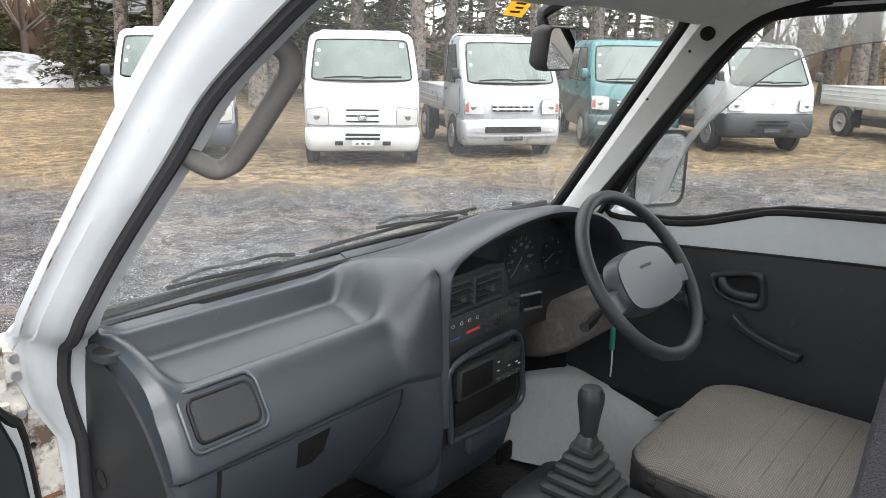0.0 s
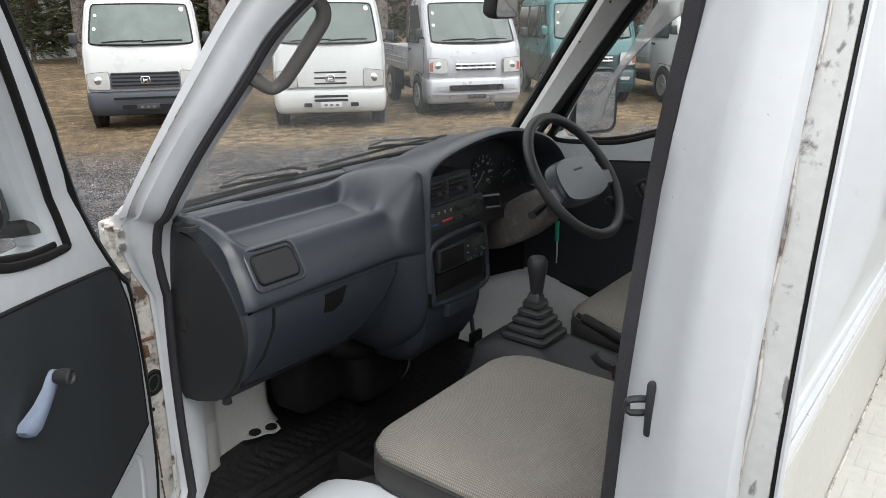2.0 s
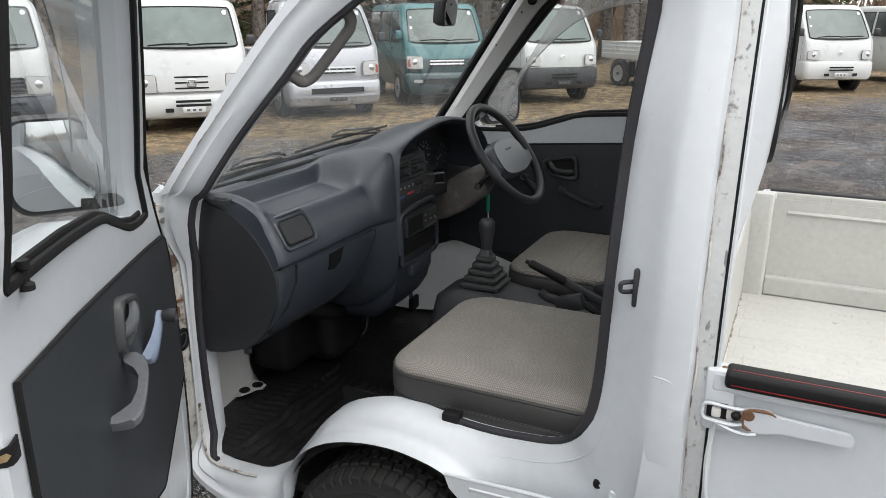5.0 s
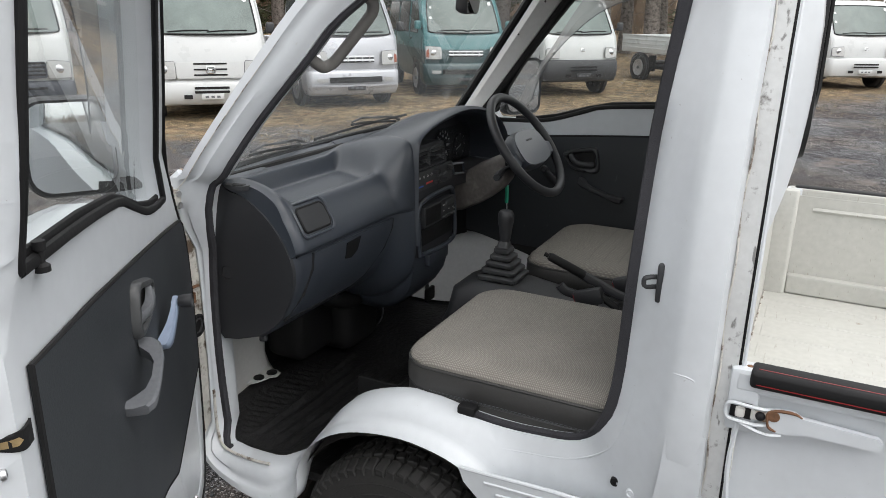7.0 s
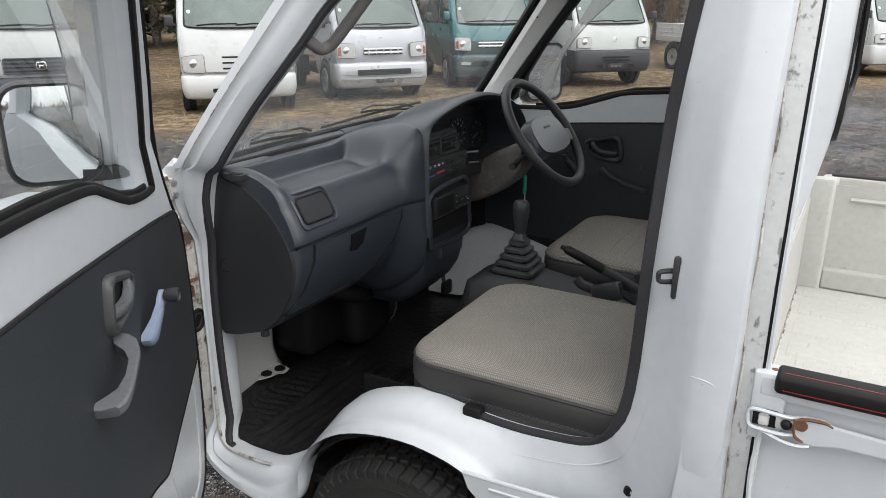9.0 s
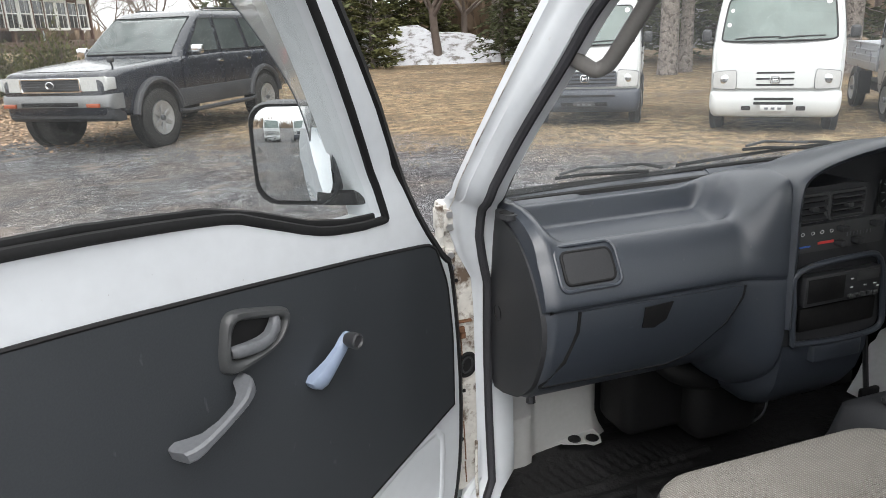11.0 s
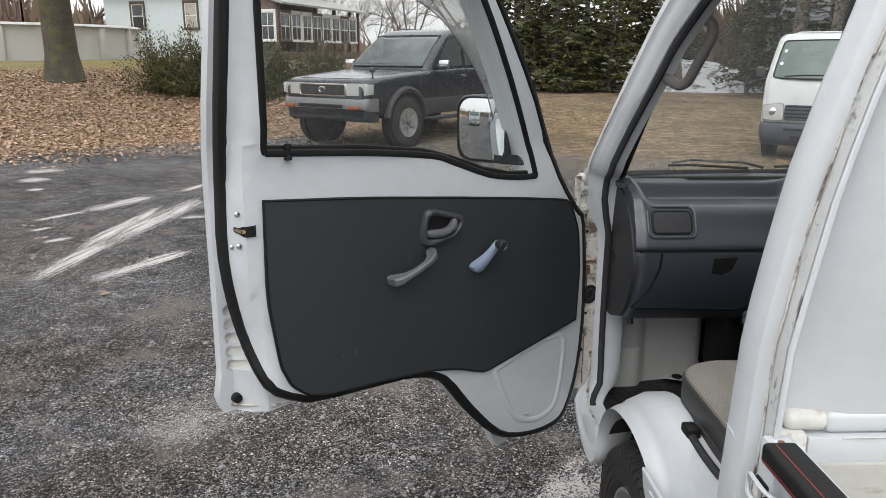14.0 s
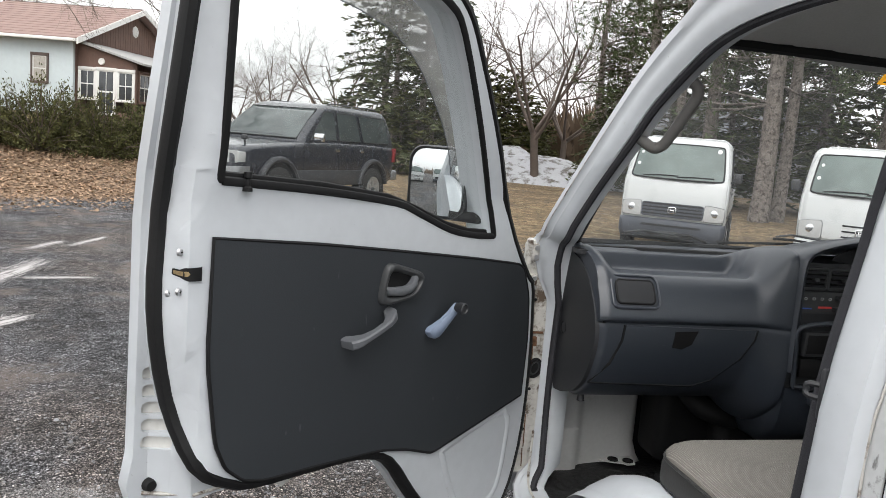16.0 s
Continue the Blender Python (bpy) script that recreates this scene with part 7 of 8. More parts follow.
    part("front_bumper", loft([[(x, y + .10 * (abs(x) / .84) ** 3 if y < .2 else y, z) for x, y in rrect(-.815, .815, y0, .35, .06, 4)] for z, y0 in ((.57, .02), (.60, -.03), (.70, -.04), (.745, -.02), (.75, .02))]), SILVB, t, "silver front bumper")
    part("lower_valance", loft([[(x, y + .10 * (abs(x) / .84) ** 3 if y < .2 else y, z) for x, y in rrect(-.80, .80, y0, .35, .06, 4)] for z, y0 in ((.42, .08), (.46, .02), (.57, .0))]), FLARE, t)
    part("bumper_slot", rbox(-.42, .42, -.048, -.03, .615, .665, .01), RUBBER, t)
    part("rear_bumper", rbox(-.82, .82, 4.38, 4.58, .52, .70, .04, 3), SILVB, t)
    part("roof_rack_rail", join(*[tube([(s * .55, 2.5, 1.73), (s * .56, 2.6, 1.755), (s * .56, 4.0, 1.755), (s * .55, 4.1, 1.73)], .012, 6) for s in (-1, 1)]), DARK, t)
    part("tail_lamp", join(*[rbox(min(s * .78, s * .83), max(s * .78, s * .83), 4.36, 4.46, .85, 1.1, .01) for s in (-1, 1)]), RED, t)
    return t


suv(facing(-2.58, 8.90, -.59, -.807, .0))

# ---- house, pool, shed ----
HWALL = mat("pale_blue_siding", (0.55, 0.62, 0.64), 0.7, vary=0.06, bump=0.15, dirt=(0.4, 0.42, 0.42), dirt_at=0.66, dirt_scale=1.5)
BOARD = mat("brown_boards", (0.125, 0.075, 0.058), 0.75, vary=0.25, scale=3, bump=0.3, island=0.25)
SHING = mat("faded_red_shingles", (0.27, 0.185, 0.162), 0.9, vary=0.15, scale=3, fine=40, bump=0.5, island=0.12)
TRIMW = mat("white_trim", (0.70, 0.70, 0.68), 0.6, vary=0.05)
TRIMB = mat("brown_trim", (0.10, 0.075, 0.065), 0.7)
PANE = mat("house_pane", (0.05, 0.055, 0.06), 0.08, vary=0.3, scale=4, bump=0.0)
CURT = mat("lace_curtain", (0.42, 0.40, 0.36), 0.9, vary=0.25, scale=14)
POOLW = mat("pool_wall", (0.46, 0.46, 0.44), 0.6, vary=0.1, scale=2, bump=0.1, dirt=(0.3, 0.29, 0.26), dirt_at=0.64, dirt_scale=2)
POOLB = mat("pool_rim", (0.66, 0.68, 0.69), 0.5)
GREYR = mat("grey_roof", (0.13, 0.135, 0.145), 0.85, vary=0.12, bump=0.4)
GREYW = mat("grey_siding", (0.30, 0.30, 0.29), 0.8, vary=0.1, bump=0.2)

hm = Matrix(((.31, -.95, 0, -9.4), (.95, .31, 0, 30.1), (0, 0, 1, 1.05), (0, 0, 0, 1)))
house = thing("house", hm, "pale blue house, faded red roof, brown glazed porch", "house")
EV, RG = 3.06, 4.80
part("wall", rbox(0, .15, 0, 5.65, 0, EV, .01), HWALL, house)
part("wall", rbox(9.05, 9.2, 0, 5.65, 0, EV, .01), HWALL, house)
part("wall", rbox(.15, 9.05, 5.5, 5.65, 0, EV, .01), HWALL, house)
gab = part("gable_wall", sheet([(0.15, 0), (9.05, 0), (9.05, EV), (4.6, RG - .1), (.15, EV)], cut=0, thick=.12, f=lambda u, v, w: (u, .02 + w, v)), BOARD, house, "brown board gable")
for k in range(44):
    x_ = .2 + k * .2
    top = EV + (RG - .15 - EV) * (1 - abs(x_ + .09 - 4.6) / 4.6)
    part("board", rbox(x_, x_ + .185, -.012, .02, 0, top, .004, 1), BOARD, gab, smooth=0)
part("gable_vent", moved(lathe([(-.03, 0), (-.03, .22), (.0, .26), (.02, .26)], 8), Matrix.Translation((4.6, -.02, 3.95)) @ pose(0, 0, 0, 0, 0, 90)), TRIMW, gab)
for s, x0, x1 in ((-1, -.45, 4.6), (1, 9.65, 4.6)):
    z0 = EV - (RG - EV) * .45 / 4.6
    rf = part("roof", loft([[(x0, y, z0 + d), (x1, y, RG + d)] + [(x1, y, RG + d + .12), (x0, y, z0 + d + .12)] for y, d in ((-.4, 0), (6.05, 0))]), SHING, house, "faded red shingle roof")
    for r in range(14):
        t0, t1 = r / 14, (r + 1.12) / 14
        part("shingle_course", loft([[(x0 + (x1 - x0) * t0, y, z0 + (RG - z0) * t0 + .145), (x0 + (x1 - x0) * t1, y, z0 + (RG - z0) * t1 + .122), (x0 + (x1 - x0) * t0, y, z0 + (RG - z0) * t0 + .120)] for y in (-.42, 6.07)]), SHING, rf, smooth=0)
    part("barge_board", loft([[(x0, y, z0 - .10), (x1, y, RG - .10), (x1, y, RG + .13), (x0, y, z0 + .13)] for y in (-.46, -.41)]), TRIMW, rf)
    part("gutter", rbox(min(x0 - .08, x0 + .02), max(x0 - .08, x0 + .02), -.4, 6.05, z0 - .02, z0 + .10, .02), TRIMW, rf)


def house_window(m, w, h, arched=False, name="window", pan=PANE, frame_mat=TRIMB, parent=None, bars=1):
    wn3 = part(name, moved(join(rbox(-w / 2 - .08, w / 2 + .08, -.07, -.01, h, h + .12, .01), rbox(-w / 2 - .08, w / 2 + .08, -.09, -.01, -.10, 0, .01), rbox(-w / 2 - .08, -w / 2, -.06, -.01, 0, h, .01), rbox(w / 2, w / 2 + .08, -.06, -.01, 0, h, .01)), m), frame_mat, parent or house)
    part("pane", moved(rbox(-w / 2, w / 2, -.03, -.012, 0, h, .002), m), pan, wn3)
    part("sash", moved(join(rbox(-w / 2, w / 2, -.042, -.028, h * .48, h * .52, .004), rbox(-w / 2, -w / 2 + .04, -.042, -.028, 0, h, .004), rbox(w / 2 - .04, w / 2, -.042, -.028, 0, h, .004), rbox(-w / 2, w / 2, -.042, -.028, h - .04, h, .004), *[rbox(-.012, .012, -.042, -.028, 0, h, .003)] * (bars > 1)), m), TRIMW, wn3)
    return wn3


for y_, lace in ((1.35, True), (3.95, False)):
    house_window(Matrix.Translation((0, y_, 1.32)) @ Matrix.Rotation(radians(-90), 4, "Z"), .58, .96, pan=CURT if lace else PANE)
porch = part("porch", join(rbox(.3, 8.9, -2.4, 0, 0, .35, .02), *[rbox(x_, x_ + .14, -2.42, -2.28, 0, 2.25, .01) for x_ in (.3, 1.9, 3.9, 5.9, 7.7, 8.76)]), BOARD, house, "brown timber porch with arched windows")
part("porch_roof", loft([[(x_, -2.8, 2.20), (x_, .0, 2.95), (x_, .0, 3.03), (x_, -2.8, 2.28)] for x_ in (0.1, 9.1)]), GREYW, porch)
part("porch_side", sheet([(-2.4, 1.9), (0, 1.9), (0, 2.9), (-2.4, 2.25)], cut=0, thick=.05, f=lambda u, v, w: (.3 + w, u, v)), BOARD, porch)
part("porch_lamp", moved(lathe([(-.05, 0), (-.05, .12), (0, .14)], 12), Matrix.Translation((.29, -1.0, 2.25))), TRIMW, porch)
for k, u_ in enumerate((-2.0, -1.2, -.42)):
    m3 = Matrix.Translation((.32, u_, .30 if k == 1 else .85)) @ Matrix.Rotation(radians(-90), 4, "Z")
    house_window(m3, .60 if k != 1 else .66, 1.05 if k != 1 else 1.62, name="porch_door" if k == 1 else "porch_window", frame_mat=TRIMW, parent=porch, bars=2)
for k in range(8):
    m3 = Matrix.Translation((.95 + k * 1.0, -2.40, .85))
    house_window(m3, .80, 1.05, name="porch_window", frame_mat=TRIMW if k % 3 else BOARD, parent=porch, bars=2)
part("mast", join(tube([(5.2, 2.5, 4.4), (5.2, 2.5, 7.4)], .03, 6), tube([(5.45, 2.5, 4.4), (5.4, 2.5, 7.4)], .03, 6)), STEEL, house)

pool_c = Vector((-14.2, 21.0, rise(-14.2, 21.0)))
pool = thing("swimming_pool", Matrix.Translation(pool_c), "grey above-ground swimming pool on the lawn", "pool")
PR = 4.4
part("pool_wall", loft([[(PR * math.cos(a), PR * math.sin(a), z) for a in [2 * math.pi * i / 56 for i in range(56)]] for z in (-.15, .5, .90)], caps=False), POOLW, pool)
part("pool_water", moved(lathe([(0, 0), (0, PR - .05), (.01, PR - .05)], 48), pose(0, 0, .70, 0, -90, 0)), POOLB, pool)
part("pool_rim", loft([[((PR + d) * math.cos(a), (PR + d) * math.sin(a), z) for a in [2 * math.pi * i / 56 for i in range(56)]] for d, z in ((-.12, .90), (-.10, .95), (.10, .95), (.12, .89))], caps=False), POOLB, pool)
for i in range(20):
    a = 2 * math.pi * i / 20
    part("pool_post", moved(rbox(PR - .02, PR + .09, -.10, .10, -.15, .90, .02), Matrix.Rotation(a, 4, "Z")), POOLW, pool)
deck = thing("deck", Matrix.Translation((-17.2, 26.0, rise(-17.2, 26.0))), "brown timber deck with a lattice rail", "deck")
part("deck_floor", rbox(-2.5, 2.0, 0, 2.5, 1.1, 1.25, .02), BOARD, deck)
for k in range(19):
    part("baluster", rbox(-2.45 + k * .24, -2.37 + k * .24, 0, .06, 1.25, 2.2, .005), BOARD, deck)
part("deck_rail", join(rbox(-2.5, 2.0, -.02, .10, 2.2, 2.28, .01), rbox(-2.5, 2.0, 0, .08, 1.35, 1.42, .01)), BOARD, deck)
for x_ in (-2.4, -.3, 1.9):
    part("deck_post", rbox(x_ - .07, x_ + .07, 0, .14, 0, 2.35, .01), BOARD, deck)

shed = thing("shed", Matrix.Translation((17.3, 28.0, 0)) @ Matrix.Rotation(radians(-28), 4, "Z"), "grey shed with a dark shingle roof among trees", "shed")
part("wall", rbox(-4.5, 4.5, 0, 5, 0, 2.7, .02), GREYW, shed)
for z0, z1, y0, y1 in ((2.55, 4.3, -.4, 2.5), (2.55, 4.3, 5.4, 2.5)):
    part("roof", loft([[(x_, y0, z0), (x_, y1, z1), (x_, y1, z1 + .12), (x_, y0, z0 + .12)] for x_ in (-4.8, 4.8)]), GREYR, shed)
part("gable", join(*[sheet([(0, 2.65), (5, 2.65), (2.5, 4.2)], cut=0, thick=.05, f=lambda u, v, w, x_=x_: (x_ + w, u, v)) for x_ in (-4.5, 4.45)]), GREYW, shed)

# ---- trees ----
BARK = mat("pine_bark", (0.19, 0.165, 0.148), 0.9, vary=0.6, scale=7, fine=30, bump=1.0, dist=0.05, dirt=(0.062, 0.050, 0.042), dirt_at=0.50, dirt_scale=11)
BARKG = mat("maple_bark", (0.066, 0.055, 0.041), 0.9, vary=0.5, scale=4, fine=24, bump=0.9, dist=0.03, dirt=(0.085, 0.090, 0.038), dirt_at=0.50, dirt_scale=3)
TWIG = mat("bare_twigs", (0.115, 0.090, 0.075), 0.9, vary=0.2, bump=0.0)
NEEDLE = mat("fir_needles", (0.072, 0.080, 0.040), 0.8, vary=0.3, scale=2, bump=0.0, island=0.5, spec=0.2)
NEEDLP = mat("pine_needles", (0.062, 0.080, 0.036), 0.8, vary=0.3, scale=2, bump=0.0, island=0.45, spec=0.2)
SHRUB = mat("cedar_leaves", (0.080, 0.082, 0.032), 0.8, vary=0.35, scale=3, bump=0.0, island=0.55, spec=0.2)
BRUSH = mat("brown_brush", (0.155, 0.112, 0.078), 0.9, vary=0.3, scale=1, bump=0.0, island=0.35)
SNOW = mat("dirty_snow", (0.45, 0.46, 0.48), 0.7, vary=0.12, scale=1.5, fine=14, bump=0.6, dist=0.06, dirt=(0.13, 0.115, 0.10), dirt_at=0.50, dirt_scale=2.5)
DEADL = mat("dead_leaves", (0.34, 0.27, 0.20), 0.85, vary=0.2, bump=0.0, island=0.35, spec=0.2)
LEAF = mat("fallen_leaves", (0.36, 0.245, 0.160), 0.85, vary=0.25, scale=3, bump=0.0, island=0.5, spec=0.2)
STRAW = mat("straw_grass", (0.34, 0.265, 0.15), 0.9, vary=0.2, scale=2, bump=0.0, island=0.4, spec=0.2)
STONE = mat("gravel_stones", (0.165, 0.166, 0.172), 0.75, vary=0.3, scale=40, bump=0.4, fine=300, island=0.85)


def add_tube(V, F, path, radii, n=5):
    base = len(V)
    up = Vector((.3, .9, .2))
    for i, p in enumerate(path):
        t = (path[min(i + 1, len(path) - 1)] - path[max(i - 1, 0)]).normalized()
        a = t.cross(up)
        a = a.normalized() if a.length > 1e-4 else Vector((1, 0, 0))
        b = t.cross(a)
        for j in range(n):
            q = 2 * math.pi * j / n
            V.append(tuple(p + (a * math.cos(q) + b * math.sin(q)) * radii[i]))
    for i in range(len(path) - 1):
        for j in range(n):
            F.append((base + i * n + j, base + i * n + (j + 1) % n, base + (i + 1) * n + (j + 1) % n, base + (i + 1) * n + j))


def blade(V, F, p, d, side, l, w):
    """A small leaf or spray of needles: a bent diamond."""
    b = len(V)
    V.extend((tuple(p), tuple(p + d * l * .5 + side * w), tuple(p + d * l), tuple(p + d * l * .5 - side * w)))
    F.append((b, b + 1, b + 2, b + 3))


def rand_dir(rng, up=0.0):
    v = Vector((rng.gauss(0, 1), rng.gauss(0, 1), rng.gauss(0, 1) + up))
    return v.normalized()


def limb(V, F, rng, p, d, length, r, depth, tips, bend=.25, n=5):
    """A crooked branch that forks."""
    path, radii, q = [p.copy()], [r], p.copy()
    k = 5
    for i in range(k):
        d = (d + rand_dir(rng) * bend * .5).normalized()
        q = q + d * length / k
        path.append(q.copy())
        radii.append(r * (1 - .6 * (i + 1) / k))
        if depth > 0 and i >= 1:
            for _ in range(rng.choice((1, 1, 2))):
                nd = (d + rand_dir(rng, .1) * .85).normalized()
                limb(V, F, rng, q, nd, length * rng.uniform(.45, .72), radii[-1] * .62, depth - 1, tips, bend * 1.15, max(3, n - 1))
    tips.append((q, d, r))
    add_tube(V, F, path, radii, n)


def tree_thing(kind_name, meshes, label, group=""):
    t = thing(kind_name, Matrix(), label, "tree", group)
    for nm, me in meshes:
        o = new(nm, me)
        o.parent = t
    return t


def make_fir(seed, h, r, mat_leaf, trunk_r=.16, dens=1.0, start=.06, droop=.35):
    rng = random.Random(seed)
    V, F, LV, LF = [], [], [], []
    add_tube(V, F, [Vector((.05 * math.sin(i), .05 * math.cos(i * 1.3), -.3 + (h + .3) * i / 8)) for i in range(9)], [trunk_r * (1 - .93 * i / 8) for i in range(9)], 8)
    z = h * start
    while z < h * .985:
        t = z / h
        rr = r * (1 - t) ** .8 * rng.uniform(.8, 1.1) + .12
        nb = rng.choice((3, 4, 4, 5))
        a0 = rng.uniform(0, 6.28)
        for k in range(nb):
            a = a0 + 6.283 * k / nb + rng.uniform(-.3, .3)
            L = rr * rng.uniform(.7, 1.15)
            d = Vector((math.cos(a), math.sin(a), .12))
            z1 = z
            z = z1 + rng.uniform(-.25, .25)
            pts = [Vector((0, 0, z)) + Vector((d.x * L * s, d.y * L * s, L * (.18 * s - droop * s * s))) for s in (0, .33, .66, 1)]
            add_tube(V, F, pts, [.028, .02, .012, .004], 3)
            m = max(6, int(L * 22 * dens))
            for i in range(m):
                s = rng.uniform(.15, 1.0)
                p = Vector((0, 0, z)) + Vector((d.x * L * s, d.y * L * s, L * (.18 * s - droop * s * s)))
                side = Vector((-d.y, d.x, 0)) * rng.choice((-1, 1))
                dd = (side * rng.uniform(.3, 1) + d * rng.uniform(.3, .9) + Vector((0, 0, rng.uniform(-.55, .15)))).normalized()
                blade(LV, LF, p, dd, rand_dir(rng), rng.uniform(.20, .46) * (.6 + .5 * (1 - t)), rng.uniform(.03, .075))
            z = z1
        z += rng.uniform(.10, .24) * (1 + .4 * (1 - t))
    return [("trunk", mesh_of("trunk", V, F, BARK, 1)), ("crown", mesh_of("crown", LV, LF, mat_leaf))]


def make_pine(seed, h, trunk_r, clear=.32, fork=False, dens=1.0):
    """A tall pine: a straight trunk, dead stubs below, long limbs with tufts of needles."""
    rng = random.Random(seed)
    V, F, LV, LF = [], [], [], []
    lean = Vector((rng.uniform(-.02, .02), rng.uniform(-.02, .02), 1))
    tr = [Vector((lean.x * z + .08 * math.sin(z * .8 + seed), lean.y * z, z)) for z in [-.3 + (h + .3) * i / 14 for i in range(15)]]
    add_tube(V, F, tr, [trunk_r * (1.12 if i == 0 else 1 - .85 * i / 14) for i in range(15)], 10)
    z = h * .10
    while z < h * .97:
        t = z / h
        dead = t < clear
        p = tr[0].lerp(tr[-1], (z + .3) / (h + .3))
        for k in range(rng.choice((1, 2, 2)) if dead else rng.choice((2, 3, 4))):
            a = rng.uniform(0, 6.283)
            L = (rng.uniform(.4, 1.8) if dead else rng.uniform(1.4, 3.4) * (1.15 - t))
            d = Vector((math.cos(a), math.sin(a), rng.uniform(-.1, .35)))
            tips = []
            limb(V, F, rng, p, d, L, .035 if not dead else .018, 1 if not dead else 0, tips, .35, 4)
            if not dead:
                for (q, dd, _) in tips:
                    for _ in range(int(26 * dens)):
                        o = q + rand_dir(rng) * rng.uniform(.02, .38)
                        blade(LV, LF, o, (rand_dir(rng, .35) + dd * .6).normalized(), rand_dir(rng), rng.uniform(.14, .28), rng.uniform(.012, .030))
        z += rng.uniform(.35, .8) if dead else rng.uniform(.45, .85)
    return [("trunk", mesh_of("trunk", V, F, BARK, 1)), ("crown", mesh_of("crown", LV, LF, NEEDLP))]


def make_bare(seed, h, trunk_r, depth=4, material=None, spread=.7, first=.35):
    rng = random.Random(seed)
    V, F, TV, TF = [], [], [], []
    top = Vector((rng.uniform(-.2, .2), rng.uniform(-.2, .2), h * first))
    path = [Vector((0, 0, -.3)), Vector((0, 0, .1)), Vector((0, 0, .5)), top * .6, top]
    add_tube(V, F, path, [trunk_r * 1.7, trunk_r * 1.25, trunk_r * 1.02, trunk_r * .95, trunk_r * .9], 12)
    tips = []
    for k in range(5):
        a = 6.283 * k / 5 + rng.uniform(-.4, .4)
        d = Vector((math.cos(a) * spread, math.sin(a) * spread, rng.uniform(.5, 1.1))).normalized()
        limb(TV, TF, rng, top * rng.uniform(.8, 1.0), d, h * rng.uniform(.35, .5), trunk_r * .5, depth, tips, .3, 6)
    return [("trunk", mesh_of("trunk", V, F, material or BARKG, 1)), ("crown", mesh_of("crown", TV, TF, TWIG, 1))]


def polar(az, d):
    return (-1.15 + d * math.cos(radians(az)), -1.4 + d * math.sin(radians(az)))


def place(t, az, d, turn=0.0, s=1.0):
    x, y = polar(az, d)
    m = Matrix.Translation((x, y, rise(x, y))) @ Matrix.Rotation(turn, 4, "Z")
    if t.matrix_basis == Matrix():
        t.matrix_basis = m @ Matrix.Diagonal((s, s, s, 1))
        return t
    base = t.scale.copy()
    c = copy_thing(t, m)
    c.scale = (s, s, s)
    return c


rt_ = random.Random(7)
firs = [tree_thing("fir_tree", make_fir(k, h, r, NEEDLE, dens=1.1), "dark green fir with drooping branches", "firs") for k, (h, r) in enumerate(((13, 2.6), (10.5, 2.3), (14.5, 2.8)))]
for i, (az, d, s) in enumerate(((80.0, 28, 1.0), (77.8, 30, .85), (82.8, 31, 1.05), (64.8, 30, .62), (66.2, 27, .5), (61.2, 27, .9), (57.2, 25, .8), (51.0, 25, .95), (47.5, 28, .9), (54.0, 27, 1.0), (44.8, 24, .8), (39, 30, .8), (35.5, 27, .75), (31, 31, .8), (27, 33, .85), (22, 30, .8), (8, 33, .9), (2, 32, .9))):
    place(firs[i % 3], az, d, rt_.uniform(0, 6), s)
shr = [tree_thing("cedar", make_fir(11 + k, 4.2, 1.35, SHRUB, trunk_r=.07, dens=1.5, start=.02, droop=.0), "bushy brown-green cedar at the wood edge", "cedars") for k in range(2)]
for i, (az, d, s) in enumerate(((75.8, 27, 1.0), (74.6, 33, 1.1), (73.4, 33.5, 1.15), (72.3, 34.5, 1.05), (71.2, 35, .85), (79.0, 26.5, .75), (81.5, 27.5, .8), (70.2, 37, .7), (64.5, 36, .7))):
    place(shr[i % 2], az, d, rt_.uniform(0, 6), s)
pines = [tree_thing("pine_tree", make_pine(20 + k, h, r, c), "tall pine with grey-brown bark and ragged limbs", "pines") for k, (h, r, c) in enumerate(((14, .24, .20), (15, .20, .32), (13, .22, .26), (16, .27, .36)))]
for i, (az, d, s) in enumerate(((54.6, 19.3, 1.0), (53.2, 19.9, .85), (42.9, 19.5, 1.0), (58.6, 23, .9), (63.0, 24, .95), (61.0, 21.5, .8), (47.3, 22, 1.0), (45.2, 25, .9), (40.4, 21, .8), (37.6, 23.5, 1.0), (34.4, 20.5, .8), (33.2, 25, .95), (30.0, 22, .9), (28.3, 26, 1.0), (25.8, 23, .85), (23.6, 25, 1.0), (20.6, 22.5, .9), (18.6, 26, .95), (16.2, 23.5, 1.0), (14.6, 26, .85), (13.0, 23.5, 1.05), (12.0, 25.5, .9), (9.6, 24, .9), (6.5, 26, 1.0), (3.2, 24, .9), (66.8, 32, .9), (82.0, 29, .7))):
    place(pines[i % 4], az, d, rt_.uniform(0, 6), s)
big = tree_thing("maple_tree", make_bare(31, 13, .31, 4, spread=.55, first=.18), "large bare maple with a mossy trunk among fallen leaves")
place(big, 115.6, 17.0, 1.2)
bares = [tree_thing("bare_tree", make_bare(40 + k, h, r, 4, TWIG, .75, .2), "leafless tree with fine branches", "bare trees") for k, (h, r) in enumerate(((10, .16), (8.5, .13)))]
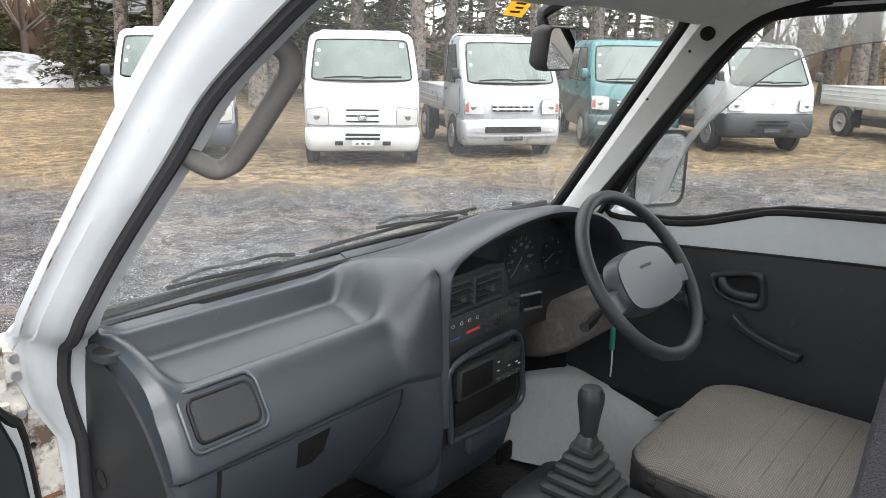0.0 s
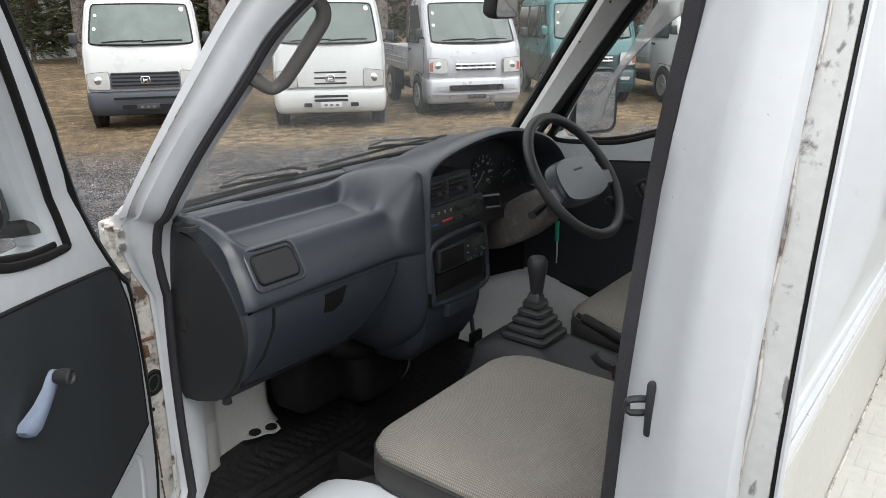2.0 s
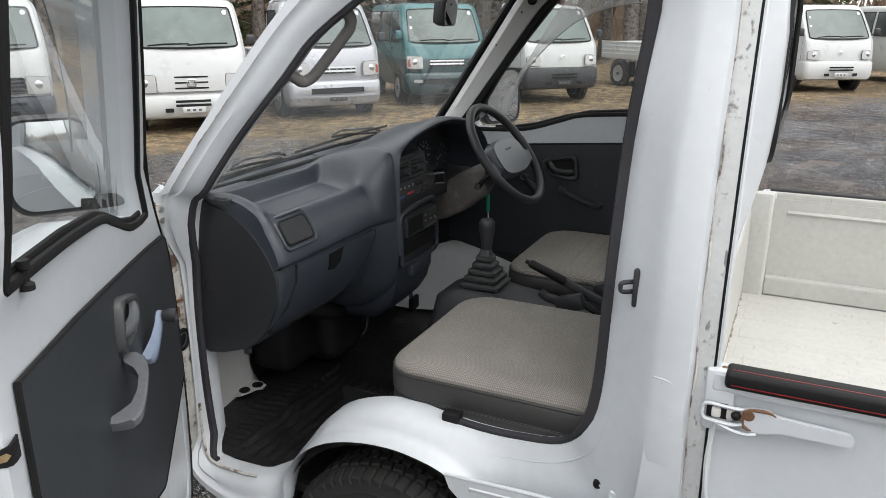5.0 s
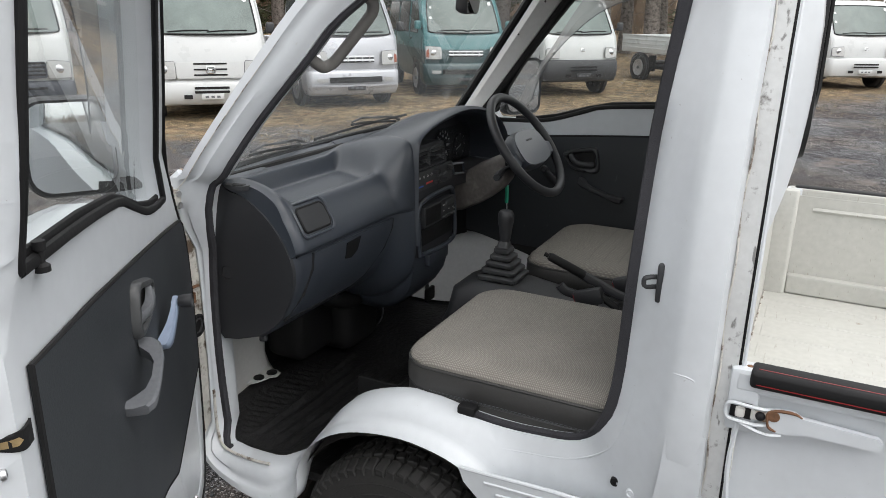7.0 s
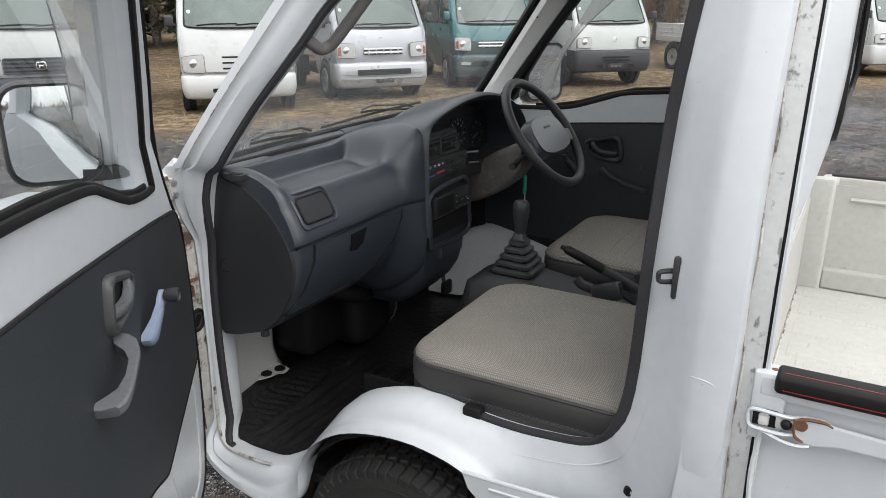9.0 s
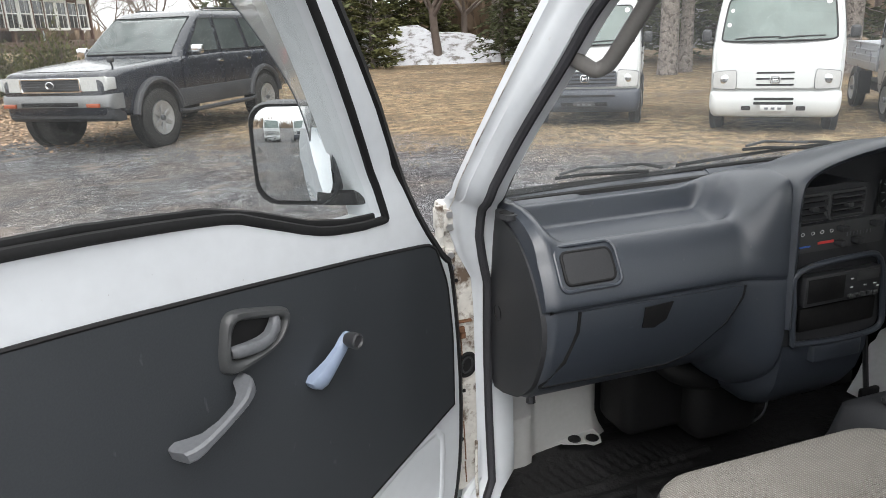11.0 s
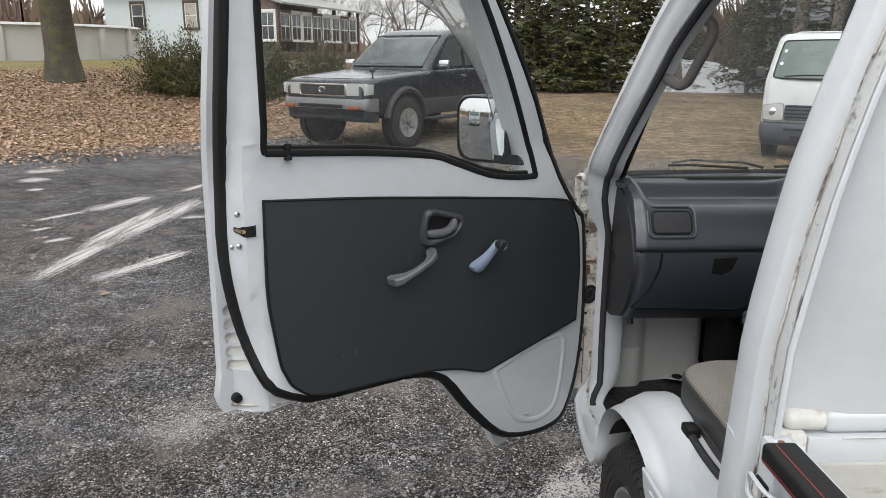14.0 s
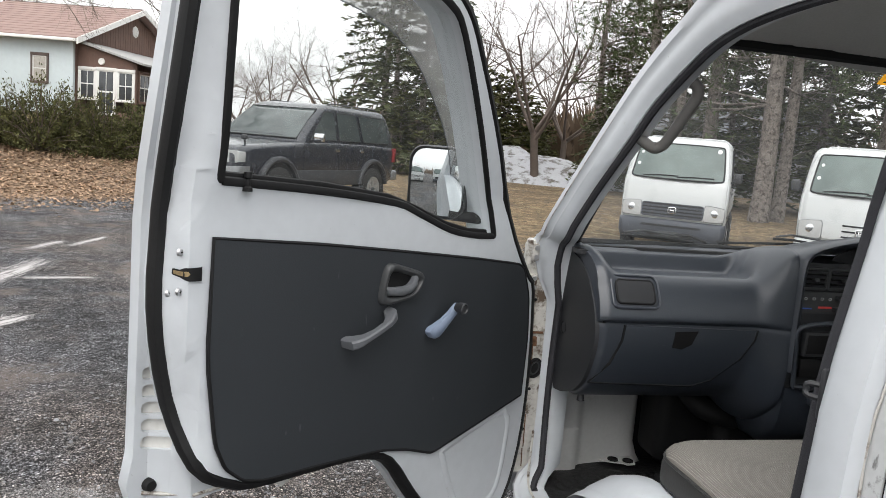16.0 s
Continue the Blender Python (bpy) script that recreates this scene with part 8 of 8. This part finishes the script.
for i, (az, d, s) in enumerate(((71.0, 29, 1.0), (69.0, 34, 1.1), (75.5, 36, 1.1), (93.5, 52, .9), (91.0, 60, 1.0), (96.5, 55, 1.0), (86.5, 45, 1.0), (105.5, 48, 1.2), (109.5, 46, 1.1), (113.0, 42, 1.1), (117.5, 34, 1.0), (66.5, 42, 1.1), (49.5, 36, 1.1), (41.5, 38, 1.1), (29.5, 40, 1.1), (17.5, 40, 1.1))):
    place(bares[i % 2], az, d, rt_.uniform(0, 6), s)

# hedge of cedar along the bank, one bushy plant at a time
BV, BF, BT, BTF = [], [], [], []
rb = random.Random(5)
for k in range(8):
    f_ = k / 7
    cx2, cy2 = -6.35 + 3.25 * f_ + rb.uniform(-.2, .2), 13.43 + .77 * f_ + rb.uniform(-.2, .3)
    hh = rb.uniform(1.05, 1.6) * (1.15 if k in (1, 2) else 1)
    z0 = rise(cx2, cy2)
    V, F, LV, LF = [], [], [], []
    for j in range(58):
        d = rand_dir(rb, .7)
        d.z = abs(d.z)
        L = hh * rb.uniform(.6, 1.0)
        e = Vector((d.x * .72, d.y * .72, d.z * 1.0)) * L
        add_tube(V, F, [Vector((0, 0, 0)), e * .5 + Vector((0, 0, .1)), e], [.016, .010, .003], 3)
        for i in range(110):
            s = rb.uniform(.2, 1.05)
            p = e * s + rand_dir(rb) * .10
            blade(LV, LF, p, (d + rand_dir(rb, .4) * .9).normalized(), rand_dir(rb), rb.uniform(.03, .085), rb.uniform(.008, .020))
    bush = thing("cedar_bush", Matrix.Translation((cx2, cy2, z0 - .03)), "scruffy green-brown cedar bush on the leafy bank", "bush", "hedge bushes")
    o = new("branchwork", mesh_of("branchwork", V, F, TWIG, 1))
    o.parent = bush
    o = new("foliage", mesh_of("foliage", LV, LF, SHRUB))
    o.parent = bush

# far brush and woods, all round
rng = random.Random(3)
V, F = [], []
for i in range(18500):
    az = rng.uniform(-30, 150) if i < 12500 else rng.uniform(150, 330) if i < 15000 else rng.uniform(61, 71.5)
    d = rng.uniform(44, 85) * (1.25 if 85 < az < 112 else 1) if i < 15000 else rng.uniform(38, 50)
    x, y = polar(az, d)
    h_ = rng.uniform(1.6, 4.6) * (1 + .5 * noise.noise((az * .25, 0, 0)))
    p = Vector((x, y, rise(x, y) - .2))
    for q in range(2):
        d_ = Vector((rng.gauss(0, .35), rng.gauss(0, .35), 1)).normalized()
        blade(V, F, p, d_, Vector((-math.sin(radians(az)), math.cos(radians(az)), 0)), h_ * rng.uniform(.6, 1), rng.uniform(.04, .22))
tagged(new("far_brush", mesh_of("far_brush", V, F, BRUSH)), "grey-brown leafless brush along the fields", "brush", kind="stuff")

# old snow pile
sv, sf = [], []
NS = 40
for j in range(NS + 1):
    for i in range(NS + 1):
        u, v = i / NS * 2 - 1, j / NS * 2 - 1
        r_ = math.hypot(u, v)
        hz_ = max(0, 1 - r_ ** 1.6) * (1 + .5 * noise.noise((u * 3, v * 3, 1))) + .12 * noise.noise((u * 9, v * 9, 2)) * (1 - min(1, r_))
        sv.append((u * 5.2, v * 3.0, 1.35 * hz_ - .08))
for j in range(NS):
    for i in range(NS):
        sf.append((j * (NS + 1) + i, j * (NS + 1) + i + 1, (j + 1) * (NS + 1) + i + 1, (j + 1) * (NS + 1) + i))
pile = new("snow_bank", mesh_of("snow_bank", sv, sf, SNOW, 1))
pile.matrix_basis = Matrix.Translation((8.6, 28.4, 0)) @ Matrix.Rotation(radians(-22), 4, "Z")
tagged(pile, "melting dirty snow pile at the edge of the grass", "snow")

# ---- loose cover ----
rng = random.Random(9)
V, F = [], []
for i in range(70000):
    x, y = rng.uniform(-13, 2), rng.uniform(5, 18)
    s_, v_ = -.55 * x + .835 * y, .835 * x + .55 * y
    if not (9.9 + rng.gauss(0, .5) < s_ < 17.5 and v_ < 5 + rng.gauss(0, 1.2)):
        continue
    d = rand_dir(rng)
    d.z *= .35
    blade(V, F, Vector((x, y, rise(x, y) + rng.uniform(.005, .05))), d.normalized(), Vector((-d.y, d.x, rng.uniform(-.3, .3))).normalized(), rng.uniform(.03, .085), rng.uniform(.012, .028))
tagged(new("fallen_leaves", mesh_of("fallen_leaves", V, F, LEAF)), "brown fallen leaves covering the bank", "leaves", kind="stuff")
V, F = [], []
for i in range(60000):
    d0 = rng.uniform(3.2, 17) ** 1.0
    az = rng.uniform(-10, 95)
    x, y = polar(az, d0 + 1.5)
    e = .62 * x + .785 * y + 2.1 * noise.noise((x * .8, y * .8, 0))
    if e < 6.0 + rng.uniform(-.6, 1.2) or (-.55 * x + .835 * y > 9.5 and .835 * x + .55 * y < 5):
        continue
    p = Vector((x, y, rise(x, y)))
    a = rng.uniform(0, 6.28)
    dd = Vector((math.cos(a), math.sin(a), rng.uniform(.1, .7))).normalized()
    blade(V, F, p, dd, Vector((-dd.y, dd.x, 0)), rng.uniform(.03, .10), rng.uniform(.0025, .005))
tagged(new("dry_grass", mesh_of("dry_grass", V, F, STRAW)), "flattened straw-coloured grass", "grass", kind="stuff")
V, F = [], []
for i in range(30000):
    d0 = .45 + 6.5 * rng.random() ** 1.5
    a = radians(rng.uniform(20, 200))
    x, y = -1.2 + d0 * math.cos(a), -.4 + d0 * math.sin(a)
    if -.62 < x < .62 and y < .2:
        continue
    if .62 * x + .785 * y > 6.4 or noise.noise((x * 1.1, y * 1.1, 3)) < rng.uniform(-.55, .25):
        continue
    s = rng.uniform(.003, .009) if rng.random() < .96 else rng.uniform(.009, .016)
    b, q, st, h = len(V), rng.uniform(0, 6), rng.uniform(.4, .9), s * rng.uniform(.25, .6)
    tx, ty = rng.uniform(-.25, .25), rng.uniform(-.25, .25)
    for j in range(6):
        k_ = s * rng.uniform(.45, 1.25)
        u, v = math.cos(j * 1.047) * k_, math.sin(j * 1.047) * k_ * st
        V.append((x + u * math.cos(q) - v * math.sin(q), y + u * math.sin(q) + v * math.cos(q), .0005))
        u, v = u * .8, v * .8
        V.append((x + u * math.cos(q) - v * math.sin(q), y + u * math.sin(q) + v * math.cos(q), h + tx * u + ty * v))
    F.extend((b + 2 * j, b + 2 * ((j + 1) % 6), b + 2 * ((j + 1) % 6) + 1, b + 2 * j + 1) for j in range(6))
    F.append(tuple(b + 2 * j + 1 for j in range(6)))
tagged(new("gravel_stones", mesh_of("gravel_stones", V, F, STONE)), "loose grey gravel stones", "gravel", kind="stuff")

# chalky streaks scraped along the gravel; each lies along its own x axis
def streak_material(name, grain, strength):
    m = bpy.data.materials.new(name)
    m.use_nodes = True
    nt, nl = m.node_tree.nodes, m.node_tree.links
    p = nt["Principled BSDF"]
    co, sp = nt.new("ShaderNodeTexCoord"), nt.new("ShaderNodeSeparateXYZ")
    nl.new(co.outputs["Generated"], sp.inputs[0])

    def m_(op, a, b):
        n = nt.new("ShaderNodeMath")
        n.operation = op
        for i, v in enumerate((a, b)):
            if isinstance(v, (int, float)):
                n.inputs[i].default_value = v
            else:
                nl.new(v, n.inputs[i])
        return n.outputs[0]

    # thins out towards its edges and ends
    fy = m_("SUBTRACT", 1.0, m_("POWER", m_("ABSOLUTE", m_("SUBTRACT", m_("MULTIPLY", sp.outputs[1], 2.0), 1.0), 0.0), 2.0))
    fx = m_("SUBTRACT", 1.0, m_("POWER", m_("ABSOLUTE", m_("SUBTRACT", m_("MULTIPLY", sp.outputs[0], 2.0), 1.0), 0.0), 4.0))
    fade = m_("MULTIPLY", fy, fx)
    total = fade
    for scale, amount in grain:
        n1, mp = nt.new("ShaderNodeTexNoise"), nt.new("ShaderNodeMapping")
        mp.inputs["Scale"].default_value = scale
        n1.inputs["Scale"].default_value, n1.inputs["Detail"].default_value, n1.inputs["Roughness"].default_value = 1.0, 6.0, .7
        nl.new(co.outputs["Object"], mp.inputs[0])
        nl.new(mp.outputs[0], n1.inputs["Vector"])
        total = m_("ADD", total, m_("MULTIPLY", m_("SUBTRACT", n1.outputs[0], .5), amount))
    mr = nt.new("ShaderNodeMapRange")
    mr.interpolation_type = "SMOOTHSTEP"
    mr.inputs["From Min"].default_value, mr.inputs["From Max"].default_value, mr.inputs["To Max"].default_value = .42, 1.15, strength
    nl.new(total, mr.inputs[0])
    nl.new(mr.outputs[0], p.inputs["Alpha"])
    p.inputs["Base Color"].default_value = (.52, .50, .49, 1)
    p.inputs["Roughness"].default_value = .85
    return m


DUST = streak_material("chalk_dust", (((95.0, 95.0, 1.0), 5.5), ((9.0, 11.0, 1.0), 3.4)), .75)
FAINT = streak_material("faint_dust", (((90.0, 90.0, 1.0), 5.0), ((7.0, 9.0, 1.0), 2.6)), .26)
STREAK = streak_material("chalky_streak", (((2.0, 46.0, 1.0), 3.4), ((40.0, 80.0, 1.0), 2.2)), .72)
STREAKS = [(-4.42, 4.15, -4.10, 4.62, .035), (-4.15, 4.52, -3.76, 5.35, .085), (-3.57, 2.40, -3.46, 3.6, .065), (-3.49, 3.3, -3.25, 5.25, .095), (-3.61, 3.06, -3.53, 4.9, .055), (-3.59, 5.5, -3.40, 6.2, .05), (-3.22, 2.42, -2.76, 3.24, .065),
           (-3.26, 4.27, -2.64, 4.41, .045), (-5.80, 6.75, -5.42, 7.08, .13), (-5.5, 6.1, -5.3, 6.42, .12), (-5.14, 5.58, -5.07, 5.74, .06), (-3.30, 5.75, -3.09, 6.62, .04), (-3.95, 3.42, -3.79, 3.62, .035), (-4.22, 3.79, -4.12, 3.96, .03), (-2.12, .42, -1.93, .86, .13), (-.98, -.36, -.50, .34, .075)]
for k, (x0, y0, x1, y1, w_) in enumerate(STREAKS):
    ln = math.hypot(x1 - x0, y1 - y0)
    V, F = [], []
    for i in range(25):
        t = i / 24
        w2 = w_ * 2.0 * (.9 + .25 * noise.noise((k * 7.0, t * 4, 0)))
        c = .4 * w_ * noise.noise((k * 3.0, t * 3, 5))
        V += [(t * ln, c - w2, 0), (t * ln, c + w2, 0)]
        if i:
            F.append((2 * i - 2, 2 * i, 2 * i + 1, 2 * i - 1))
    ob = new("chalk_streak", mesh_of("chalk_streak", V, F, STREAK if k < len(STREAKS) - 2 else (FAINT, DUST)[k - len(STREAKS) + 2]))
    ob.matrix_basis = Matrix.Translation((x0, y0, .005 + .0003 * k)) @ Matrix.Rotation(math.atan2(y1 - y0, x1 - x0), 4, "Z")
    tagged(ob, "chalky white streak worn into the gravel", "marking", "streaks on the gravel")
# stray leaves on the gravel
V, F = [], []
for i in range(26):
    d0 = 1.2 + 6 * rng.random()
    a = radians(rng.uniform(40, 150))
    x, y = -1.6 + d0 * math.cos(a), -.2 + d0 * math.sin(a)
    if -.8 < x < .8 and y < .4:
        continue
    for j in range(3):
        q = rng.uniform(0, 6.28)
        dd = Vector((math.cos(q), math.sin(q), rng.uniform(.0, .25))).normalized()
        blade(V, F, Vector((x, y, .008)), dd, Vector((-dd.y, dd.x, .1)), rng.uniform(.04, .08), rng.uniform(.008, .018))
tagged(new("stray_leaves", mesh_of("stray_leaves", V, F, DEADL)), "pale dead leaves strewn over the gravel", "leaves", kind="stuff")

# a crack across the trodden gravel
rng = random.Random(21)
V, F = [], []
cr = [Vector((-1.60, .74, .004)), Vector((-1.545, .90, .004)), Vector((-1.49, 1.12, .004)), Vector((-1.37, 1.37, .004))]
n_ = 26
for i in range(n_ + 1):
    q = i / n_ * 3
    a = min(2, int(q))
    p = cr[a].lerp(cr[a + 1], q - a) + Vector((rng.uniform(-.012, .012), rng.uniform(-.008, .008), 0))
    w_ = .004 * rng.uniform(.3, 1.6) * (1 - (2 * i / n_ - 1) ** 4)
    V += [(p.x - w_, p.y + w_ * .4, p.z), (p.x + w_, p.y - w_ * .4, p.z)]
    if i:
        F.append((2 * i - 2, 2 * i, 2 * i + 1, 2 * i - 1))
tagged(new("ground_crack", mesh_of("ground_crack", V, F, LINER)), "dark crack in the trodden gravel", "crack", kind="structure")
